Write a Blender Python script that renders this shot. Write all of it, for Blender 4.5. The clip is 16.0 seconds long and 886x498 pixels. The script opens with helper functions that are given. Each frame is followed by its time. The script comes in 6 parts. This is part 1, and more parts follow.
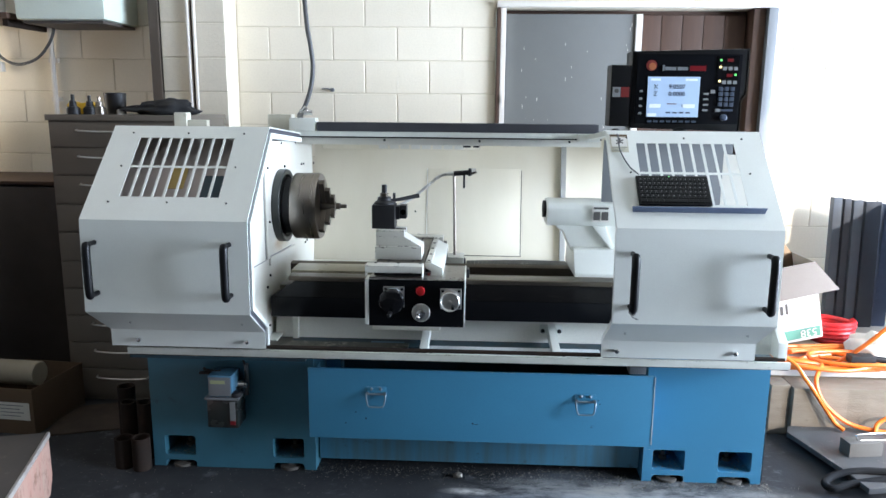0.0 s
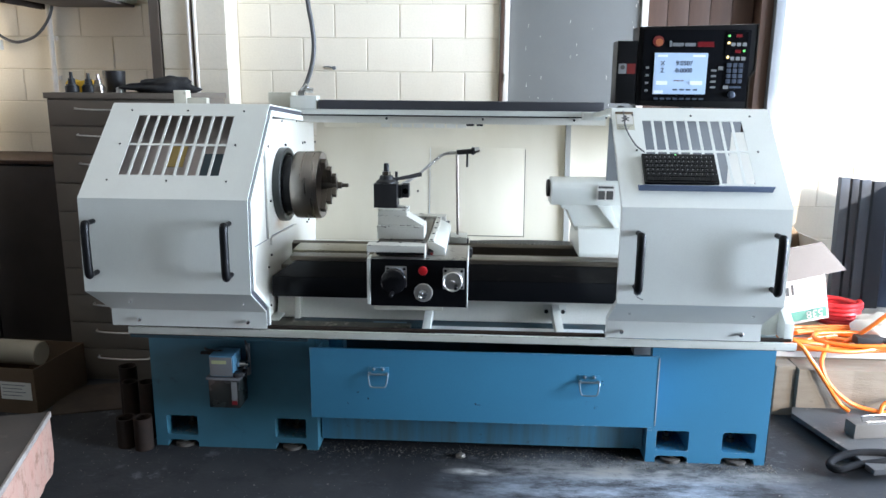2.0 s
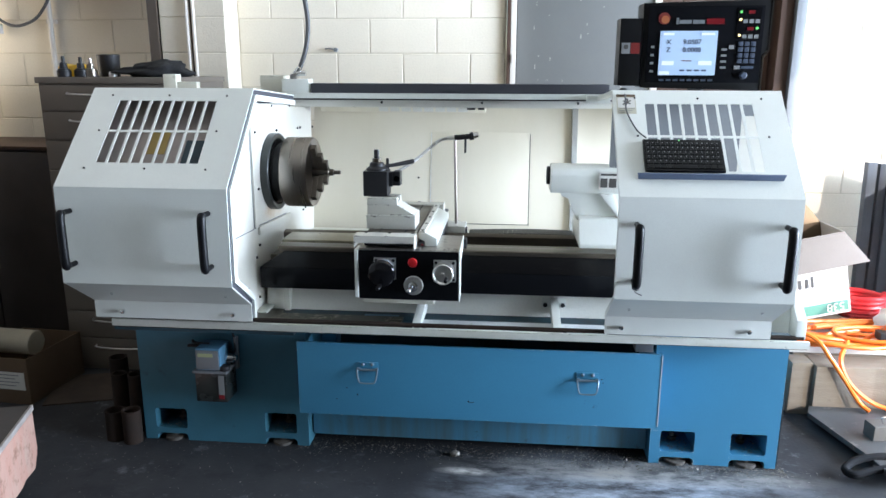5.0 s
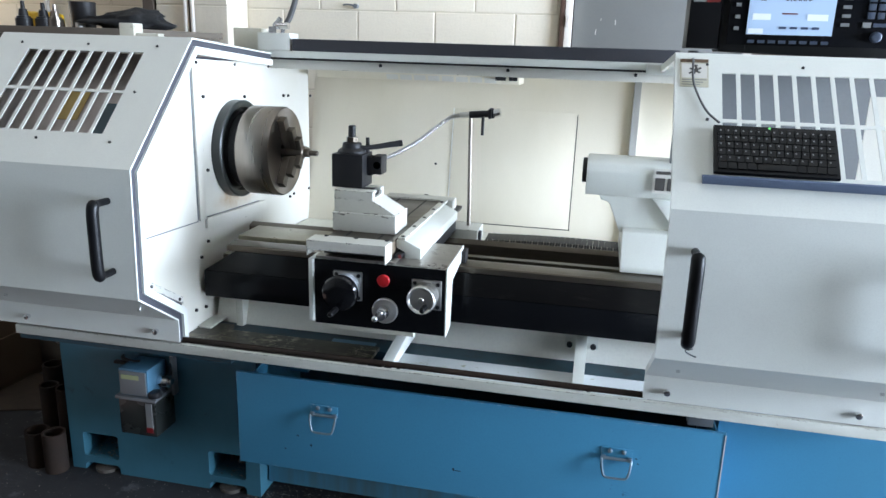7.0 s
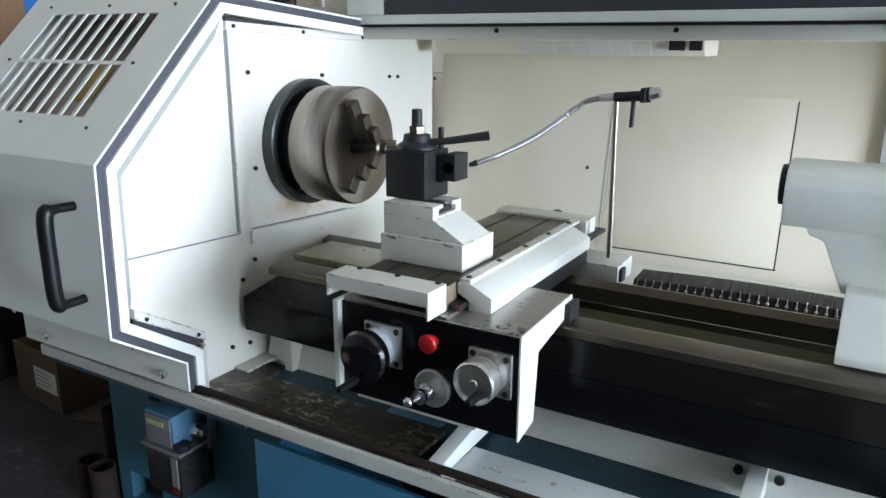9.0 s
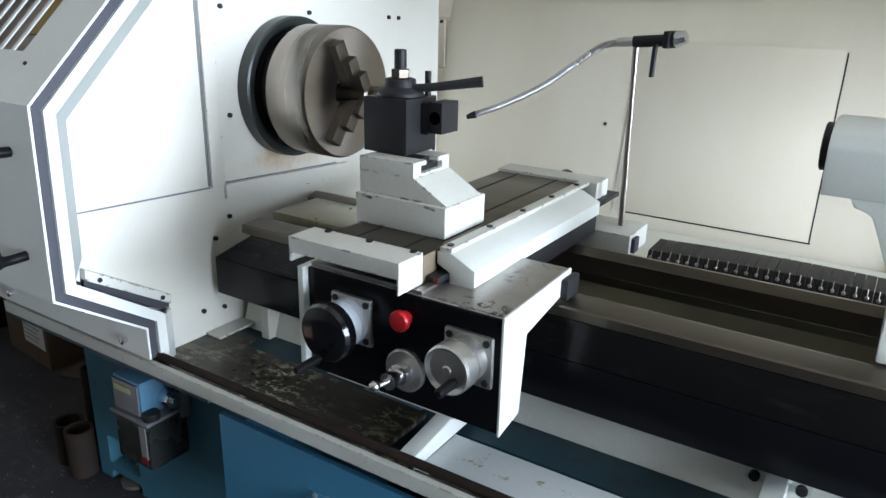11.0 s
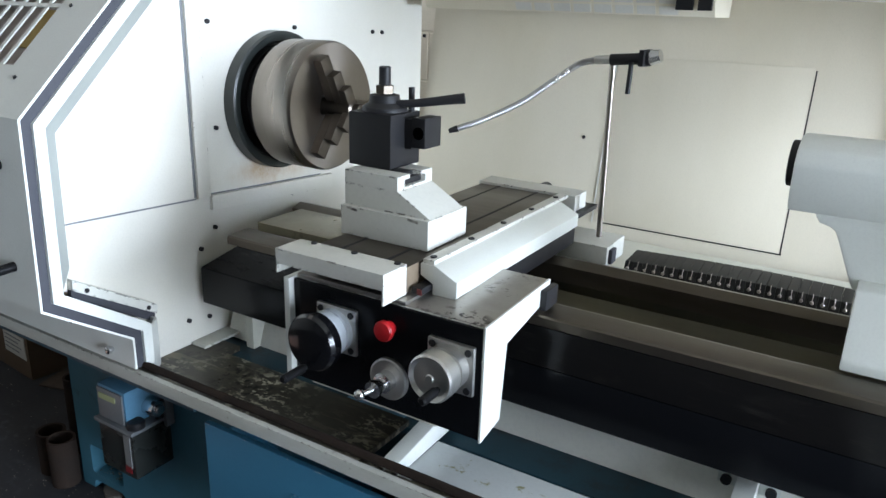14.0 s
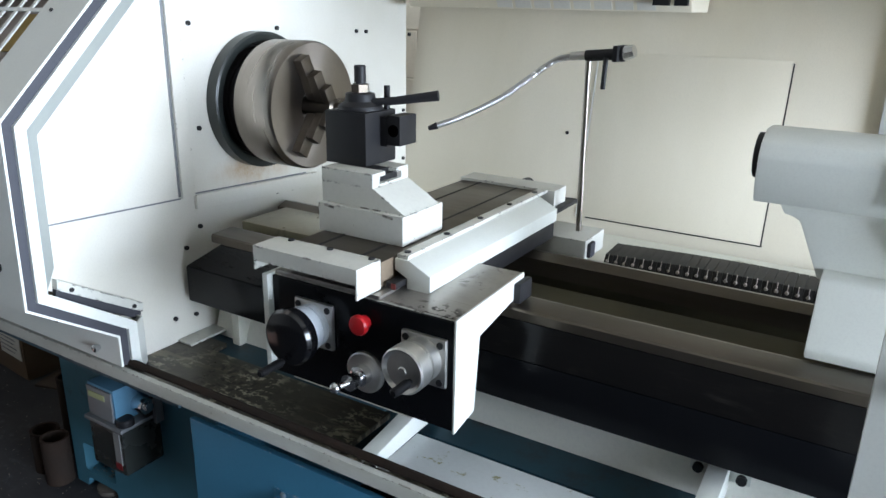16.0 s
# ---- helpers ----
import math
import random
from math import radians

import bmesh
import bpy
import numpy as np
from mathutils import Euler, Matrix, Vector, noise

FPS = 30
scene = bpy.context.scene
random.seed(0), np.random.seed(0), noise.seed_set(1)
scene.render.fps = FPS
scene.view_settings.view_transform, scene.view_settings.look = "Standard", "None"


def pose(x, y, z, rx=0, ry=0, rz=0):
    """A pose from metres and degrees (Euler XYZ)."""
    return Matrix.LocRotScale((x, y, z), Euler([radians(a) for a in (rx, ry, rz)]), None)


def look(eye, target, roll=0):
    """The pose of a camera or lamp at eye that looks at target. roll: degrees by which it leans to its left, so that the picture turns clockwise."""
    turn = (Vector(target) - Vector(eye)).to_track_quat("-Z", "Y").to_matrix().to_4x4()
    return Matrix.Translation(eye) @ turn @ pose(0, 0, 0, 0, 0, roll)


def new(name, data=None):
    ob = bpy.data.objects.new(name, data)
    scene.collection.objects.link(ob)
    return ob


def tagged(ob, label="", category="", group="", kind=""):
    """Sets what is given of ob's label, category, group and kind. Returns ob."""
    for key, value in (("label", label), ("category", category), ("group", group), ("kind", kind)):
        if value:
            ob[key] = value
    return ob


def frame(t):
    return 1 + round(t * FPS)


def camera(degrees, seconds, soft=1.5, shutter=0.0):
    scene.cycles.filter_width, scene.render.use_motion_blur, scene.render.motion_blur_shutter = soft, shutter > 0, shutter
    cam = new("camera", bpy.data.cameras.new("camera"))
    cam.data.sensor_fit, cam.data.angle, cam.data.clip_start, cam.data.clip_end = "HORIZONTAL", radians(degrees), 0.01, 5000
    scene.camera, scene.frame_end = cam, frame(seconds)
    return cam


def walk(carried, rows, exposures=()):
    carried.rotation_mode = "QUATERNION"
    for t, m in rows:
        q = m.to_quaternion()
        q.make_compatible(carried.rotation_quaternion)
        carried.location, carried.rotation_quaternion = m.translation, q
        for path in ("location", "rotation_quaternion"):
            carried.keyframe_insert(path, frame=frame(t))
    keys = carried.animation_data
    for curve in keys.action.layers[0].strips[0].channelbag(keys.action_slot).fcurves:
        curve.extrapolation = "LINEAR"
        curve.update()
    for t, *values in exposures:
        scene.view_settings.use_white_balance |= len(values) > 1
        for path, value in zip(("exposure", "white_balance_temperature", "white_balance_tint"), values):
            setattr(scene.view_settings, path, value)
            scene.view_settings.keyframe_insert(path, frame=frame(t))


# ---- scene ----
cam = camera(62.2, 16.0)
PATH = [
    (0, (0.1, 0.122, 1.613), (0.006, 2.083, 1.23), 0.5),
    (0.5, (0.081, 0.13, 1.602), (-0.027, 2.081, 1.176), 0.3),
    (1, (0.079, 0.144, 1.592), (-0.031, 2.094, 1.158), 0.5),
    (1.5, (0.092, 0.153, 1.592), (-0.017, 2.102, 1.161), 0.4),
    (2, (0.101, 0.153, 1.596), (-0.001, 2.103, 1.165), 0.5),
    (2.5, (0.127, 0.158, 1.594), (0.015, 2.109, 1.167), 0.5),
    (3, (0.148, 0.171, 1.594), (0.018, 2.121, 1.168), 0.3),
    (3.5, (0.172, 0.178, 1.59), (0.021, 2.126, 1.162), 0.3),
    (5.8, (0.250, 0.497, 1.600), (0.062, 2.425, 1.107), 0.3),
    (6, (0.246, 0.569, 1.569), (0.067, 2.501, 1.084), 0.9),
    (6.5, (0.325, 0.842, 1.536), (0.09, 2.763, 1.032), 1.9),
    (7, (0.439, 1.094, 1.514), (0.041, 2.982, 0.987), 1.8),
    (7.5, (0.517, 1.321, 1.488), (-0.094, 3.157, 0.981), 2.4),
    (8, (0.596, 1.538, 1.474), (-0.221, 3.291, 0.966), 3.0),
    (8.5, (0.604, 1.745, 1.447), (-0.362, 3.414, 0.917), 1.8),
    (9, (0.53, 1.91, 1.412), (-0.443, 3.572, 0.875), 0.4),
    (9.2, (0.511, 1.965, 1.404), (-0.470, 3.616, 0.844), 0.1),
    (11.5, (0.507, 2.112, 1.372), (-0.509, 3.706, 0.718), 1.7),
    (12, (0.509, 2.104, 1.382), (-0.496, 3.707, 0.733), 1.9),
    (12.5, (0.509, 2.094, 1.385), (-0.49, 3.706, 0.748), 2.1),
    (13, (0.509, 2.088, 1.387), (-0.485, 3.703, 0.754), 2.0),
    (13.5, (0.517, 2.085, 1.388), (-0.472, 3.706, 0.76), 1.8),
    (14, (0.522, 2.081, 1.391), (-0.457, 3.708, 0.763), 1.9),
    (14.5, (0.523, 2.08, 1.392), (-0.45, 3.711, 0.765), 1.8),
    (15, (0.53, 2.083, 1.392), (-0.441, 3.714, 0.764), 1.5),
    (15.5, (0.557, 2.083, 1.392), (-0.421, 3.71, 0.761), 1.3),
    (16, (0.577, 2.088, 1.394), (-0.408, 3.709, 0.761), 1.1),
]
walk(cam, [(t, look(eye, target, roll)) for t, eye, target, roll in PATH], [(0.0, -0.09, 6250, 12), (1.0, -0.05, 6250, 12), (2.5, 0.02, 6250, 12), (6.5, 0.0, 6230, 12), (7.5, -0.25, 6350, 12), (8.0, -0.46, 6430, 12), (9.0, -0.45, 6450, 12), (11.5, -0.44, 6480, 12), (16.0, -0.44, 6480, 12)])

# ---- world, sun, large lights ----
world = bpy.data.worlds.new("sky")
scene.world = world
world.use_nodes = True
sky = world.node_tree.nodes.new("ShaderNodeTexSky")
sky.sky_type, sky.sun_disc = "NISHITA", False
sky.sun_elevation, sky.sun_rotation = radians(23), radians(139)
world.node_tree.links.new(sky.outputs[0], world.node_tree.nodes["Background"].inputs[0])
world.node_tree.nodes["Background"].inputs[1].default_value = 0.12

SUN_WAY = Vector((-0.60, 0.70, -0.40)).normalized()
sun = new("sun", bpy.data.lights.new("sun", "SUN"))
sun.data.energy, sun.data.angle, sun.data.color = 4.8, radians(0.6), (1.0, 0.95, 0.87)
sun.rotation_euler = SUN_WAY.to_track_quat("-Z", "Y").to_euler()
sun.location = (6, -1, 6)


def sky_lamp(name, eye, target, w, h, watts, colour):
    """An area lamp at one opening of the building, inferred or added as fill."""
    lamp = new(name, bpy.data.lights.new(name, "AREA"))
    lamp.data.shape, lamp.data.size, lamp.data.size_y = "RECTANGLE", w, h
    lamp.data.energy, lamp.data.color = watts, colour
    lamp.matrix_world = look(eye, target)
    return lamp


sky_lamp("roller_door_daylight", (5.6, 2.67, 1.50), (0, 2.67, 1.50), 3.66, 2.44, 1800, (0.71, 0.84, 1.0))
# unseen fill added to brighten the left end of the back wall
sky_lamp("unseen_west_fill", (-3.42, 4.3, 1.65), (0, 4.3, 1.65), 0.66, 0.76, 10, (1.0, 0.88, 0.70))
# unseen warm fill added from above, with a hole in the ceiling for it
sky_lamp("unseen_roof_fill", (-2.45, 2.5, 3.69), (-2.45, 2.501, 0), 1.4, 1.0, 9, (1.0, 0.93, 0.84))


# ---- materials ----
def rgb(c):
    return (c[0], c[1], c[2], 1.0)


def mix(nt, a, b, fac, blend="MIX"):
    n = nt.nodes.new("ShaderNodeMix")
    n.data_type, n.blend_type = "RGBA", blend
    for k, v in ((0, fac), (6, a), (7, b)):
        if isinstance(v, bpy.types.NodeSocket):
            nt.links.new(v, n.inputs[k])
        elif k == 0:
            n.inputs[0].default_value = v
        else:
            n.inputs[k].default_value = rgb(v)
    return n.outputs[2]


def noise_tex(nt, scale, detail=4.0, rough=0.6, stretch=(1, 1, 1), kind="noise"):
    mp = nt.nodes.new("ShaderNodeMapping")
    mp.inputs["Scale"].default_value = stretch
    geo = nt.nodes.new("ShaderNodeNewGeometry")
    nt.links.new(geo.outputs["Position"], mp.inputs[0])
    if kind == "voronoi":
        n = nt.nodes.new("ShaderNodeTexVoronoi")
        n.inputs["Scale"].default_value = scale
        nt.links.new(mp.outputs[0], n.inputs["Vector"])
        return n.outputs["Distance"]
    n = nt.nodes.new("ShaderNodeTexNoise")
    n.inputs["Scale"].default_value, n.inputs["Detail"].default_value, n.inputs["Roughness"].default_value = scale, detail, rough
    nt.links.new(mp.outputs[0], n.inputs["Vector"])
    return n.outputs[0]


def ramp(nt, fac, lo, hi, a=0.0, b=1.0):
    n = nt.nodes.new("ShaderNodeMapRange")
    n.inputs[1].default_value, n.inputs[2].default_value, n.inputs[3].default_value, n.inputs[4].default_value = lo, hi, a, b
    nt.links.new(fac, n.inputs[0])
    return n.outputs[0]


def material(name, base, rough=0.5, metal=0.0, second=None, scale=6.0, amount=0.5, grain=120.0, bump=0.05, dirt=None, dirt_scale=9.0,
             dirt_from=0.62, dirt_to=0.72, stretch=(1, 1, 1), coat=0.0, per_object=0.0, specular=0.5, depth=0.002):
    """Base colour with a soft second tone, fine grain in gloss and relief, and dirt or wear in spots."""
    m = bpy.data.materials.new(name)
    m.use_nodes = True
    nt = m.node_tree
    b = nt.nodes["Principled BSDF"]
    second = second or tuple(c * 0.82 for c in base)
    soft = noise_tex(nt, scale, 5.0, 0.6, stretch)
    col = mix(nt, base, second, ramp(nt, soft, 0.35, 0.7, 0.0, amount))
    fine = noise_tex(nt, grain, 3.0, 0.6, stretch)
    col = mix(nt, col, tuple(c * 0.78 for c in base), ramp(nt, fine, 0.45, 0.8, 0.0, 0.35))
    rg = ramp(nt, soft, 0.3, 0.75, max(0.02, rough - 0.03), min(1, rough + 0.05))
    if dirt:
        spots = noise_tex(nt, dirt_scale, 8.0, 0.72)
        f = ramp(nt, spots, dirt_from, dirt_to)
        col = mix(nt, col, dirt, f)
    if per_object:
        info = nt.nodes.new("ShaderNodeObjectInfo")
        hs = nt.nodes.new("ShaderNodeHueSaturation")
        nt.links.new(ramp(nt, info.outputs["Random"], 0, 1, 1 - per_object, 1 + per_object), hs.inputs["Value"])
        nt.links.new(col, hs.inputs["Color"])
        col = hs.outputs[0]
    nt.links.new(col, b.inputs["Base Color"])
    nt.links.new(rg, b.inputs["Roughness"])
    b.inputs["Metallic"].default_value = metal
    b.inputs["Coat Weight"].default_value = coat
    b.inputs["Specular IOR Level"].default_value = specular
    if bump:
        bp = nt.nodes.new("ShaderNodeBump")
        bp.inputs["Strength"].default_value, bp.inputs["Distance"].default_value = bump, depth
        nt.links.new(fine, bp.inputs["Height"])
        nt.links.new(bp.outputs[0], b.inputs["Normal"])
    return m


def glow(name, colour, strength):
    m = bpy.data.materials.new(name)
    m.use_nodes = True
    b = m.node_tree.nodes["Principled BSDF"]
    b.inputs["Base Color"].default_value = rgb(colour)
    b.inputs["Emission Color"].default_value = rgb(colour)
    b.inputs["Emission Strength"].default_value = strength
    b.inputs["Roughness"].default_value = 0.3
    return m


WHITE = material("white_enamel", (0.69, 0.705, 0.66), 0.33, second=(0.66, 0.675, 0.62), scale=3.0, grain=260, bump=0.03, dirt=(0.60, 0.60, 0.56), dirt_scale=2.5, dirt_from=0.45, dirt_to=0.95)
WORN = material("worn_bare_steel", (0.42, 0.40, 0.37), 0.36, 0.8, second=(0.30, 0.27, 0.24), scale=16, bump=0.05, dirt=(0.12, 0.11, 0.10), dirt_scale=30, dirt_from=0.62, dirt_to=0.68)
STAINED = material("stained_white_tray", (0.62, 0.65, 0.66), 0.4, second=(0.55, 0.57, 0.56), scale=6, bump=0.04, dirt=(0.27, 0.26, 0.12), dirt_scale=26, dirt_from=0.60, dirt_to=0.66)
WHITE_IN = material("white_inner_enamel", (0.69, 0.67, 0.61), 0.42, second=(0.63, 0.60, 0.51), scale=2.5, amount=0.8, grain=240, bump=0.03, dirt=(0.45, 0.42, 0.34), dirt_scale=12, dirt_from=0.73, dirt_to=0.80)
SPLASH = material("cream_splash_enamel", (0.72, 0.66, 0.54), 0.45, second=(0.66, 0.60, 0.47), scale=1.6, amount=0.8, stretch=(2.5, 2.5, 0.6), grain=240, bump=0.03, dirt=(0.40, 0.36, 0.27), dirt_scale=9, dirt_from=0.70, dirt_to=0.80)
# skirt paint, lightened in place of light that is blocked from it
SKIRT = material("lightened_cream_enamel", (0.80, 0.785, 0.72), 0.45, second=(0.74, 0.72, 0.63), scale=4, bump=0.04, dirt=(0.35, 0.33, 0.27), dirt_scale=14, dirt_from=0.70, dirt_to=0.76)
CHIPPED = material("chipped_white_enamel", (0.61, 0.605, 0.555), 0.42, second=(0.55, 0.54, 0.475), scale=5.0, bump=0.04, dirt=(0.11, 0.09, 0.07), dirt_scale=48, dirt_from=0.675, dirt_to=0.695)
LIP = material("scuffed_tray_lip", (0.58, 0.59, 0.54), 0.45, second=(0.42, 0.41, 0.35), scale=7, amount=0.8, stretch=(0.5, 2, 2), bump=0.05, dirt=(0.28, 0.26, 0.2), dirt_scale=40, dirt_from=0.62, dirt_to=0.70)
CAST = material("cream_cast_iron_paint", (0.66, 0.65, 0.57), 0.5, second=(0.56, 0.53, 0.42), scale=4.0, bump=0.1, grain=90, dirt=(0.22, 0.19, 0.13), dirt_scale=11, dirt_from=0.62, dirt_to=0.74)
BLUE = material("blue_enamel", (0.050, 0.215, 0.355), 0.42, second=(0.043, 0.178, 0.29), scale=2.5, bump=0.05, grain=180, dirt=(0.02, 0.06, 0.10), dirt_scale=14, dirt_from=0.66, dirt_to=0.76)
# drip stains, and part of the panel's shade as a grey-teal tone
BLUE_STAINED_DIM = material("stained_dimmed_blue_enamel", (0.050, 0.185, 0.285), 0.5, second=(0.060, 0.115, 0.135), scale=2.6, amount=1.0, stretch=(6, 6, 0.35), bump=0.06, grain=120, dirt=(0.035, 0.06, 0.075), dirt_scale=11, dirt_from=0.60, dirt_to=0.70)
# BLUE darkened: the shade on the headstock pedestal is in the colour
BLUE_SHADED = material("shaded_blue_enamel", (0.045, 0.158, 0.222), 0.48, second=(0.03, 0.105, 0.145), scale=1.8, amount=0.9, bump=0.05, grain=150, dirt=(0.02, 0.05, 0.07), dirt_scale=9, dirt_from=0.60, dirt_to=0.74)
# blue with the shade under the bed and inside the stand in it
BLUE_DARK = material("deck_shade_and_box_teal", (0.014, 0.05, 0.07), 0.5, scale=5.0, bump=0.05, dirt=(0.02, 0.02, 0.02), dirt_scale=10, dirt_from=0.5, dirt_to=0.7)
BLACK = material("black_enamel", (0.005, 0.0055, 0.0068), 0.20, specular=0.14, second=(0.007, 0.007, 0.008), scale=8, bump=0.02, dirt=(0.22, 0.21, 0.19), dirt_scale=85, dirt_from=0.735, dirt_to=0.75)
SCUFFED = material("scuffed_dark_enamel", (0.005, 0.0048, 0.005), 0.16, specular=0.15, second=(0.0075, 0.0068, 0.0065), scale=5, amount=0.8, stretch=(0.5, 2, 2), bump=0.03, dirt=(0.20, 0.18, 0.15), dirt_scale=60, dirt_from=0.71, dirt_to=0.74)
BLACK_MATT = material("black_oxide_steel", (0.013, 0.013, 0.015), 0.48, 0.0, specular=0.3, second=(0.020, 0.019, 0.019), scale=18, bump=0.05)
RUBBER = material("dark_rubber_seal", (0.035, 0.036, 0.045), 0.7, second=(0.05, 0.05, 0.06), scale=12, bump=0.1)
PLASTIC = material("black_plastic", (0.004, 0.004, 0.0045), 0.38, specular=0.2, second=(0.006, 0.006, 0.007), scale=10, grain=400, bump=0.06)
GLOSSY = material("glossy_black_plastic", (0.004, 0.004, 0.005), 0.16, specular=0.5, second=(0.006, 0.006, 0.007), scale=10, grain=300, bump=0.02)
STEEL = material("machined_steel", (0.70, 0.69, 0.66), 0.38, 1.0, second=(0.44, 0.42, 0.38), scale=14, grain=300, bump=0.03)
NOSE = material("brown_bare_steel", (0.26, 0.20, 0.14), 0.45, 0.4, second=(0.18, 0.13, 0.085), scale=20, bump=0.05)
GROUND = material("ground_steel_way", (0.118, 0.101, 0.083), 0.31, 0.85, second=(0.066, 0.047, 0.032), scale=7, stretch=(0.4, 3, 3), bump=0.03, dirt=(0.10, 0.085, 0.06), dirt_scale=6, dirt_from=0.5, dirt_to=0.7)
CHUCK = material("brushed_chuck_steel", (0.315, 0.28, 0.25), 0.28, 1.0, second=(0.21, 0.185, 0.163), scale=4, stretch=(9, 0.5, 0.5), grain=200, bump=0.03)
HOSE = material("ribbed_plated_hose", (0.50, 0.495, 0.485), 0.30, 1.0, second=(0.26, 0.25, 0.24), scale=14, bump=0)
CHUCK_BSDF = CHUCK.node_tree.nodes["Principled BSDF"]
TURNING = CHUCK.node_tree.nodes.new("ShaderNodeTangent")
TURNING.direction_type, TURNING.axis = "RADIAL", "X"
CHUCK.node_tree.links.new(TURNING.outputs[0], CHUCK_BSDF.inputs["Tangent"])
CHUCK_BSDF.inputs["Anisotropic"].default_value = 0.75
DUSTY = material("dusty_dark_steel", (0.085, 0.075, 0.062), 0.75, second=(0.04, 0.035, 0.03), scale=30, amount=0.9, bump=0.15, dirt=(0.15, 0.135, 0.11), dirt_scale=40, dirt_from=0.55, dirt_to=0.70)
SATIN = material("satin_dial_metal", (0.62, 0.66, 0.70), 0.42, 0.35, second=(0.50, 0.53, 0.57), scale=20, stretch=(1, 6, 1), grain=300, bump=0.04)
CHROME = material("chrome", (0.75, 0.75, 0.76), 0.14, 1.0, second=(0.65, 0.65, 0.66), scale=10, bump=0)
OILY = material("oily_tray_steel", (0.066, 0.060, 0.046), 0.30, 0.4, second=(0.034, 0.030, 0.022), scale=7, amount=0.9, bump=0.12, grain=70)
TROUGH = material("oil_stained_casting", (0.075, 0.066, 0.038), 0.32, 0.0, second=(0.04, 0.034, 0.022), scale=5, bump=0.1, grain=60, dirt=(0.05, 0.045, 0.03), dirt_scale=5, dirt_from=0.5, dirt_to=0.7)
RED = material("red_plastic", (0.55, 0.015, 0.02), 0.35, second=(0.48, 0.012, 0.018), scale=20, bump=0.02)
STOP_RED = material("dull_red_plastic", (0.14, 0.014, 0.011), 0.4, second=(0.115, 0.011, 0.009), scale=20, bump=0.02)
BLUE_ALU = material("blue_anodised_strip", (0.13, 0.17, 0.27), 0.35, 0.7, second=(0.10, 0.13, 0.21), scale=20, bump=0.03)
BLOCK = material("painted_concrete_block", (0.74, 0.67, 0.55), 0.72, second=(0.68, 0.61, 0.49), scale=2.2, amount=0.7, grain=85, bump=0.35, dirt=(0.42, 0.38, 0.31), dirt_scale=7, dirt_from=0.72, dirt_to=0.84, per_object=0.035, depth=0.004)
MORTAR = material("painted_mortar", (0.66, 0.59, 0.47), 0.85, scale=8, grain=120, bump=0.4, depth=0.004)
# for the unseen walls, kept dark to cut bounce light
WALL_DULL = material("dark_unseen_block", (0.26, 0.245, 0.22), 0.85, scale=2.5, grain=70, bump=0.3, depth=0.004)
FLOOR = material("dirty_concrete_floor", (0.038, 0.0385, 0.041), 0.66, specular=0.25, second=(0.017, 0.018, 0.021), scale=1.6, amount=0.95, grain=60, bump=0.25, dirt=(0.17, 0.175, 0.185), dirt_scale=5.0, dirt_from=0.60, dirt_to=0.76, depth=0.004)


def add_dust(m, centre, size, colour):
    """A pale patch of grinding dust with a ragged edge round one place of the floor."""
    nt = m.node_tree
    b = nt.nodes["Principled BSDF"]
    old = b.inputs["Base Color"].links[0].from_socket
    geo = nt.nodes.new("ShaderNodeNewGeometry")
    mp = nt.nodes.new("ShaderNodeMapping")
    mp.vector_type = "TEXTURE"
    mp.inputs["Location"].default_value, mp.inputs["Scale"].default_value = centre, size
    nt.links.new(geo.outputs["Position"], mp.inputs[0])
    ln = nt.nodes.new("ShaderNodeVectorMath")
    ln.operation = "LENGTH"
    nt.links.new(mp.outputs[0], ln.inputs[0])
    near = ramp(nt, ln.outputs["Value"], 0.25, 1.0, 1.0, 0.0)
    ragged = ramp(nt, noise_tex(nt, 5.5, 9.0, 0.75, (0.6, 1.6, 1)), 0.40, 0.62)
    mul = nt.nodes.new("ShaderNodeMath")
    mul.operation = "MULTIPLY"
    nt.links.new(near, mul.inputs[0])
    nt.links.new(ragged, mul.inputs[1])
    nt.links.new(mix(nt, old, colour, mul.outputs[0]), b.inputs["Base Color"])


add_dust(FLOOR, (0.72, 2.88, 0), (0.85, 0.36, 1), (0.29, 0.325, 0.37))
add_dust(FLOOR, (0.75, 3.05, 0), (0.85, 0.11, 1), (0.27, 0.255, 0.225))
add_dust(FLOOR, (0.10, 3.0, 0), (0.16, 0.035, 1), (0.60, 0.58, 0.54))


def edge_wear(m, colour, radius, lo, hi, scale):
    """Paint knocked off along edges in an uneven line."""
    nt = m.node_tree
    b = nt.nodes["Principled BSDF"]
    old = b.inputs["Base Color"].links[0].from_socket
    bev = nt.nodes.new("ShaderNodeBevel")
    bev.samples = 4
    bev.inputs["Radius"].default_value = radius
    geo = nt.nodes.new("ShaderNodeNewGeometry")
    dot = nt.nodes.new("ShaderNodeVectorMath")
    dot.operation = "DOT_PRODUCT"
    nt.links.new(bev.outputs[0], dot.inputs[0])
    nt.links.new(geo.outputs["True Normal"], dot.inputs[1])
    near = ramp(nt, dot.outputs["Value"], 0.99, 0.95)
    spots = ramp(nt, noise_tex(nt, scale, 7.0, 0.7), lo, hi)
    mul = nt.nodes.new("ShaderNodeMath")
    mul.operation = "MULTIPLY"
    nt.links.new(near, mul.inputs[0])
    nt.links.new(spots, mul.inputs[1])
    nt.links.new(mix(nt, old, colour, mul.outputs[0]), b.inputs["Base Color"])


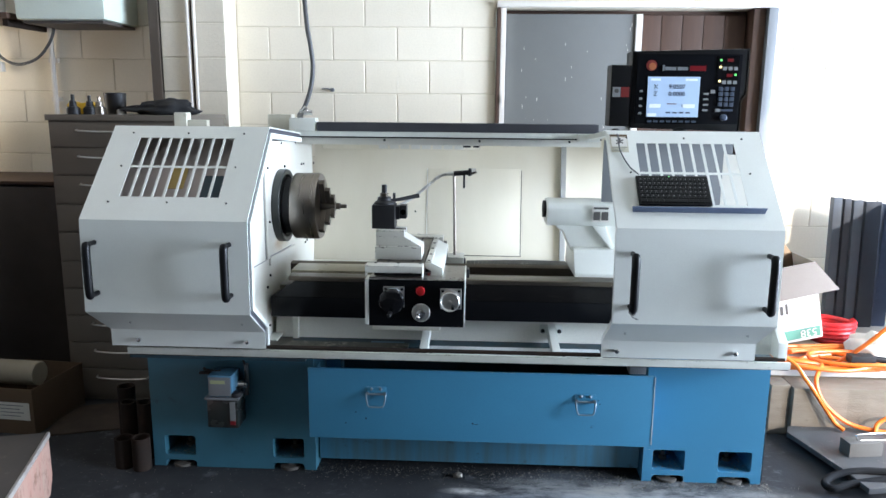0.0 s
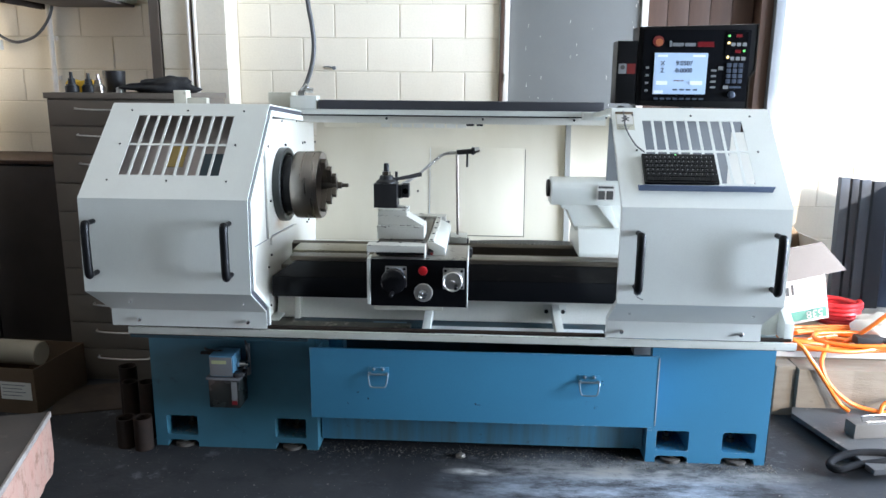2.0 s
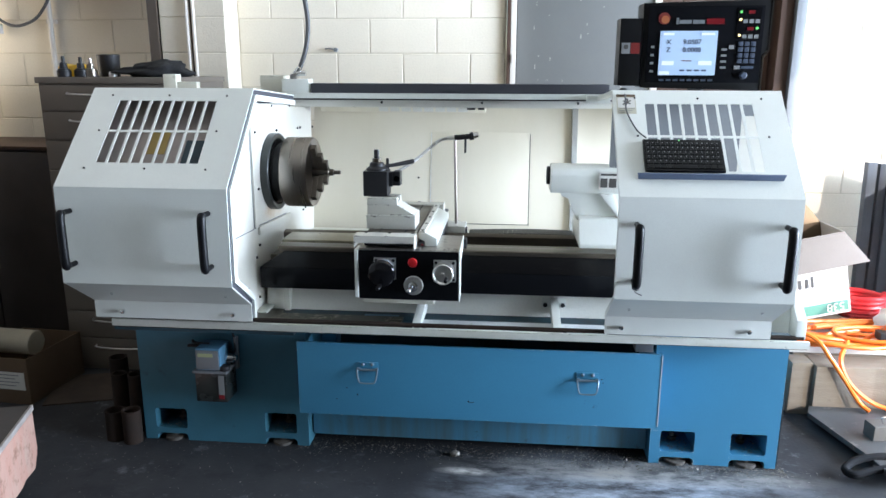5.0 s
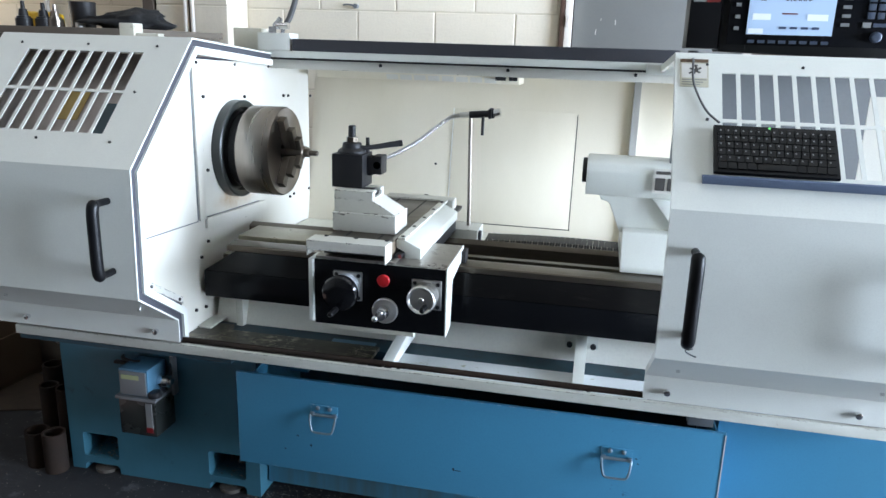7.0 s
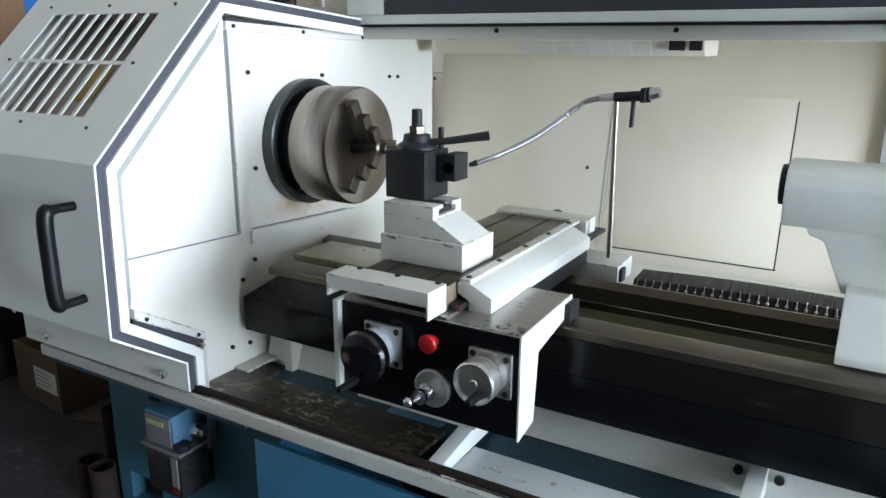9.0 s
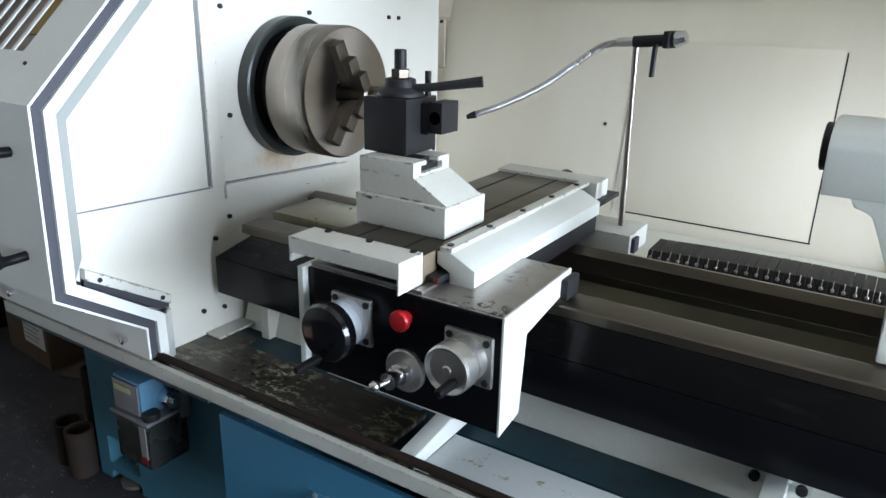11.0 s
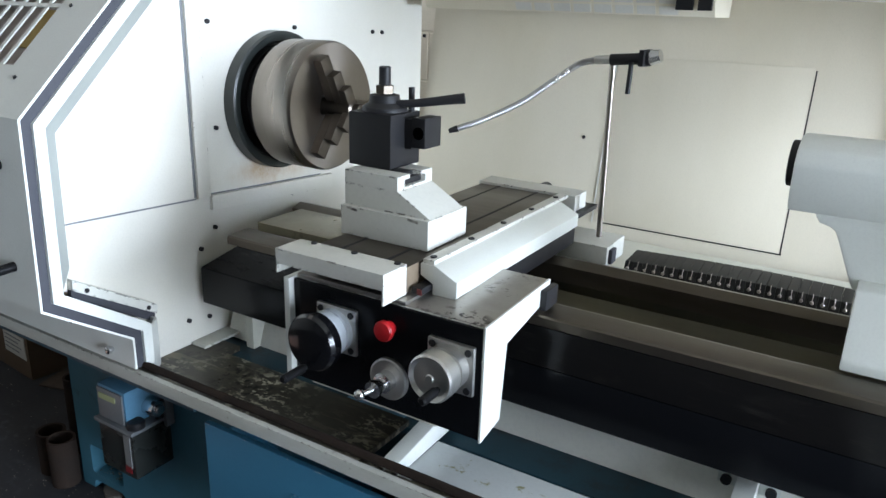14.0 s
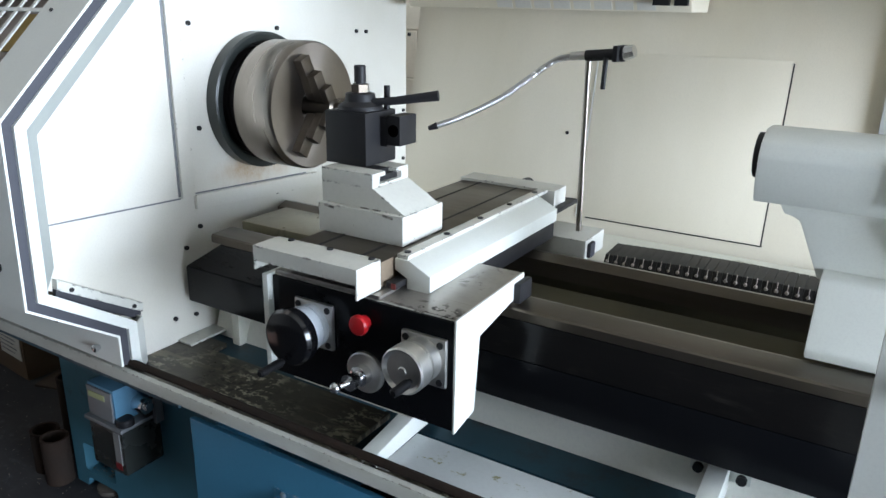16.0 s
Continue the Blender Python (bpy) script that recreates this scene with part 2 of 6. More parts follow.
def flaking(m, colour, fleck, patch, lo, stretch=(1, 1, 1), soft=0.03):
    """Flecks of old paint that crowd together in patches, and bare rubbed streaks between them."""
    nt = m.node_tree
    b = nt.nodes["Principled BSDF"]
    old = b.inputs["Base Color"].links[0].from_socket
    near = ramp(nt, noise_tex(nt, patch, 3.0, 0.5), lo, lo + 0.12)
    bits = ramp(nt, noise_tex(nt, fleck, 6.0, 0.65, stretch), 0.53, 0.53 + soft)
    mul = nt.nodes.new("ShaderNodeMath")
    mul.operation = "MULTIPLY"
    nt.links.new(near, mul.inputs[0])
    nt.links.new(bits, mul.inputs[1])
    nt.links.new(mix(nt, old, colour, mul.outputs[0]), b.inputs["Base Color"])


flaking(FLOOR, (0.016, 0.017, 0.020), 6, 1.3, 0.42, (1, 1, 1), 0.22)
flaking(FLOOR, (0.085, 0.09, 0.10), 26, 1.7, 0.50, (0.8, 1.3, 1), 0.16)
flaking(WORN, (0.035, 0.03, 0.026), 75, 9, 0.50)
flaking(SCUFFED, (0.016, 0.0145, 0.013), 40, 4, 0.45, (0.4, 2, 2), 0.20)
flaking(OILY, (0.15, 0.13, 0.09), 22, 3.1, 0.42, (0.35, 2.2, 1))
flaking(OILY, (0.40, 0.37, 0.28), 64, 5.2, 0.46, (0.7, 1.2, 1))
flaking(OILY, (0.016, 0.014, 0.012), 48, 4.3, 0.50)
edge_wear(CHIPPED, (0.05, 0.042, 0.035), 0.006, 0.55, 0.575, 46)
edge_wear(LIP, (0.13, 0.115, 0.085), 0.005, 0.50, 0.58, 60)
edge_wear(WHITE_IN, (0.22, 0.19, 0.14), 0.005, 0.585, 0.63, 48)
add_dust(WHITE_IN, (-0.81, 3.44, 0.985), (0.06, 0.17, 0.055), (0.46, 0.30, 0.15))
edge_wear(BLUE, (0.40, 0.45, 0.48), 0.004, 0.52, 0.60, 35)
# unseen ceiling, kept pale to bounce light onto the upper walls
CEIL = material("dull_ceiling_sheet", (0.62, 0.58, 0.50), 0.8, scale=2)
DOOR_GREY = material("grey_painted_door", (0.135, 0.137, 0.130), 0.5, second=(0.11, 0.112, 0.106), scale=2.5, bump=0.05, dirt=(0.32, 0.31, 0.29), dirt_scale=14, dirt_from=0.76, dirt_to=0.82)
WOOD_DARK = material("dark_stained_wood", (0.066, 0.033, 0.020), 0.55, second=(0.04, 0.02, 0.013), scale=7, stretch=(5, 5, 0.6), grain=50, bump=0.15)
WOOD_OLD = material("weathered_timber", (0.205, 0.170, 0.132), 0.85, specular=0.2, second=(0.125, 0.10, 0.073), scale=6, stretch=(0.7, 4, 4), grain=45, bump=0.4, dirt=(0.07, 0.055, 0.04), dirt_scale=7, dirt_from=0.58, dirt_to=0.72, depth=0.005)
PLYWOOD = material("plywood_sheet", (0.25, 0.135, 0.075), 0.6, second=(0.19, 0.10, 0.055), scale=5, stretch=(4, 4, 0.7), bump=0.1)
PLATE = material("dull_steel_plate", (0.075, 0.074, 0.075), 0.6, 0.2, second=(0.045, 0.042, 0.04), scale=6, bump=0.1, dirt=(0.20, 0.18, 0.16), dirt_scale=12, dirt_from=0.6, dirt_to=0.7)
BLACK_RUBBER = material("black_rubber_loop", (0.008, 0.008, 0.009), 0.85, specular=0.2, scale=12, bump=0.1)
FRAME_GREY = material("grey_steel_frame", (0.20, 0.21, 0.22), 0.45, 0.3, second=(0.15, 0.155, 0.165), scale=5, bump=0.05)
FRAME_DARK = material("dark_blue_grey_steel", (0.05, 0.058, 0.075), 0.4, 0.3, second=(0.035, 0.04, 0.055), scale=5, bump=0.05)
FRAME_BLUE = material("blue_grey_steel", (0.085, 0.10, 0.125), 0.5, 0.1, second=(0.06, 0.07, 0.09), scale=5, bump=0.05)
COLUMN = material("brown_painted_column", (0.085, 0.065, 0.05), 0.6, second=(0.06, 0.045, 0.035), scale=4, bump=0.1)
PIPE_WHITE = material("white_painted_pipe", (0.70, 0.66, 0.60), 0.5, second=(0.55, 0.48, 0.42), scale=6, bump=0.05)
CABINET = material("beige_steel_cabinet", (0.155, 0.132, 0.108), 0.5, second=(0.13, 0.108, 0.088), scale=3, bump=0.04, dirt=(0.14, 0.12, 0.10), dirt_scale=12, dirt_from=0.70, dirt_to=0.80)
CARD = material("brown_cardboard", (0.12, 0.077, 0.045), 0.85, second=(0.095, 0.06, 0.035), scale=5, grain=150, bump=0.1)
# lighter than CARD: the sun on the flap is in the colour
CARD_SUNLIT = material("sunlit_flap_cardboard", (0.20, 0.17, 0.15), 0.85, second=(0.17, 0.143, 0.125), scale=5, grain=150, bump=0.1)
CARD_IN = material("cardboard_inside", (0.34, 0.22, 0.125), 0.9, scale=5, grain=150, bump=0.1)
CARD_WHITE = material("white_printed_carton", (0.55, 0.52, 0.48), 0.7, scale=4, bump=0.04)
GREEN_INK = material("green_print", (0.10, 0.26, 0.19), 0.7, scale=9, bump=0.0)
DARK_INK = material("dark_print", (0.06, 0.055, 0.05), 0.7, scale=9, bump=0.0)
PAPER = material("off_white_paper", (0.66, 0.64, 0.59), 0.8, scale=8, bump=0.05)
EDGE_HIGHLIGHT = material("edge_highlight_white", (0.84, 0.84, 0.80), 0.5, scale=8, bump=0.02)
PAPER_ROLL = material("paper_roll", (0.40, 0.36, 0.28), 0.85, second=(0.33, 0.29, 0.21), scale=9, bump=0.1)
ORANGE = material("orange_rubber_hose", (0.80, 0.17, 0.012), 0.4, second=(0.7, 0.13, 0.01), scale=20, bump=0.02)
RED_HOSE = material("red_rubber_hose", (0.52, 0.018, 0.022), 0.35, second=(0.42, 0.014, 0.018), scale=14, bump=0.02)
PINK_BOX = material("faded_red_crate", (0.36, 0.190, 0.145), 0.85, specular=0.2, second=(0.34, 0.235, 0.185), scale=7, amount=1.0, stretch=(2.5, 2.5, 0.6), grain=70, bump=0.35, dirt=(0.15, 0.08, 0.055), dirt_scale=12, dirt_from=0.52, dirt_to=0.70)
DARK_LID = material("dark_board", (0.045, 0.038, 0.033), 0.6, second=(0.075, 0.058, 0.048), scale=6, amount=0.9, bump=0.15, dirt=(0.11, 0.09, 0.075), dirt_scale=14, dirt_from=0.60, dirt_to=0.70)
SILVER_EDGE = material("foil_edge_tape", (0.42, 0.39, 0.36), 0.5, 0.3, second=(0.22, 0.17, 0.14), scale=14, amount=0.9, bump=0.2)
RUST = material("rusty_steel", (0.019, 0.0145, 0.012), 0.85, 0.0, specular=0.15, second=(0.034, 0.021, 0.015), scale=9, amount=0.8, bump=0.25)
DARK_STUFF = material("dark_cloth", (0.012, 0.012, 0.013), 0.85, scale=9, bump=0.3, depth=0.006)
YELLOW = material("yellow_plastic", (0.50, 0.35, 0.09), 0.45, scale=9, bump=0.02)
APPLIANCE = material("pale_green_white_sheet", (0.60, 0.66, 0.58), 0.45, second=(0.55, 0.61, 0.53), scale=3, bump=0.02)
CABLE = material("grey_cable", (0.075, 0.075, 0.078), 0.5, scale=15, bump=0.02)
CLEAR_OIL = material("smoked_reservoir_plastic", (0.022, 0.025, 0.023), 0.26, second=(0.014, 0.016, 0.015), scale=8, bump=0.0)
LIGHT_BLUE = material("light_blue_enamel", (0.095, 0.235, 0.355), 0.45, second=(0.075, 0.175, 0.27), scale=6, bump=0.02)
SCREEN = glow("lit_screen", (0.34, 0.45, 0.60), 0.30)
SCREEN_INK = glow("screen_digits", (0.05, 0.07, 0.13), 0.02)
SCREEN_PALE = glow("screen_boxes", (0.58, 0.63, 0.68), 0.40)
LED_GREEN = glow("green_indicator", (0.15, 0.6, 0.15), 0.6)
LED_AMBER = glow("amber_indicator", (1.0, 0.75, 0.3), 1.6)
# faint glow, also on the printed red bar and label end, no lamps
GLOW_RED = glow("faint_red_glow", (0.12, 0.005, 0.008), 0.08)
KEYCAP = material("dark_blue_keypad", (0.032, 0.046, 0.075), 0.5, scale=20, bump=0.0)
KEY_PALE = material("pale_key", (0.18, 0.185, 0.185), 0.5, scale=20, bump=0.0)
VOID = material("deep_black", (0.001, 0.001, 0.001), 0.9, specular=0.0, bump=0)
RING = material("dark_green_ring_paint", (0.028, 0.033, 0.031), 0.32, second=(0.022, 0.027, 0.026), scale=6, bump=0.05)
GLOOM = material("brown_housing", (0.48, 0.42, 0.39), 0.6, second=(0.38, 0.33, 0.30), scale=6, bump=0.1)
SWARF = material("steel_chips", (0.34, 0.32, 0.29), 0.42, 0.7, second=(0.3, 0.26, 0.2), scale=90, bump=0.0)

nt = SWARF.node_tree
isl = nt.nodes.new("ShaderNodeNewGeometry")
b = nt.nodes["Principled BSDF"]
old = b.inputs["Base Color"].links[0].from_socket
nt.links.new(mix(nt, old, (0.10, 0.085, 0.065), ramp(nt, isl.outputs["Random Per Island"], 0.25, 0.75, 1.0, 0.0)), b.inputs["Base Color"])

# ---- building helpers ----
PLACE = {}


def box(bm, x0, x1, y0, y1, z0, z1, m=None):
    r = bmesh.ops.create_cube(bm, size=1.0)
    t = Matrix.Translation(((x0 + x1) / 2, (y0 + y1) / 2, (z0 + z1) / 2)) @ Matrix.Diagonal((abs(x1 - x0), abs(y1 - y0), abs(z1 - z0), 1))
    bmesh.ops.transform(bm, matrix=(m @ t) if m else t, verts=r["verts"])
    return r["verts"]


def rod(bm, a, b, r0, r1=None, n=24):
    """A round bar, or a cone, between two points."""
    a, b = Vector(a), Vector(b)
    d = b - a
    r = bmesh.ops.create_cone(bm, cap_ends=True, segments=n, radius1=r0, radius2=r0 if r1 is None else r1, depth=d.length)
    bmesh.ops.transform(bm, matrix=Matrix.Translation((a + b) / 2) @ d.to_track_quat("Z", "Y").to_matrix().to_4x4(), verts=r["verts"])
    return r["verts"]


def ball(bm, c, r, n=16):
    v = bmesh.ops.create_uvsphere(bm, u_segments=n, v_segments=n // 2 + 2, radius=r)["verts"]
    bmesh.ops.translate(bm, vec=c, verts=v)


def prism(bm, outline, axis, a, b):
    """An outline in the two other axes, drawn out along one axis from a to b."""
    def at(p, v):
        return {"x": (v, p[0], p[1]), "y": (p[0], v, p[1]), "z": (p[0], p[1], v)}[axis]
    lo, hi = [bm.verts.new(at(p, a)) for p in outline], [bm.verts.new(at(p, b)) for p in outline]
    n = len(outline)
    fs = [bm.faces.new(lo), bm.faces.new(hi)] + [bm.faces.new((lo[i], lo[(i + 1) % n], hi[(i + 1) % n], hi[i])) for i in range(n)]
    bmesh.ops.recalc_face_normals(bm, faces=fs)
    return lo + hi


def turned(bm, outline, origin, axis="x", n=40):
    """A turned body: pairs of (along, radius) swept round an axis through origin."""
    rings = []
    for u, r in outline:
        ring = []
        for i in range(n):
            c, s = math.cos(2 * math.pi * i / n) * r, math.sin(2 * math.pi * i / n) * r
            p = {"x": (u, c, s), "y": (c, u, s), "z": (c, s, u)}[axis]
            ring.append(bm.verts.new(Vector(origin) + Vector(p)))
        rings.append(ring)
    fs = [bm.faces.new((p[i], p[(i + 1) % n], q[(i + 1) % n], q[i])) for p, q in zip(rings, rings[1:]) for i in range(n)]
    fs += [bm.faces.new(rings[0]), bm.faces.new(rings[-1])]
    bmesh.ops.recalc_face_normals(bm, faces=fs)


def spline(points, per=8):
    """A smooth line through points."""
    p = [Vector(v) for v in points]
    p = [2 * p[0] - p[1]] + p + [2 * p[-1] - p[-2]]
    out = []
    for i in range(1, len(p) - 2):
        a, b, c, d = p[i - 1:i + 3]
        for k in range(per):
            t = k / per
            out.append(0.5 * (2 * b + (c - a) * t + (2 * a - 5 * b + 4 * c - d) * t * t + (3 * b - a - 3 * c + d) * t ** 3))
    return out + [p[-2]]


def tube(bm, line, r, n=10):
    rings, up = [], None
    for i, p in enumerate(line):
        d = (line[min(i + 1, len(line) - 1)] - line[max(i - 1, 0)]).normalized()
        if up is None:
            up = d.orthogonal().normalized()
        up = (up - d * up.dot(d)).normalized()
        s = d.cross(up)
        rad = r(i / (len(line) - 1)) if callable(r) else r
        rings.append([bm.verts.new(p + (up * math.cos(2 * math.pi * k / n) + s * math.sin(2 * math.pi * k / n)) * rad) for k in range(n)])
    fs = [bm.faces.new((a[k], a[(k + 1) % n], b[(k + 1) % n], b[k])) for a, b in zip(rings, rings[1:]) for k in range(n)]
    fs += [bm.faces.new(rings[0]), bm.faces.new(rings[-1])]
    bmesh.ops.recalc_face_normals(bm, faces=fs)


def finish(bm, bevel, smooth):
    if bevel:
        es = [e for e in bm.edges if len(e.link_faces) == 2 and e.calc_face_angle(0) > radians(28)]
        bmesh.ops.bevel(bm, geom=es, offset=bevel, segments=2, profile=0.7, affect="EDGES", clamp_overlap=True)
    for f in bm.faces:
        f.smooth = smooth
    for e in bm.edges:
        e.smooth = len(e.link_faces) == 2 and e.calc_face_angle(0) < radians(33)


def part(name, bm, mat, parent=None, label="", bevel=0.0, smooth=True):
    """One mesh object out of a bmesh in world places, under its thing or part."""
    finish(bm, bevel, smooth)
    lo = [min(v.co[k] for v in bm.verts) for k in range(3)]
    hi = [max(v.co[k] for v in bm.verts) for k in range(3)]
    at = Vector(((lo[0] + hi[0]) / 2, (lo[1] + hi[1]) / 2, lo[2]))
    bmesh.ops.translate(bm, vec=-at, verts=bm.verts[:])
    me = bpy.data.meshes.new(name)
    bm.to_mesh(me)
    bm.free()
    me.materials.append(mat)
    ob = new(name, me)
    ob.location = at - (PLACE[parent.name] if parent else Vector())
    ob.parent = parent
    PLACE[ob.name] = at
    if label:
        tagged(ob, label)
    return ob


def thing(name, at, label, category, group="", kind=""):
    ob = new(name)
    ob.location = at
    ob.empty_display_size = 0.1
    PLACE[ob.name] = Vector(at)
    return tagged(ob, label, category, group, kind)


def solo(name, bm, mat, label, category, group="", kind="", bevel=0.0):
    return tagged(part(name, bm, mat, None, "", bevel), label, category, group, kind)


def B():
    return bmesh.new()


def boxes(*items):
    bm = B()
    for i in items:
        box(bm, *i)
    return bm


def lettering(name, text, size, m, mat, parent=None, extrude=0.0006):
    """Real characters in the built-in font, as a mesh, laid at the pose m (x along the line, z out of it)."""
    cu = bpy.data.curves.new(name, "FONT")
    cu.body, cu.size, cu.extrude, cu.align_x, cu.align_y = text, size, extrude, "CENTER", "CENTER"
    tmp = bpy.data.objects.new(name, cu)
    me = bpy.data.meshes.new_from_object(tmp)
    bpy.data.objects.remove(tmp)
    bm = B()
    bm.from_mesh(me)
    bpy.data.meshes.remove(me)
    bmesh.ops.transform(bm, matrix=m, verts=bm.verts[:])
    return part(name, bm, mat, parent, smooth=False)


# ---- the hall ----
WALL_Y, LEFT_X, RIGHT_X, FRONT_Y, TOP_Z = 4.80, -3.3, 3.5, -4.0, 3.6

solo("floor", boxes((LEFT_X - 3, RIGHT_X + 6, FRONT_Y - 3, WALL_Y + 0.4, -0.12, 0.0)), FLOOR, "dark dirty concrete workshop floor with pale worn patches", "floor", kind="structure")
solo("ceiling", boxes((LEFT_X - 0.2, -3.2, FRONT_Y - 0.2, WALL_Y + 0.3, TOP_Z, TOP_Z + 0.1), (-1.7, RIGHT_X + 0.2, FRONT_Y - 0.2, WALL_Y + 0.3, TOP_Z, TOP_Z + 0.1),
                              (-3.2, -1.7, FRONT_Y - 0.2, 1.95, TOP_Z, TOP_Z + 0.1), (-3.2, -1.7, 3.05, WALL_Y + 0.3, TOP_Z, TOP_Z + 0.1)), CEIL, "unseen sheet ceiling with an opening added for the roof fill", "ceiling", kind="structure")
DOOR_X0, DOOR_X1, DOOR_TOP = 0.19, 1.86, 2.20
wall_north = solo("wall_north", boxes((LEFT_X, DOOR_X0, WALL_Y + 0.004, WALL_Y + 0.2, 0, TOP_Z), (DOOR_X1, RIGHT_X, WALL_Y + 0.004, WALL_Y + 0.2, 0, TOP_Z), (DOOR_X0, DOOR_X1, WALL_Y + 0.004, WALL_Y + 0.2, DOOR_TOP, TOP_Z)),
                  MORTAR, "cream painted concrete block wall", "wall", kind="structure")
solo("wall_west", boxes((LEFT_X - 0.2, LEFT_X, FRONT_Y, 3.95, 0, TOP_Z), (LEFT_X - 0.2, LEFT_X, 4.65, WALL_Y + 0.2, 0, TOP_Z), (LEFT_X - 0.2, LEFT_X, 3.95, 4.65, 0, 1.25), (LEFT_X - 0.2, LEFT_X, 3.95, 4.65, 2.05, TOP_Z)), WALL_DULL, "unseen dark block wall with an opening added for the west fill", "wall", kind="structure")
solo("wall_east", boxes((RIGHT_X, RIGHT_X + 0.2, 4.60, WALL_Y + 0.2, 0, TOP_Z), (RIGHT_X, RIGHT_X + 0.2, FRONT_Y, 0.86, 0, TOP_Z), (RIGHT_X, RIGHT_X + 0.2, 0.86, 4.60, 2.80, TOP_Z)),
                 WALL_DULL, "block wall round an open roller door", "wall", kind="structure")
solo("wall_south", boxes((LEFT_X, RIGHT_X, FRONT_Y - 0.2, FRONT_Y, 0, TOP_Z)), WALL_DULL, "unseen dark block wall behind the camera", "wall", kind="structure")

# pilaster, steel column and pipes
solo("pilaster", boxes((-1.81, -1.424, 4.588, WALL_Y + 0.006, 0, TOP_Z)), MORTAR, "cream painted block pilaster", "pilaster", kind="structure", bevel=0.004)
col = thing("steel_column", (-1.875, 4.66, 0), "dark brown painted steel wall column", "column")
part("flange", boxes((-1.872, -1.815, 4.56, 4.575, 0, TOP_Z)), COLUMN, col)
part("web", boxes((-1.848, -1.838, 4.576, 4.78, 0, TOP_Z)), COLUMN, col)
for px, m, nm in ((-1.637, PIPE_WHITE, "wall_pipe"), (-1.599, PIPE_WHITE, "wall_pipe")):
    bm = B()
    rod(bm, (px, 4.56, 0), (px, 4.56, TOP_Z), 0.010)
    solo(nm, bm, m, "thin white painted pipe running up the pilaster", "pipe")
bm = B()
box(bm, -1.624, -1.612, 4.57, 4.588, 0, TOP_Z)
solo("wall_conduit", bm, RUST, "narrow brown conduit between two wall pipes", "pipe")
bm = B()
tube(bm, [Vector((-2.60, 4.77, 1.35)), Vector((-2.60, 4.77, 2.3)), Vector((-2.60, 4.77, TOP_Z))], 0.016)
for z in (1.62, 1.86):
    box(bm, -2.63, -2.57, 4.775, 4.80, z, z + 0.025)
solo("wall_conduit", bm, PIPE_WHITE, "white painted conduit clipped to the block wall", "pipe")

# door in the back wall
door = thing("door_1", (1.0, WALL_Y, 0), "grey sliding door leaf in a worn frame beside dark wood panelling", "door", kind="structure")
part("door_leaf", boxes((0.255, 1.04, WALL_Y + 0.04, WALL_Y + 0.08, 0.01, DOOR_TOP - 0.03)), DOOR_GREY, door, "grey painted leaf with white scratches", 0.002)
rs = random.Random(11)
bm = B()
for k in range(22):
    x, z, h = rs.uniform(0.30, 1.02), rs.uniform(1.35, 2.1), rs.uniform(0.005, 0.025)
    box(bm, x, x + rs.uniform(0.0012, 0.003), WALL_Y + 0.0385, WALL_Y + 0.0402, z, z + h)
tagged(part("paint_chips", bm, PIPE_WHITE, door, "white scratches and paint chips", smooth=False), "white scratches and paint chips", kind="stuff")
part("edge_strip", boxes((1.042, 1.08, WALL_Y + 0.025, WALL_Y + 0.09, 0.0, DOOR_TOP - 0.03)), PIPE_WHITE, door, "white worn edge strip", 0.002)
bm = B()
for i in range(5):
    box(bm, 1.085 + i * 0.128, 1.085 + i * 0.128 + 0.124, WALL_Y + 0.10, WALL_Y + 0.12, 0.0, DOOR_TOP - 0.03)
part("wood_panel", bm, WOOD_DARK, door, "dark brown vertical boards", 0.002)
part("frame_post", boxes((0.195, 0.215, WALL_Y - 0.03, WALL_Y + 0.12, 0, DOOR_TOP)), WOOD_DARK, door, "dark worn post", 0.002)
part("frame_post", boxes((0.218, 0.25, WALL_Y - 0.02, WALL_Y + 0.03, 0, DOOR_TOP)), PIPE_WHITE, door, "white worn post", 0.002)
part("frame_post", boxes((1.73, 1.80, WALL_Y - 0.01, WALL_Y + 0.14, 0, DOOR_TOP)), WOOD_DARK, door, "brown wood post", 0.002)
part("frame_post", boxes((1.803, 1.858, WALL_Y - 0.05, WALL_Y + 0.14, 0, DOOR_TOP)), FRAME_GREY, door, "grey steel post", 0.002)
part("head_rail", boxes((0.195, 1.858, WALL_Y - 0.045, WALL_Y + 0.14, DOOR_TOP + 0.002, DOOR_TOP + 0.035)), PIPE_WHITE, door, "dirty white head rail", 0.002)
part("backing", boxes((0.195, 1.858, WALL_Y + 0.145, WALL_Y + 0.2, 0, DOOR_TOP)), WOOD_DARK, door)
part("latch", boxes((0.224, 0.244, WALL_Y - 0.04, WALL_Y - 0.021, 1.63, 1.68)), PIPE_WHITE, door, "small white latch", 0.003)

# ---- the lathe: stand, tray, covers ----
AXIS_Y, AXIS_Z = 3.45, 1.155
lathe = thing("cnc_lathe", (0, 3.5, 0), "white and blue CNC lathe with sliding covers on a blue stand", "lathe")


def fillet(bm, cx, cz, sx, sz, r, y0, y1):
    """A rounded inner corner of a pocket: cx, cz is the corner, sx, sz point into the opening."""
    pts = [(cx, cz)] + [(cx + sx * r * (1 - math.sin(a)), cz + sz * r * (1 - math.cos(a))) for a in [k * math.pi / 10 for k in range(6)]]
    prism(bm, pts, "y", y0, y1)


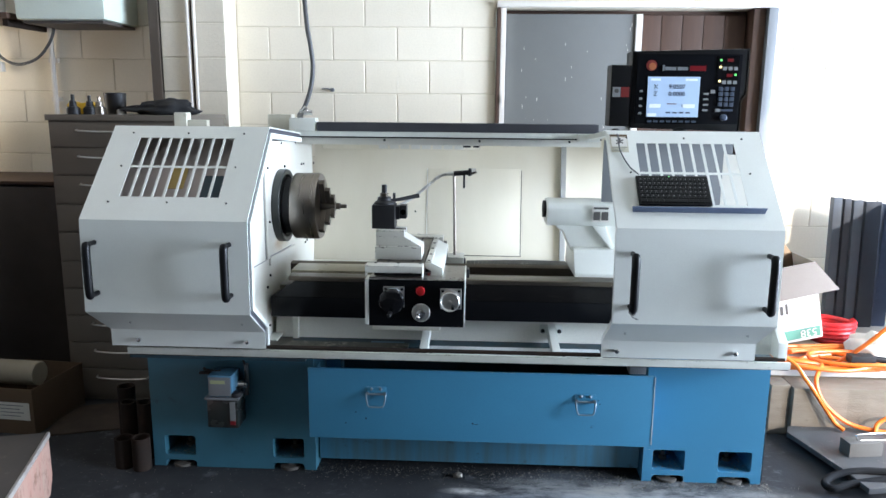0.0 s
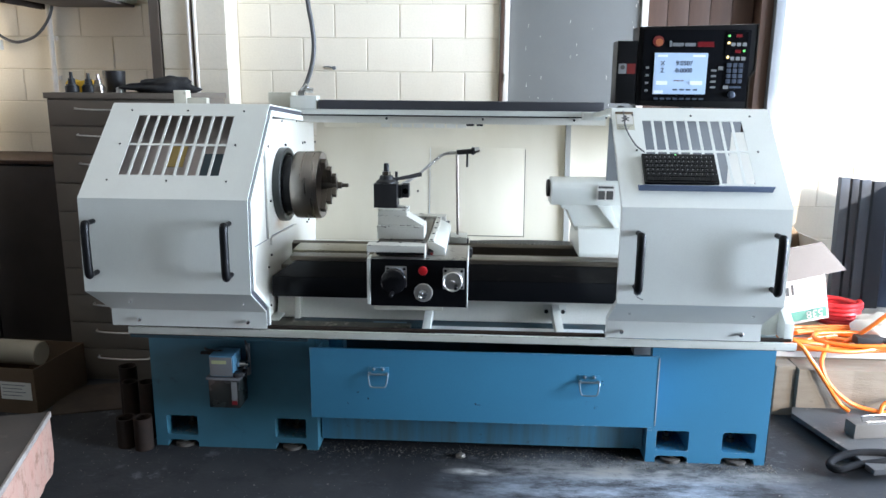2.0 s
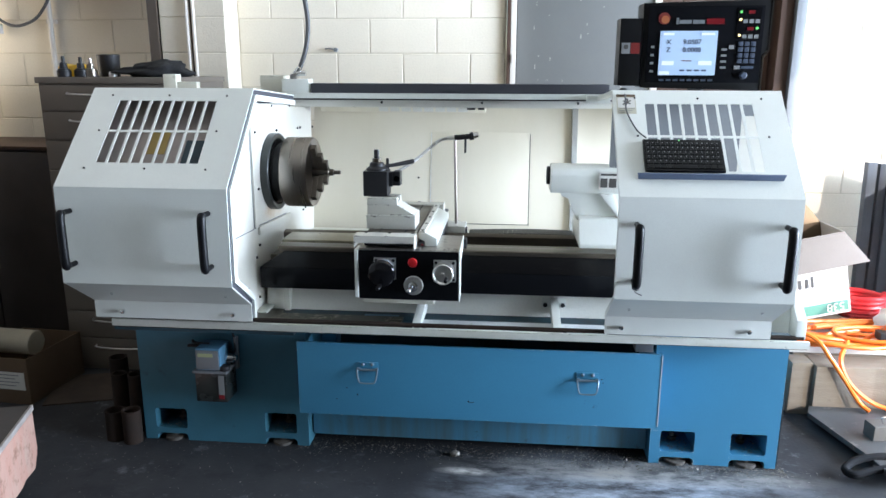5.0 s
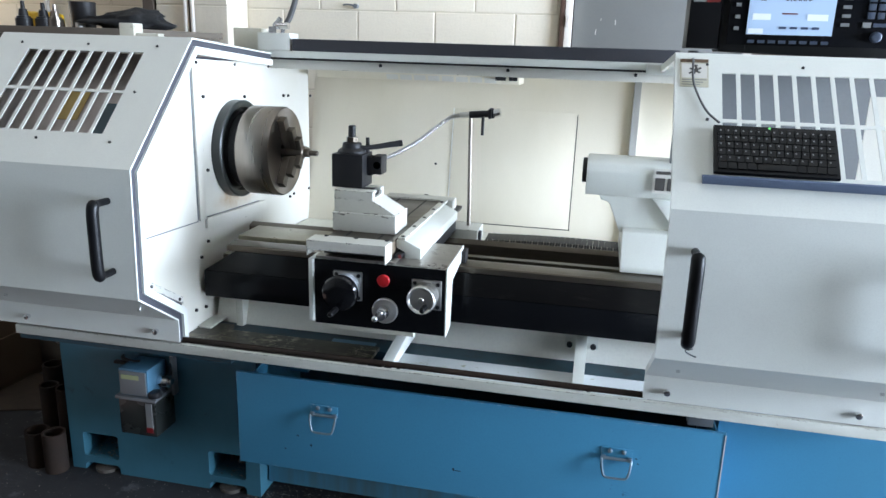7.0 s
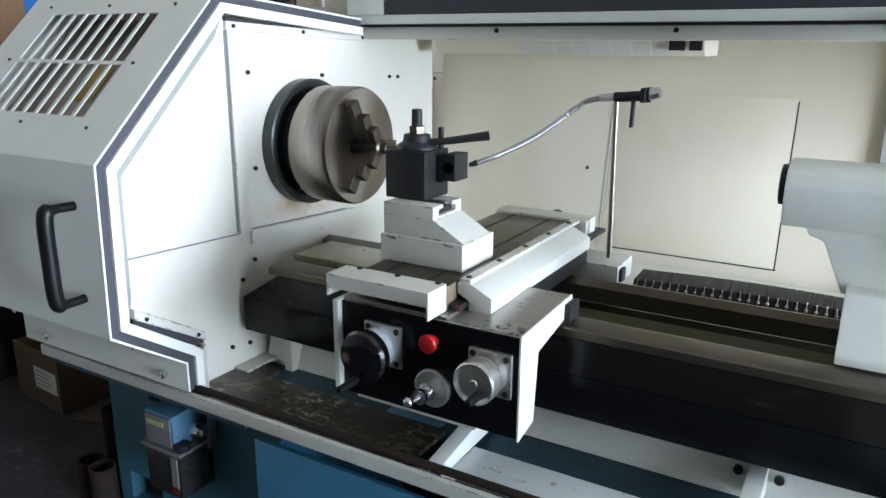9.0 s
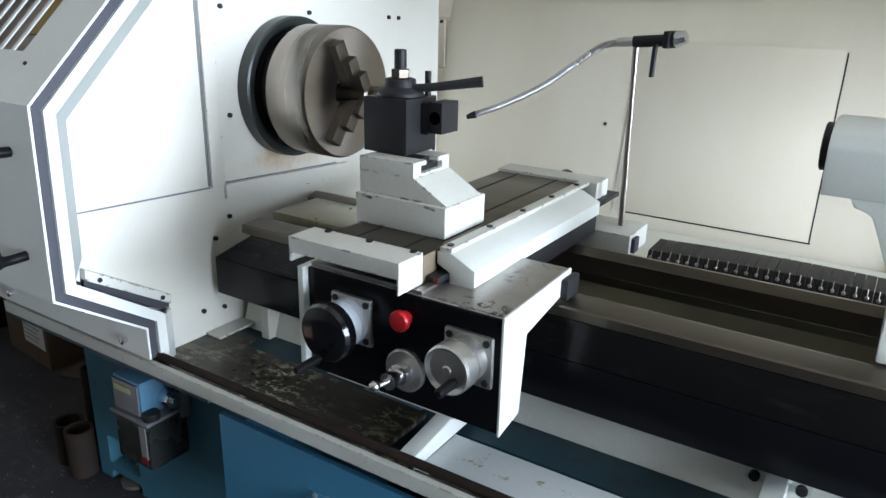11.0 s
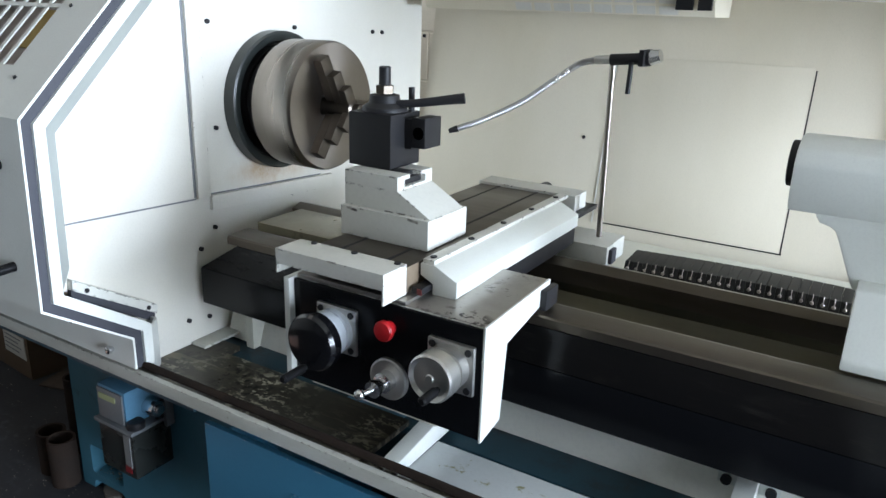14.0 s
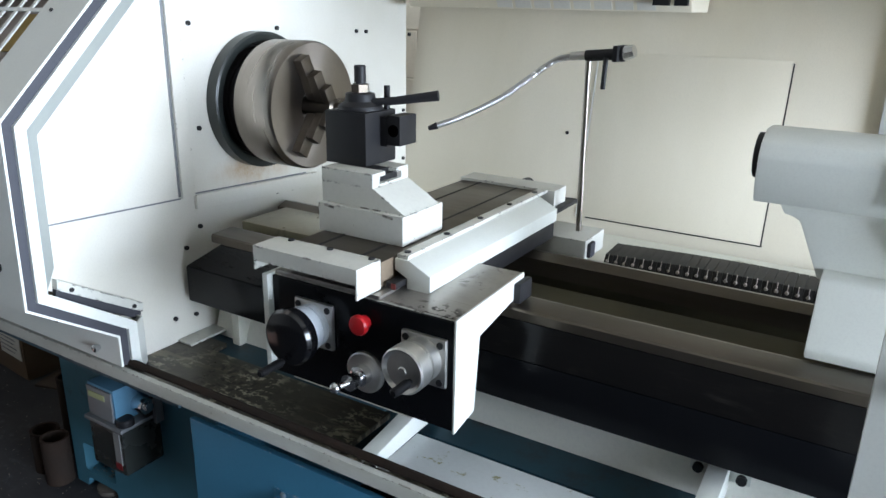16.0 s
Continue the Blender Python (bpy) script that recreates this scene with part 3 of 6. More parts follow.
def stand_foot(x0, x1, holes, far):
    """A blue pedestal with rounded forklift pockets, a bar under each and a low arch at the floor."""
    bm = B()
    box(bm, x0, x1, 3.138, far, 0.150, 0.575)
    xs = [x0] + [v for h in holes for v in h] + [x1]
    for a, b in zip(xs[::2], xs[1::2]):
        box(bm, a, b, 3.138, far, 0.001, 0.150)
    for a, b in holes:
        box(bm, a, b, 3.138, far, 0.032, 0.056)
        box(bm, a, b, 3.36, far, 0.056, 0.150)
    bmesh.ops.remove_doubles(bm, verts=bm.verts[:], dist=0.0005)
    for a, b in holes:
        for cx, sx in ((a, 1), (b, -1)):
            fillet(bm, cx, 0.150, sx, -1, 0.012, 3.1385, 3.16)
            fillet(bm, cx, 0.056, sx, 1, 0.012, 3.1385, 3.16)
            fillet(bm, cx, 0.032, sx, -1, 0.018, 3.1385, 3.16)
    return bm


part("pedestal", stand_foot(-1.344, -0.606, [(-1.291, -1.150), (-0.798, -0.658)], 4.05), BLUE_SHADED, lathe, "blue painted headstock pedestal, its shade put into the colour")
part("pedestal", stand_foot(0.838, 1.349, [(0.880, 1.019), (1.162, 1.305)], 4.05), BLUE, lathe, "blue painted tailstock pedestal")
for fx in (-1.22, -0.728, 0.952, 1.235):
    bm = B()
    turned(bm, [(0.0, 0.045), (0.012, 0.045), (0.016, 0.018), (0.031, 0.018)], (fx, 3.17, 0.0), "z", 20)
    turned(bm, [(0.0562, 0.018), (0.072, 0.018), (0.073, 0.009), (0.092, 0.009)], (fx, 3.25, 0.0), "z", 12)
    part("levelling_foot", bm, DUSTY, lathe, "dusty steel levelling foot")
part("chip_drawer", boxes((-0.595, 0.831, 2.985, 2.998, 0.234, 0.542), (-0.590, -0.585, 2.999, 3.185, 0.24, 0.50), (0.820, 0.826, 2.999, 3.185, 0.24, 0.50), (-0.584, 0.819, 2.999, 3.185, 0.24, 0.246)), BLUE, lathe, "long blue chip drawer front", 0.003)
part("chipped_edge", boxes((0.8285, 0.8315, 2.9835, 2.9848, 0.245, 0.538)), PAPER, lathe, "bare bright edge of the drawer front")
part("tray_stop", boxes((-0.604, -0.535, 3.40, 3.485, 0.36, 0.5745)), BLUE, lathe, "", 0.002)
part("tray_stop", boxes((0.735, 0.803, 3.03, 3.09, 0.533, 0.5745)), FRAME_GREY, lathe, "small grey stop block under the tray", 0.002)
for cx, cz, w, h in ((-0.354, 0.326, 0.003, 0.010), (-0.439, 0.303, 0.003, 0.005), (-0.397, 0.353, 0.004, 0.005), (0.092, 0.316, 0.004, 0.009), (0.104, 0.3125, 0.011, 0.003), (0.606, 0.432, 0.004, 0.004), (0.612, 0.417, 0.003, 0.004)):
    bm = B()
    prism(bm, [(cx - w, cz), (cx - w * 0.3, cz + h * 0.5), (cx + w * 0.8, cz + h * 0.3), (cx + w, cz - h * 0.2), (cx + w * 0.2, cz - h * 0.5)], "y", 2.9843, 2.9848)
    part("paint_chip", bm, BLACK_MATT, lathe, "dark spot of knocked-off paint")
part("lower_panel", boxes((-0.598, 0.832, 3.19, 3.23, 0.035, 0.30)), BLUE_STAINED_DIM, lathe, "recessed blue panel, stained, with some shade in its colour")
# added board that stands for the darkness inside the stand
part("gap_shade_board", boxes((-0.604, 0.836, 3.49, 3.51, 0.20, 0.5745)), BLUE_DARK, lathe, "dark blue board added for the shade in the drawer gap")
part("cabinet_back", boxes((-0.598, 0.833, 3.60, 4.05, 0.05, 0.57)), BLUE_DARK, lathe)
HANDLE = material("dull_plated_steel", (0.20, 0.26, 0.30), 0.36, 0.6, scale=20, bump=0.05)
for hx, hz in ((-0.309, 0.430), (0.553, 0.421)):
    grip = part("drawer_handle", boxes((hx - 0.043, hx + 0.043, 2.9815, 2.9845, hz, hz + 0.037)), BLUE, lathe, "blue painted handle plate", 0.001)
    bm = B()
    tube(bm, spline([(hx - 0.040, 2.975, hz + 0.010), (hx - 0.040, 2.968, hz + 0.003), (hx - 0.037, 2.962, hz - 0.019), (hx - 0.032, 2.959, hz - 0.036), (hx - 0.024, 2.958, hz - 0.0415), (hx, 2.958, hz - 0.0425), (hx + 0.024, 2.958, hz - 0.0415), (hx + 0.032, 2.959, hz - 0.036),
                     (hx + 0.037, 2.962, hz - 0.019), (hx + 0.040, 2.968, hz + 0.003), (hx + 0.040, 2.975, hz + 0.010)], 5), 0.0034, 8)
    rod(bm, (hx - 0.042, 2.975, hz + 0.008), (hx + 0.042, 2.975, hz + 0.008), 0.0045, n=10)
    part("bail", bm, HANDLE, grip, "dull plated drop bail")
    for s_x in (-1, 1):
        bm = B()
        turned(bm, [(2.9815, 0.0068), (2.978, 0.0065), (2.9755, 0.003)], (hx + s_x * 0.019, 0, hz + 0.028), "y", 12)
        part("rivet", bm, HANDLE, grip)
        part("hinge_ear", boxes((hx + s_x * 0.036 - 0.006, hx + s_x * 0.036 + 0.006, 2.970, 2.9812, hz + 0.0035, hz + 0.0155)), HANDLE, grip, "", 0.002)

# chip tray
part("tray_lip", boxes((-1.335, 1.345, 2.948, 2.962, 0.597, 0.626)), LIP, lathe, "chipped white tray lip", 0.002)
part("tray_floor", boxes((-1.335, -0.71, 2.963, 3.20, 0.590, 0.602), (-0.71, -0.19, 2.963, 3.156, 0.590, 0.602), (-0.19, 1.345, 2.963, 3.02, 0.590, 0.598)), OILY, lathe, "oily worn steel tray floor")
part("tray_deck", boxes((-1.335, 0.99, 3.15, 4.05, 0.576, 0.588), (0.991, 1.345, 3.02, 4.05, 0.576, 0.588), (-1.335, -0.598, 2.963, 3.149, 0.576, 0.588)), BLUE_DARK, lathe, "blue tray deck, its shade put into a dark teal")
# light that falls on the deck, laid on as a paler strip
part("deck_light_patch", boxes((-0.36, -0.215, 3.157, 3.205, 0.5885, 0.592)), LIGHT_BLUE, lathe, "bright blue strip for the light falling on the tray deck", 0.001)
bm = B()
rod(bm, (-1.30, 2.975, 0.632), (1.33, 2.975, 0.632), 0.0085, n=14)
part("guide_rail", bm, RUST, lathe, "brown oily round guide rail")
part("tray_rim", boxes((-0.10, 0.62, 3.0, 3.12, 0.600, 0.606)), STAINED, lathe, "pale tray strip", 0.001)
for bx in (-0.115, 0.43):
    bm = B()
    prism(bm, [(2.985, 0.629), (2.985, 0.632), (3.25, 0.670), (3.258, 0.670), (3.258, 0.667), (3.25, 0.667)], "x", bx - 0.016, bx + 0.016)
    for fx in (bx - 0.016, bx + 0.013):
        prism(bm, [(2.985, 0.6065), (2.985, 0.6285), (3.25, 0.6665), (3.258, 0.6665), (3.258, 0.60), (3.245, 0.61)], "x", fx, fx + 0.003)
    box(bm, bx + 0.0165, bx + 0.042, 2.988, 3.016, 0.6065, 0.6090)
    box(bm, bx - 0.05, bx + 0.05, 3.2585, 3.262, 0.63, 0.67)
    bolt = B()
    rod(bolt, (bx + 0.030, 3.002, 0.6092), (bx + 0.030, 3.002, 0.6145), 0.0065, n=6)
    part("foot_bolt", bolt, BLACK_MATT, lathe, "dark bolt")
    for sx in (-1, 1):
        bolt = B()
        rod(bolt, (bx + sx * 0.036, 3.2583, 0.640), (bx + sx * 0.036, 3.250, 0.640), 0.009, n=12)
        part("bracket_bolt", bolt, BLACK_MATT, lathe, "dark bolt")
    part("tray_bracket", bm, WHITE, lathe, "white folded channel bracket", 0.0008)
# front face tilted up a little to look brighter
bm = B()
prism(bm, [(3.245, 0.589), (3.285, 0.704), (3.32, 0.704), (3.32, 0.589)], "x", -0.80, 1.25)
part("bed_skirt", bm, SKIRT, lathe, "cream skirt under the bed", 0.003)

# sliding covers
OUT = [(2.95, 0.632), (2.95, 0.702), (2.768, 0.826), (2.778, 1.183), (3.118, 1.522), (3.65, 1.479)]


def inset(line, d):
    """The line moved inwards by d (to its right-hand side)."""
    out = []
    for i, p in enumerate(line):
        p = Vector(p)
        a = (p - Vector(line[i - 1])).normalized() if i else None
        b = (Vector(line[i + 1]) - p).normalized() if i < len(line) - 1 else None
        a, b = a or b, b or a
        na, nb = Vector((a.y, -a.x)), Vector((b.y, -b.x))
        m = (na + nb).normalized()
        out.append(tuple(p + m * d / max(0.3, m.dot(na))))
    return out


def band(bm, line, d0, d1, x0, x1):
    """A bent strip along the outline between two depths."""
    a, b = inset(line, d0), inset(line, d1)
    prism(bm, a + b[::-1], "x", x0, x1)


def cover_sheet(x0, x1, slots, rows):
    """The bent cover sheet as one grid with the slots left open, 3 mm thick."""
    p, q = Vector((0, OUT[3][0], OUT[3][1])), Vector((0, OUT[4][0], OUT[4][1]))
    d = (q - p)
    length = d.length
    m = Matrix(((1, 0, 0, 0), (0, d.y / length, -d.z / length, p.y), (0, d.z / length, d.y / length, p.z), (0, 0, 0, 1)))
    vs = [0.0] + [v for r in rows for v in r] + [length]
    line = [Vector((0, y, z)) for y, z in OUT[:3]] + [p + d * (v / length) for v in vs] + [Vector((0, y, z)) for y, z in OUT[5:]]
    us = [x0] + [v for s in slots for v in s] + [x1]
    bm = bmesh.new()
    grid = [[bm.verts.new((u, c.y, c.z)) for u in us] for c in line]
    for j in range(len(line) - 1):
        for i in range(len(us) - 1):
            if not (i % 2 == 1 and j in (4, 6)):
                bm.faces.new((grid[j][i], grid[j][i + 1], grid[j + 1][i + 1], grid[j + 1][i]))
    bmesh.ops.recalc_face_normals(bm, faces=bm.faces[:])
    bmesh.ops.solidify(bm, geom=bm.faces[:], thickness=0.003)
    return bm, m


def cover(name, x0, x1, slot_x, seal_side, label):
    n = 9
    pitch = (slot_x[1] - slot_x[0] + 0.010) / n
    slots = [(slot_x[0] + i * pitch, slot_x[0] + (i + 1) * pitch - 0.010) for i in range(n)]
    bm, m = cover_sheet(x0, x1, slots, [(0.112, 0.258), (0.268, 0.415)])
    body = part(name, bm, WHITE, lathe, label)
    for i in range(3):
        for v in (0.085, 0.263, 0.44):
            if i == 1 and v == 0.263:
                continue
            u = slot_x[0] - 0.035 + i * (slot_x[1] - slot_x[0] + 0.07) / 2
            bm = B()
            rod(bm, m @ Vector((u, v, 0)), m @ Vector((u, v, 0.003)), 0.0038, n=10)
            part("grille_screw", bm, BLACK_MATT, body)
    return body, m


head_cover, SLOPE = cover("headstock_cover", -1.398, -0.762, (-1.275, -0.888), 1, "white sheet-metal headstock cover with slotted sloping front")
tail_cover, SLOPE = cover("tailstock_cover", 0.603, 1.203, (0.715, 1.092), -1, "white sheet-metal tailstock cover with slotted sloping front")
# side sheets that close the covers on their outer ends
bm = B()
prism(bm, [p for p in inset(OUT, 0.004)[:5]] + [(3.36, 1.485), (3.36, 0.632)], "x", -1.398, -1.395)
part("headstock_end_sheet", bm, WHITE_IN, lathe)
# added sheet whose grey stands for a pale panel in shade
part("grille_shade_sheet", boxes((0.64, 1.19, 3.36, 3.375, 1.16, 1.474)), FRAME_GREY, lathe, "grey sheet added for the shaded panel behind the grille")
# added sheet, pale in place of the bright view through the slots
part("inner_sheet", boxes((1.085, 1.194, 3.15, 3.155, 1.02, 1.43)), WHITE_IN, lathe, "pale sheet added for the brightness behind the grille")
bm = B()
band(bm, OUT, 0.004, 0.03, 1.197, 1.200)
part("cover_rim", bm, WHITE, tail_cover, "white folded rim")
# end edge of the headstock cover: white rim, dark seal, white inner flange
bm = B()
band(bm, OUT, 0.0, 0.0045, -0.7615, -0.757)
part("cover_rim", bm, WHITE, head_cover, "white folded rim")
bm = B()
band(bm, OUT, 0.0045, 0.0235, -0.768, -0.7595)
part("rubber_seal", bm, RUBBER, head_cover, "dark rubber sealing strip")
bm = B()
band(bm, OUT, 0.0235, 0.0445, -0.775, -0.752)
part("inner_flange", bm, WHITE, lathe, "bright white inner flange")
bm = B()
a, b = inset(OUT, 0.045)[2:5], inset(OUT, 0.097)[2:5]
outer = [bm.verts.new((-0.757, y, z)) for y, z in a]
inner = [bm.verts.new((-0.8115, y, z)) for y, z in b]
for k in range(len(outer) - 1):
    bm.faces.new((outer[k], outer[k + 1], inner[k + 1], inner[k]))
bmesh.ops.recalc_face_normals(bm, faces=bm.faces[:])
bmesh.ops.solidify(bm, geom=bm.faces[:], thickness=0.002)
# the slope's weaker light is put into this greyer colour
part("flange_bevel", bm, material("shaded_white_enamel", (0.33, 0.355, 0.335), 0.5, second=(0.29, 0.31, 0.295), scale=6, bump=0.04), lathe, "sloped return of the flange with its shading put into a grey-green colour")
bm = B()
prism(bm, [(-0.757, 2.9945), (-0.7575, 2.9985), (-0.785, 3.034), (-0.8115, 3.034), (-0.8115, 3.028), (-0.788, 3.028)], "z", 0.603, 0.716)
part("flange_foot", bm, WHITE, lathe, "white folded foot of the flange", 0.001)
bm = B()
prism(bm, [(3.185, 1.460), (3.185, 1.441), (3.735, 1.419), (3.735, 1.438)], "x", -0.811, -0.801)
part("top_strip", bm, WHITE_IN, lathe, "white strip with screws under the flange", 0.001)
bm = B()
prism(bm, [(3.185, 1.468), (3.185, 1.4615), (3.735, 1.4395), (3.735, 1.446)], "x", -0.811, -0.805)
part("top_seal", bm, RUBBER, lathe, "dark seal over the strip")
for y, z in ((3.205, 1.450), (3.45, 1.440), (3.71, 1.429)):
    bm = B()
    rod(bm, (-0.801, y, z), (-0.797, y, z), 0.005, n=10)
    part("plate_screw", bm, BLACK_MATT, lathe)
bm = B()
band(bm, OUT, 0.003, 0.020, 0.603, 0.612)
part("cover_rim", bm, WHITE, tail_cover, "white folded rim")


def pull(parent, x, z0, z1, y):
    bm = B()
    tube(bm, spline([(x, y, z1 + 0.012), (x, y - 0.045, z1 + 0.012), (x, y - 0.062, z1), (x, y - 0.064, (z0 + z1) / 2), (x, y - 0.062, z0), (x, y - 0.045, z0 - 0.012), (x, y, z0 - 0.012)], 6), lambda u: 0.0095 + 0.0062 * max(0.0, min(1.0, 9.0 * (0.36 - abs(u - 0.5)))), 14)
    part("pull_handle", bm, PLASTIC, parent, "black plastic bow handle")


pull(head_cover, -1.342, 0.915, 1.085, 2.772)
pull(head_cover, -0.827, 0.915, 1.085, 2.772)
pull(tail_cover, 0.665, 0.905, 1.078, 2.772)
pull(tail_cover, 1.152, 0.905, 1.078, 2.772)
for nm, par, xs in (("skirt_bolt", head_cover, (-1.28, -0.831)), ("skirt_bolt", tail_cover, (0.661, 1.123))):
    for x in xs:
        bm = B()
        turned(bm, [(-0.016, 0.005), (-0.014, 0.0085), (-0.006, 0.0085), (-0.006, 0.006), (0.0, 0.006)], (x, 2.95, 0.661), "y", 14)
        part(nm, bm, CHROME, par, "bright bolt")
        bm = B()
        rod(bm, (x + 0.01, 2.862, 0.765), (x + 0.01, 2.857, 0.758), 0.005, n=10)
        part("rivet", bm, CHROME, par)

# inside end wall of the headstock
bm = B()
prism(bm, inset(OUT, 0.05) + [(4.12, 1.44), (4.12, 0.59), (2.99, 0.59)], "x", -0.83, -0.812)
part("headstock_plate", bm, WHITE_IN, lathe, "white inner headstock plate")
part("seam_strip", boxes((-0.812, -0.804, 3.190, 3.226, 0.951, 1.44)), WHITE_IN, lathe, "", 0.002)
bm = B()
prism(bm, [(3.227, 0.918), (3.227, 0.953), (3.66, 0.932), (3.66, 0.893)], "x", -0.812, -0.802)
part("seam_strip", bm, WHITE_IN, lathe, "", 0.002)
part("seam_gap", boxes((-0.812, -0.8105, 3.183, 3.189, 0.955, 1.44)), FRAME_GREY, lathe)
bm = B()
prism(bm, [(2.868, 0.962), (2.868, 0.9655), (3.188, 0.9525), (3.188, 0.949)], "x", -0.812, -0.8105)
part("seam_gap", bm, FRAME_GREY, lathe)
bm = B()
prism(bm, [(3.227, 0.9535), (3.227, 0.957), (3.62, 0.938), (3.62, 0.9345)], "x", -0.812, -0.8105)
part("seam_gap", bm, FRAME_GREY, lathe)
for y, z in ((3.252, 1.343), (3.532, 1.328), (3.859, 1.314), (3.905, 1.312), (4.133, 1.299), (3.258, 1.107), (3.236, 0.873), (3.19, 0.83), (3.139, 0.664), (3.20, 0.655), (4.10, 1.06), (4.10, 0.90), (3.90, 0.90), (3.94, 0.905), (3.50, 0.905)):
    bm = B()
    rod(bm, (-0.812, y, z), (-0.806, y, z), 0.0055, n=10)
    part("plate_screw", bm, BLACK_MATT, lathe)
# strip and seal along the chin of the flange
bm = B()
prism(bm, [(2.858, 0.856), (3.046, 0.741), (3.042, 0.721), (2.856, 0.834)], "x", -0.811, -0.794)
part("chin_strip", bm, CHIPPED, lathe, "white strip with two screws", 0.001)
bm = B()
prism(bm, [(2.856, 0.8335), (3.042, 0.7205), (3.038, 0.702), (2.855, 0.812)], "x", -0.811, -0.800)
part("chin_seal", bm, RUBBER, lathe, "dark seal under the strip")
for y, z in ((2.885, 0.826), (3.022, 0.742)):
    bm = B()
    rod(bm, (-0.794, y, z), (-0.791, y, z), 0.005, n=10)
    part("plate_screw", bm, BLACK_MATT, lathe)
bm = B()
prism(bm, [(-0.811, 0.603), (-0.811, 0.608), (-0.765, 0.607), (-0.762, 0.603)], "y", 3.14, 3.255)
part("foot_flange", bm, LIP, lathe, "chipped cream foot flange on the tray", 0.001)
part("bed_foot", boxes((-0.715, -0.69, 3.225, 3.288, 0.589, 0.70)), CAST, lathe, "cream foot under the bed", 0.003)

# rear splash panel and top rail
bm = B()
prism(bm, [(4.06, 0.58), (4.225, 1.47), (4.245, 1.47), (4.08, 0.58)], "x", -0.815, 1.2)
part("splash_panel", bm, SPLASH, lathe, "cream white rear splash panel")
TILT = math.atan2(4.225 - 4.06, 1.47 - 0.58)


def on_splash(x, z, out=0.0):
    return Vector((x, 4.06 + (z - 0.58) * math.tan(TILT) - out, z))


bm = B()
for z0, z1, xa, xb in ((0.80, 1.266, 0.3325, 0.3357),):
    a, b = on_splash(0, z0, 0.002), on_splash(0, z1, 0.002)
    prism(bm, [(a.y, z0), (b.y, z1), (b.y + 0.002, z1), (a.y + 0.002, z0)], "x", xa, xb)
a = on_splash(0, 0.80, 0.002)
prism(bm, [(a.y, 0.80), (a.y + 0.001, 0.803), (a.y + 0.003, 0.803), (a.y + 0.002, 0.80)], "x", -0.155, 0.337)
part("hatch_gap", bm, BLACK_MATT, lathe, "dark gap round the access hatch")
# highlight along the hatch's left edge, laid on as a white strip
bm = B()
a, b = on_splash(0, 0.80, 0.0022), on_splash(0, 1.272, 0.0022)
prism(bm, [(a.y, 0.80), (b.y, 1.272), (b.y + 0.002, 1.272), (a.y + 0.002, 0.80)], "x", -0.1855, -0.1812)
part("hatch_highlight", bm, EDGE_HIGHLIGHT, lathe, "white strip for the highlight on the access hatch edge")
bm = B()
a, b = on_splash(0, 0.804, 0.003), on_splash(0, 1.272, 0.003)
prism(bm, [(a.y, 0.804), (b.y, 1.272), (b.y + 0.004, 1.272), (a.y + 0.004, 0.804)], "x", -0.18, 0.3315)
part("access_hatch", bm, SPLASH, lathe, "cream access hatch", 0.0008)
bm = B()
a = on_splash(-0.248, 1.037, 0.0012)
rod(bm, a, a + Vector((0, 0.0015, 0)), 0.0055, n=10)
part("splash_plug", bm, BLACK_MATT, lathe, "small dark plug in the splash panel")
bm = B()
a, b = on_splash(0, 0.60, 0.02), on_splash(0, 1.45, 0.02)
prism(bm, [(a.y, 0.60), (b.y, 1.45), (b.y + 0.02, 1.45), (a.y + 0.02, 0.60)], "x", 0.548, 0.575)
part("splash_post", bm, material("pale_grey_steel", (0.36, 0.36, 0.34), 0.45, 0.1, scale=6, bump=0.04), lathe, "grey upright post at the splash panel")
part("top_rail", boxes((-0.79, 0.68, 3.655, 3.74, 1.4645, 1.4885)), WHITE, lathe, "white top guide rail", 0.003)
part("rail_lower", boxes((-0.79, 0.68, 3.70, 3.78, 1.424, 1.457)), WHITE_IN, lathe, "cream lower rail", 0.003)
# shadow line under the top rail, put in as a black strip
part("rail_shadow_strip", boxes((-0.79, 0.68, 3.675, 3.74, 1.4572, 1.4643)), BLACK_MATT, lathe, "black strip for the shadow line between the rails")
for x in (-0.36, 0.10, 0.53):
    bm = B()
    rod(bm, (x, 3.6998, 1.447), (x, 3.695, 1.447), 0.006, n=12)
    part("rail_bolt", bm, BLACK_MATT, lathe)
part("rail_strip", boxes((-0.68, 0.66, 3.658, 3.76, 1.489, 1.531)), RUBBER, lathe, "black ribbed strip along the top rail", 0.002)
part("rail_roof", boxes((-0.81, 1.2, 3.79, 4.24, 1.462, 1.468)), WHITE_IN, lathe)
part("rail_block", boxes((-0.815, -0.69, 3.66, 3.74, 1.489, 1.55)), WHITE, lathe, "white end block", 0.003)
part("rail_block", boxes((-0.93, -0.82, 3.70, 3.80, 1.47, 1.565)), CAST, lathe, "cream switch box", 0.003)
part("rail_end", boxes((0.56, 0.66, 3.60, 3.652, 1.452, 1.486)), WHITE, lathe, "", 0.003)
bm = B()
box(bm, -0.78, -0.75, 3.68, 3.72, 1.55, 1.572)
rod(bm, (-0.765, 3.70, 1.572), (-0.74, 3.70, 1.60), 0.011, n=12)
rod(bm, (-0.755, 3.70, 1.575), (-0.71, 3.70, 1.575), 0.012, n=12)
part("hose_fitting", bm, CHROME, lathe, "small bright hose fitting")
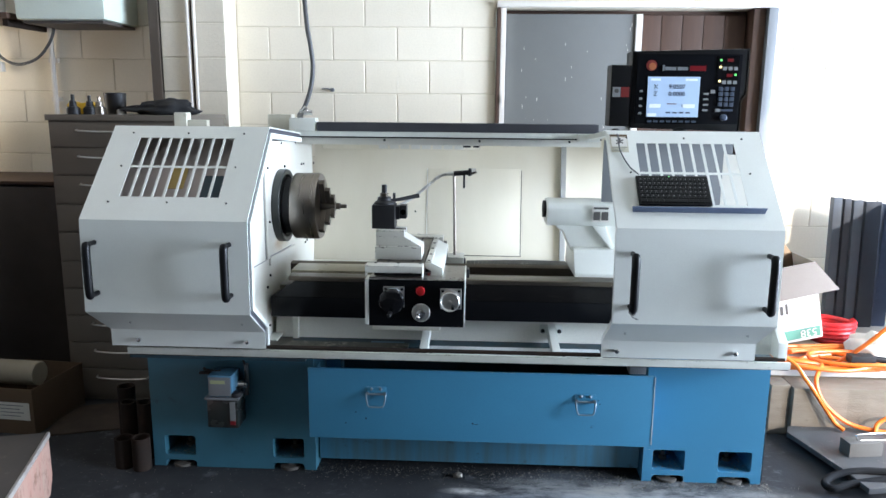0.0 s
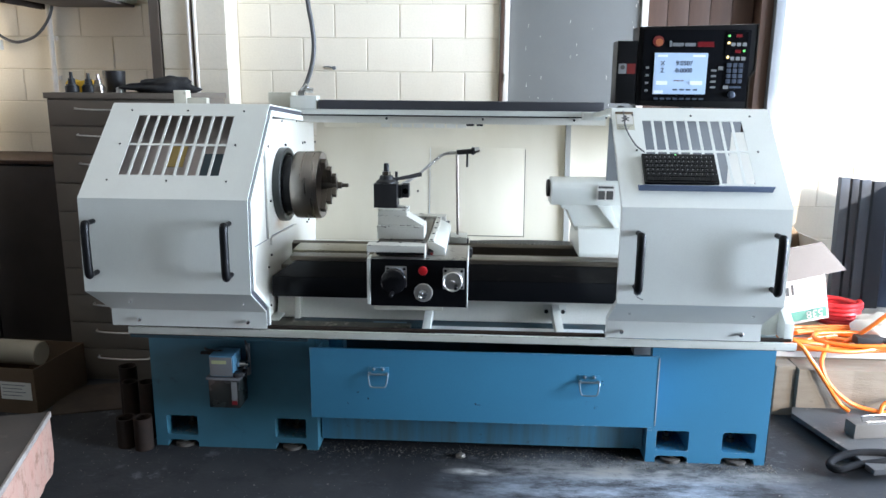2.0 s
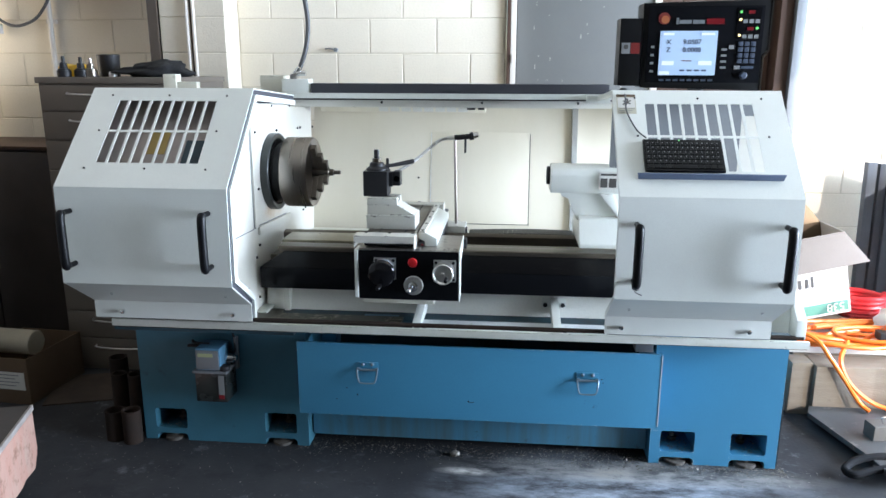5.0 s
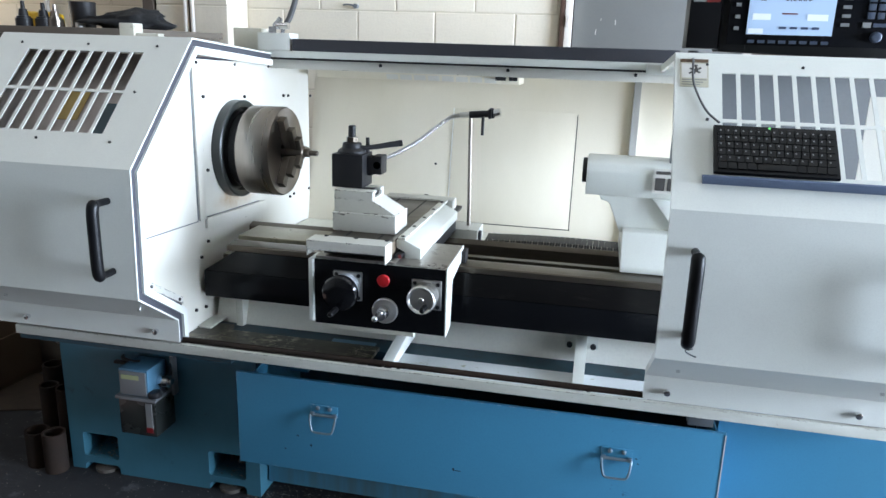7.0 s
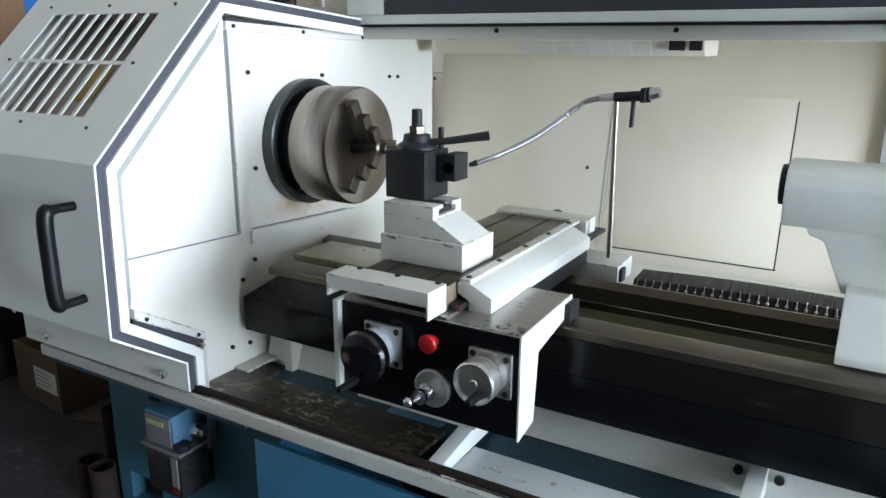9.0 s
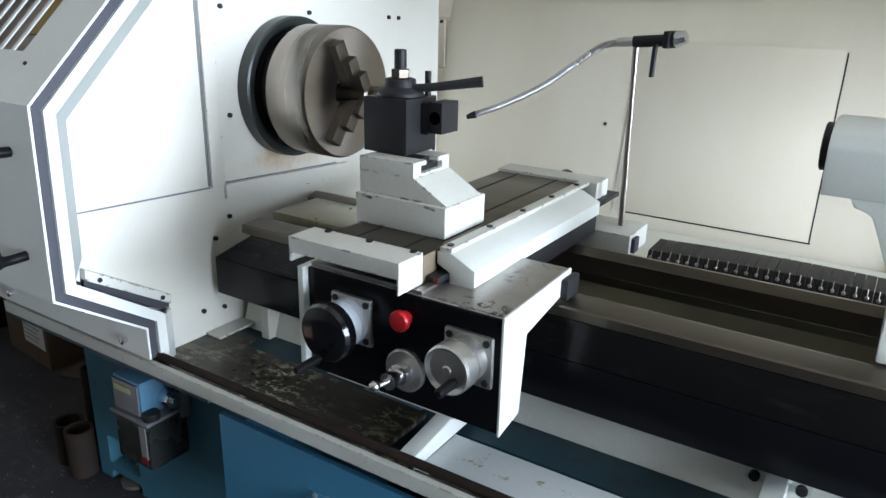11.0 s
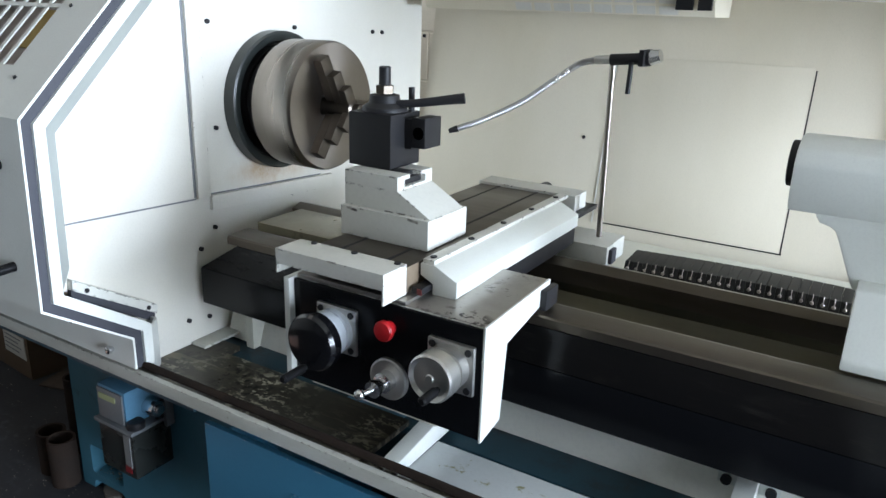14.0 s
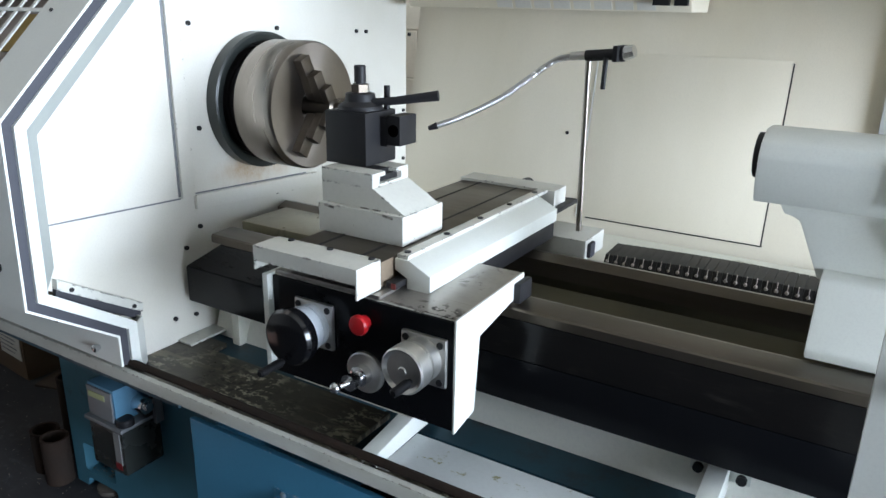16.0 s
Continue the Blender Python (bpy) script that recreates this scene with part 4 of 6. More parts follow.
# work light housing under the rail
bm = B()
prism(bm, [(3.98, 1.458), (4.02, 1.385), (4.19, 1.385), (4.20, 1.458)], "x", -0.73, 0.104)
housing = part("light_housing", bm, SPLASH, lathe, "cream work light housing with slotted face", 0.002)
for i in range(8):
    x = -0.43 + i * 0.057
    for k in range(2):
        z = 1.388 + k * 0.026
        bm = B()
        prism(bm, [(4.0182 - k * 0.0142, z), (4.0072 - k * 0.0142, z + 0.02), (4.0052 - k * 0.0142, z + 0.02), (4.0162 - k * 0.0142, z)], "x", x, x + 0.047)
        part("vent_slot", bm, PAPER, housing)
part("light_socket", boxes((0.015, 0.055, 3.985, 4.0, 1.40, 1.43), (0.068, 0.100, 3.985, 4.0, 1.40, 1.43)), BLACK_MATT, housing, "black sockets")

# sheet added behind the tailstock cover to keep light off the splash panel
part("light_block_sheet", boxes((1.192, 1.196, 3.50, 4.20, 1.34, 1.461)), WHITE_IN, lathe, "white sheet added to keep light off the upper splash panel", 0.001)

# headstock casting, seen through the grille
part("headstock_casting", boxes((-1.36, -0.84, 3.24, 3.72, 0.62, 1.13)), GLOOM, lathe, "brown headstock casting behind the grille", 0.02)
bm = B()
prism(bm, [(2.872, 1.130), (3.212, 1.468), (3.222, 1.458), (2.882, 1.120)], "x", -1.392, -0.835)
inner_panel = part("gear_cover", bm, GLOOM, lathe, "brown-grey gear cover behind the grille", 0.004)
tilt = pose(0, 3.108, 1.3645, -45, 0, 0)
bm = B()
box(bm, -1.160, -1.090, -0.004, -0.002, -0.128, -0.018, tilt)
part("warning_label", bm, YELLOW, inner_panel, "yellow warning label")
bm = B()
box(bm, -1.00, -0.905, -0.03, -0.002, -0.24, -0.08, tilt)
part("junction_box", bm, BLUE_DARK, inner_panel, "dark junction box", 0.004)

# bed
bm = B()
prism(bm, [(3.17, 0.705), (3.17, 0.793), (3.27, 0.793), (3.30, 0.78), (3.30, 0.705)], "x", -0.793, 1.2)
part("bed_front", bm, BLACK, lathe, "black painted bed front", 0.004)
bm = B()
for v in prism(bm, [(3.1702, 0.7935), (3.188, 0.861), (3.27, 0.861), (3.27, 0.7935)], "x", -0.793, 1.2):
    if v.co.x < 0 and v.co.z > 0.85:
        v.co.x = -0.69
part("bed_shoulder", bm, SCUFFED, lathe, "scuffed dark shoulder of the bed with a slanted end", 0.003)
bm = B()
prism(bm, [(3.186, 0.8625), (3.186, 0.879), (3.19, 0.882), (3.243, 0.885), (3.252, 0.884), (3.275, 0.874), (3.275, 0.8625)], "x", -0.715, 1.2)
prism(bm, [(3.47, 0.840), (3.47, 0.876), (3.50, 0.886), (3.535, 0.876), (3.545, 0.840)], "x", -0.78, 1.2)
part("bed_way", bm, GROUND, lathe, "oily ground steel bed ways", 0.001)
part("bed_trough", boxes((-0.78, 1.2, 3.276, 3.469, 0.78, 0.822), (-0.78, 1.2, 3.546, 3.60, 0.78, 0.81)), TROUGH, lathe, "oil-stained casting between the ways")
part("bed_body", boxes((-0.8, 1.2, 3.30, 3.60, 0.59, 0.78)), CAST, lathe)
part("bed_gap_plate", boxes((-0.735, -0.34, 3.30, 3.455, 0.846, 0.884)), material("oily_bare_iron", (0.30, 0.275, 0.19), 0.30, 0.45, second=(0.17, 0.15, 0.10), scale=9, bump=0.05, dirt=(0.07, 0.06, 0.04), dirt_scale=8, dirt_from=0.55, dirt_to=0.68), lathe, "stained gap plate", 0.003)
part("rear_shelf", boxes((-0.8, 1.2, 3.601, 4.07, 0.760, 0.772)), CAST, lathe)
# cable chain on the rear shelf
CHAIN = material("dusty_black_plastic", (0.022, 0.021, 0.020), 0.55, specular=0.3, second=(0.035, 0.032, 0.028), scale=14, bump=0.05)
for i in range(30):
    x = 0.045 + i * 0.0207
    lift = 0.008 * math.sin(math.pi * i / 29)
    bm = B()
    prism(bm, [(3.70, 0.775), (3.70, 0.808 + lift), (3.712, 0.834 + lift), (3.80, 0.838 + lift), (3.80, 0.775)], "x", x, x + 0.0200)
    link = part("chain_link", bm, CHAIN, lathe, bevel=0.0012)
    bm = B()
    ball(bm, (x + 0.0100, 3.6965, 0.822 + lift), 0.0042, 12)
    part("link_pin", bm, CHUCK, link, "bright round pin")
    bm = B()
    rod(bm, (x + 0.0100, 3.7045, 0.823 + lift), (x + 0.0100, 3.7115, 0.8365 + lift), 0.0010, n=6)
    part("link_rib", bm, CHUCK, link)

# lubricator on the pedestal
lub = thing("lubricator_pump", (-0.97, 3.09, 0.25), "blue and grey lubricator pump with smoked reservoir on the blue pedestal", "lubricator")
part("pump_body", boxes((-1.038, -0.935, 3.03, 3.136, 0.385, 0.478)), LIGHT_BLUE, lub, "light blue pump box", 0.004)
part("face_plate", boxes((-1.034, -0.939, 3.024, 3.029, 0.39, 0.472)), FRAME_GREY, lub, "grey face plate", 0.001)
part("name_strip", boxes((-1.025, -0.962, 3.0215, 3.0235, 0.445, 0.46)), material("yellow_green_label", (0.36, 0.38, 0.20), 0.6, scale=20, bump=0), lub, "yellow-green name strip")
part("reservoir", boxes((-1.045, -0.912, 3.025, 3.137, 0.245, 0.372)), CLEAR_OIL, lub, "smoked plastic reservoir", 0.006)
part("reservoir_rim", boxes((-1.052, -0.905, 3.018, 3.137, 0.373, 0.383)), FRAME_GREY, lub, "", 0.002)
part("level_label", boxes((-0.945, -0.922, 3.0215, 3.0245, 0.275, 0.365)), KEY_PALE, lub, "white label")
part("level_label", boxes((-0.945, -0.922, 3.0195, 3.0215, 0.262, 0.280)), GLOW_RED, lub, "red end of the label")
bm = B()
rod(bm, (-0.934, 3.095, 0.418), (-0.897, 3.095, 0.418), 0.024, 0.021, n=18)
rod(bm, (-0.897, 3.095, 0.418), (-0.888, 3.095, 0.418), 0.012, n=12)
part("gauge", bm, CHROME, lub, "small round gauge", 0.002)
bm = B()
turned(bm, [(0.3835, 0.022), (0.398, 0.022), (0.402, 0.019)], (-0.922, 3.045, 0), "z", 20)
part("filler_cap", bm, BLACK_MATT, lub, "black filler cap", 0.001)
part("bracket", boxes((-0.9045, -0.893, 3.112, 3.136, 0.36, 0.50)), FRAME_GREY, lub, "thin steel bracket", 0.001)
part("inlet_fitting", boxes((-1.095, -1.046, 3.085, 3.10, 0.462, 0.472)), BLACK_MATT, lub, "dark inlet fitting", 0.001)
bm = B()
tube(bm, spline([(-0.915, 3.10, 0.384), (-0.902, 3.11, 0.43), (-0.905, 3.12, 0.50), (-0.93, 3.13, 0.56)], 6), 0.005, 8)
part("oil_line", bm, BLACK_MATT, lub)
bm = B()
tube(bm, spline([(-1.09, 3.13, 0.472), (-1.07, 3.10, 0.478), (-1.03, 3.09, 0.476), (-1.0, 3.09, 0.479)], 5), 0.006, 8)
part("oil_line", bm, BLACK_MATT, lub)

# ---- chuck ----
chuck = thing("three_jaw_chuck", (-0.70, AXIS_Y, 1.0), "brown-grey steel three-jaw chuck on a dark spindle flange", "lathe chuck")
bm = B()
turned(bm, [(-0.811, 0.167), (-0.780, 0.167), (-0.777, 0.162), (-0.780, 0.145), (-0.80, 0.138)], (0, AXIS_Y + 0.004, AXIS_Z), "x", 64)
part("spindle_ring", bm, RING, chuck, "dark grey round ring on the headstock plate")
bm = B()
turned(bm, [(-0.80, 0.132), (-0.775, 0.132), (-0.775, 0.125), (-0.738, 0.125)], (0, AXIS_Y, AXIS_Z), "x", 64)
part("back_plate", bm, BLACK_MATT, chuck, "dark back plate")
bm = B()
turned(bm, [(-0.738, 0.146), (-0.734, 0.151), (-0.630, 0.152), (-0.620, 0.147), (-0.620, 0.046), (-0.66, 0.044)], (0, AXIS_Y, AXIS_Z), "x", 72)
part("chuck_body", bm, CHUCK, chuck, "brushed steel chuck body")
for k in range(3):
    rot = Matrix.Translation((0, AXIS_Y, AXIS_Z)) @ Matrix.Rotation(radians(25 + 120 * k), 4, "X")
    bm = B()
    box(bm, -0.620, -0.596, -0.016, 0.016, 0.026, 0.128, rot)
    box(bm, -0.597, -0.574, -0.015, 0.015, 0.022, 0.090, rot)
    box(bm, -0.575, -0.556, -0.014, 0.014, 0.016, 0.055, rot)
    part("chuck_jaw", bm, GROUND, chuck, "stepped steel jaw", 0.002)
bm = B()
turned(bm, [(-0.66, 0.022), (-0.556, 0.022), (-0.552, 0.015), (-0.535, 0.015), (-0.533, 0.009), (-0.507, 0.009), (-0.504, 0.006)], (0, AXIS_Y, AXIS_Z), "x", 24)
solo("work_piece", bm, GROUND, "small turned steel pin held in the chuck jaws", "work piece")

# ---- carriage ----
car = thing("lathe_carriage", (-0.15, 3.2, 0.85), "white lathe carriage with black apron and hand wheels", "lathe carriage")
bm = B()
prism(bm, [(3.004, 0.726), (3.004, 0.922), (3.236, 0.9295), (3.236, 0.902), (3.070, 0.872), (3.058, 0.738)], "x", -0.338, 0.048)
part("apron_body", bm, CHIPPED, car, "chipped white apron casting", 0.003)
part("apron_panel", boxes((-0.338, 0.048, 2.997, 3.003, 0.727, 0.921)), BLACK, car, "black apron front panel", 0.001)
part("apron_top", boxes((-0.337, -0.1015, 3.0045, 3.064, 0.9225, 0.929)), WORN, car, "worn bright top edge of the apron", 0.001)
part("apron_edge", boxes((-0.352, -0.3395, 2.985, 3.06, 0.735, 0.924)), WHITE, car, "white left end plate", 0.002)
bm = B()
prism(bm, [(2.996, 0.722), (2.996, 0.926), (3.238, 0.934), (3.240, 0.900), (3.075, 0.870), (3.063, 0.734)], "x", 0.0485, 0.053)
part("end_plate", bm, WHITE, car, "white right end plate", 0.002)
part("apron_foot", boxes((-0.33, -0.05, 3.03, 3.07, 0.700, 0.7245)), CAST, car, "cream strip under the apron", 0.002)
part("way_wiper", boxes((0.0535, 0.066, 3.195, 3.245, 0.888, 0.925)), BLACK_MATT, car, "black way wiper", 0.003)
bm = B()
box(bm, -0.335, -0.045, 3.241, 3.60, 0.888, 0.925)
part("saddle", bm, BLACK_MATT, car, "dark saddle over the ways", 0.004)
bm = B()
prism(bm, [(3.065, 0.9240), (3.238, 0.9300), (3.238, 0.9318), (3.065, 0.9256)], "x", -0.335, 0.0480)
prism(bm, [(3.006, 0.9220), (3.0645, 0.9240), (3.0645, 0.9256), (3.006, 0.9235)], "x", -0.10, 0.0480)
part("saddle_top", bm, WORN, car, "worn steel saddle top")



def flange(x, z):
    bm = B()
    box(bm, x - 0.043, x + 0.043, 2.987, 2.9965, z - 0.043, z + 0.043)
    p = part("square_flange", bm, STEEL, car, "square steel bearing flange", 0.005)
    for sx in (-1, 1):
        for sz in (-1, 1):
            b2 = B()
            rod(b2, (x + sx * 0.033, 2.9868, z + sz * 0.033), (x + sx * 0.033, 2.9845, z + sz * 0.033), 0.006, n=10)
            part("flange_screw", b2, BLACK_MATT, p)


flange(-0.235, 0.852)
flange(-0.004, 0.848)
bm = B()
turned(bm, [(2.987, 0.040), (2.976, 0.040), (2.975, 0.037), (2.970, 0.037), (2.969, 0.042), (2.948, 0.042)], (-0.238, 0, 0.850), "y", 40)
part("dial_collar", bm, SATIN, car, "bright graduated dial collar", 0.001)
bm = B()
turned(bm, [(2.9475, 0.044), (2.945, 0.050), (2.928, 0.051), (2.921, 0.047), (2.917, 0.038), (2.915, 0.020), (2.9145, 0.008)], (-0.238, 0, 0.848), "y", 48)
part("hand_wheel", bm, GLOSSY, car, "black hand wheel")
bm = B()
turned(bm, [(2.913, 0.005), (2.908, 0.005), (2.906, 0.008), (2.860, 0.0075), (2.857, 0.005)], (-0.240, 0, 0.809), "y", 16)
part("crank_grip", bm, PLASTIC, car, "black crank grip")
bm = B()
turned(bm, [(2.987, 0.038), (2.966, 0.038), (2.965, 0.034), (2.960, 0.034), (2.958, 0.040), (2.932, 0.040), (2.929, 0.037), (2.934, 0.031), (2.932, 0.008), (2.930, 0.006)], (-0.006, 0, 0.850), "y", 40)
part("dial_wheel", bm, STEEL, car, "bright steel dial hand wheel")
bm = B()
turned(bm, [(2.934, 0.005), (2.926, 0.005), (2.924, 0.008), (2.890, 0.0075), (2.887, 0.005)], (0.008, 0, 0.836), "y", 16)
part("crank_grip", bm, PLASTIC, car, "black crank grip")
bm = B()
turned(bm, [(2.9965, 0.038), (2.990, 0.038), (2.988, 0.035)], (-0.125, 0, 0.787), "y", 32)
part("round_flange", bm, STEEL, car, "round steel flange")
bm = B()
turned(bm, [(2.990, 0.018), (2.972, 0.018), (2.970, 0.012), (2.955, 0.012), (2.953, 0.015), (2.945, 0.015)], (-0.125, 0, 0.787), "y", 24)
rod(bm, (-0.125, 2.95, 0.787), (-0.132, 2.924, 0.787), 0.005, n=12)
ball(bm, (-0.133, 2.921, 0.787), 0.0095)
part("clutch_lever", bm, CHROME, car, "chrome lever with ball end")
bm = B()
turned(bm, [(2.9965, 0.012), (2.984, 0.012), (2.983, 0.0175), (2.976, 0.0185), (2.972, 0.0165), (2.970, 0.009), (2.9698, 0.003)], (-0.126, 0, 0.881), "y", 24)
part("stop_button", bm, RED, car, "round red stop button")

# ---- cross slide with the tool post riser ----
SY = 3.035   # front of the slide's end cap
slide = thing("cross_slide", (-0.2, SY + 0.35, 0.93), "white and steel cross slide with riser block on the saddle", "cross slide")
part("slide_base", boxes((-0.315, -0.13, SY + 0.0555, SY + 0.615, 0.9325, 0.955)), BLACK_MATT, slide, "dark dovetail base", 0.002)
part("slide_table", boxes((-0.318, -0.119, SY - 0.0055, SY + 0.615, 0.956, 0.978)), GROUND, slide, "grey steel slide table", 0.001)
for gx in (-0.27, -0.17):
    part("slide_groove", boxes((gx, gx + 0.006, SY - 0.005, SY + 0.615, 0.9782, 0.9787)), BLACK_MATT, slide, "dark groove")
bm = B()
prism(bm, [(-0.348, 0.985), (-0.348, 0.940), (-0.3445, 0.940), (-0.3445, 0.957), (-0.1205, 0.957), (-0.1205, 0.931), (-0.117, 0.931), (-0.117, 0.985)], "y", SY - 0.072, SY - 0.006)
part("front_cap", bm, CHIPPED, slide, "chipped white front cap with thin side legs", 0.0012)
# added plate, black in place of the cap's shadow on the nose
part("cap_shade_plate", boxes((-0.318, -0.124, SY - 0.012, SY - 0.0062, 0.9335, 0.9565)), BLACK_MATT, slide, "dark plate added for the shade under the cap")
part("slide_nose", boxes((-0.318, -0.119, SY - 0.0055, SY + 0.055, 0.9335, 0.9555), (-0.1187, -0.1172, SY - 0.0055, SY + 0.031, 0.9335, 0.9785)), NOSE, slide, "bare steel end of the slide", 0.001)
part("rear_cap", boxes((-0.325, -0.07, SY + 0.616, SY + 0.685, 0.945, 0.984)), CHIPPED, slide, "chipped white rear cap", 0.002)
bm = B()
prism(bm, [(-0.115, 0.956), (-0.115, 0.977), (-0.085, 0.977), (-0.042, 0.956), (-0.042, 0.928), (-0.052, 0.922), (-0.09, 0.922), (-0.09, 0.944)], "y", SY + 0.032, SY + 0.57)
part("gib_cover", bm, WHITE, slide, "white sloped gib cover", 0.002)
part("gib_strip", boxes((-0.111, -0.088, SY + 0.034, SY + 0.615, 0.9775, 0.985)), CHIPPED, slide, "white upper strip", 0.001)
for k in range(5):
    bm = B()
    rod(bm, (-0.1, SY + 0.05 + k * 0.13, 0.9765), (-0.1, SY + 0.05 + k * 0.13, 0.9875), 0.006, n=12)
    part("slide_screw", bm, BLACK_MATT, slide)
for x in (-0.31, -0.22, -0.13):
    bm = B()
    rod(bm, (x, SY - 0.014, 0.985), (x, SY - 0.014, 0.9875), 0.006, n=12)
    part("slide_screw", bm, BLACK_MATT, slide)
part("gib_block", boxes((-0.1125, -0.0915, SY + 0.002, SY + 0.07, 0.9325, 0.9438)), BLACK_MATT, slide, "dark block under the gib", 0.001)
part("gib_wiper", boxes((-0.100, -0.0912, SY - 0.0005, SY + 0.0015, 0.9328, 0.943)), STOP_RED, slide, "dull red wiper")
bm = B()
rod(bm, (-0.2, SY + 0.685, 0.955), (-0.2, SY + 0.75, 0.955), 0.02, n=16)
part("rear_guide", boxes((-0.10, -0.055, SY + 0.58, SY + 0.73, 0.934, 0.944)), BLACK_MATT, slide, "", 0.002)
part("rear_screw", bm, BLACK_MATT, slide, "dark rear screw end", 0.002)
RY = SY + 0.082
bm = B()
box(bm, -0.327, -0.133, RY, RY + 0.135, 0.979, 1.034)
prism(bm, [(-0.325, 1.034), (-0.135, 1.034), (-0.196, 1.069), (-0.206, 1.0745), (-0.325, 1.0745)], "y", RY + 0.010, RY + 0.125)
c = RY + 0.0675
prism(bm, [(RY + 0.010, 1.0735), (RY + 0.010, 1.1003), (c - 0.017, 1.1003), (c - 0.017, 1.092), (c - 0.034, 1.092), (c - 0.034, 1.079), (c + 0.034, 1.079), (c + 0.034, 1.092),
           (c + 0.017, 1.092), (c + 0.017, 1.1003), (RY + 0.125, 1.1003), (RY + 0.125, 1.0735)], "x", -0.325, -0.206)
part("riser_block", bm, CHIPPED, slide, "chipped white riser block with a T-slot across its top", 0.002)
part("t_nut", boxes((-0.322, -0.214, c - 0.031, c + 0.031, 1.0795, 1.0915), (-0.322, -0.222, c - 0.015, c + 0.015, 1.0915, 1.0998)), BLACK_MATT, slide, "dark steel nut in the T-slot", 0.001)
for x in (-0.30, -0.165):
    bm = B()
    box(bm, -0.011, 0.011, -0.0016, 0.0, -0.0022, 0.0022, pose(x, RY - 0.0002, 1.030, 0, 8, 0))
    part("bare_chip", bm, WORN, slide, "bare chipped spot")

# ---- tool post ----
TY = RY + 0.052
post = thing("tool_post", (-0.3, TY + 0.05, 1.1), "black quick-change tool post with clamp lever", "tool post")
part("post_body", boxes((-0.348, -0.252, TY, TY + 0.096, 1.1005, 1.200)), BLACK_MATT, post, "black square post body", 0.002)
part("dovetail", boxes((-0.2515, -0.236, TY + 0.045, TY + 0.09, 1.134, 1.19)), BLACK_MATT, post, "", 0.002)
bm = B()
box(bm, -0.2355, -0.206, TY + 0.044, TY + 0.100, 1.138, 1.194)
holder = part("tool_holder", bm, BLACK_MATT, post, "black boring-bar holder with a round hole", 0.002)
# no hole is cut: its darkness is a flat black disc
bm = B()
rod(bm, (-0.220, TY + 0.0435, 1.166), (-0.220, TY + 0.0425, 1.166), 0.0115, n=28)
part("hole_disc", bm, VOID, holder, "black disc in place of the hole's dark inside")
bm = B()
turned(bm, [(1.2005, 0.044), (1.208, 0.042), (1.216, 0.030), (1.230, 0.028), (1.232, 0.020)], (-0.30, TY + 0.048, 0), "z", 32)
part("clamp_hub", bm, BLACK_MATT, post, "round black clamp hub", 0.001)
bm = B()
turned(bm, [(1.2325, 0.0175), (1.247, 0.018), (1.248, 0.010)], (-0.30, TY + 0.048, 0), "z", 6)
part("stud_nut", bm, GROUND, post, "steel nut")
bm = B()
turned(bm, [(1.2485, 0.0112), (1.280, 0.0112), (1.282, 0.0095)], (-0.30, TY + 0.048, 0), "z", 20)
part("stud", bm, BLACK_MATT, post, "threaded stud")
bm = B()
tube(bm, spline([(-0.275, TY + 0.048, 1.216), (-0.24, TY + 0.064, 1.218), (-0.19, TY + 0.088, 1.226), (-0.158, TY + 0.102, 1.231)], 5), lambda u: 0.0065 + 0.0035 * u, 14)
part("clamp_lever", bm, BLACK_MATT, post, "black clamp lever")
bm = B()
rod(bm, (-0.262, TY + 0.082, 1.2), (-0.262, TY + 0.082, 1.244), 0.006, n=12)
part("height_pin", bm, BLACK_MATT, post)

# ---- coolant stand ----
stand = thing("coolant_hose_stand", (0, 3.66, 0.88), "magnetic stand with upright rod and flexible coolant hose", "coolant hose")
part("stand_block", boxes((-0.105, 0.034, 3.60, 3.72, 0.845, 0.893)), CHIPPED, stand, "white chipped base block", 0.003)
part("block_end", boxes((0.0345, 0.043, 3.61, 3.640, 0.852, 0.885)), RUBBER, stand, "", 0.002)
bm = B()
rod(bm, (-0.012, 3.67, 0.893), (-0.020, 3.67, 1.285), 0.0065, n=14)
part("upright_rod", bm, CHUCK, stand, "thin steel upright rod")
bm = B()
rod(bm, (-0.02, 3.655, 1.293), (0.055, 3.65, 1.300), 0.012, n=16)
rod(bm, (0.05, 3.65, 1.300), (0.066, 3.65, 1.302), 0.017, n=14)
rod(bm, (0.03, 3.64, 1.292), (0.030, 3.635, 1.226), 0.0055, n=10)
box(bm, 0.05, 0.06, 3.62, 3.68, 1.285, 1.318)
part("valve", bm, BLACK_MATT, stand, "dark valve with a lever", 0.001)
bm = B()
rod(bm, (0.066, 3.65, 1.302), (0.088, 3.648, 1.308), 0.016, 0.013, n=8)
part("valve_end", bm, CHROME, stand, "bright fitting")
bm = B()
rod(bm, (-0.02, 3.655, 1.293), (-0.055, 3.655, 1.290), 0.0095, n=14)
part("hose_ferrule", bm, STEEL, stand)
line = spline([(-0.05, 3.655, 1.290), (-0.09, 3.65, 1.279), (-0.14, 3.63, 1.240), (-0.20, 3.60, 1.191), (-0.27, 3.56, 1.150), (-0.322, 3.532, 1.127)], 110)
bm = B()
tube(bm, line, lambda u: 0.0070 + 0.0006 * math.sin(u * 560), 10)
part("flexible_hose", bm, HOSE, stand, "ribbed chrome flexible hose")
bm = B()
rod(bm, line[-1], line[-1] + Vector((-0.018, -0.010, -0.007)), 0.0085, 0.005, n=12)
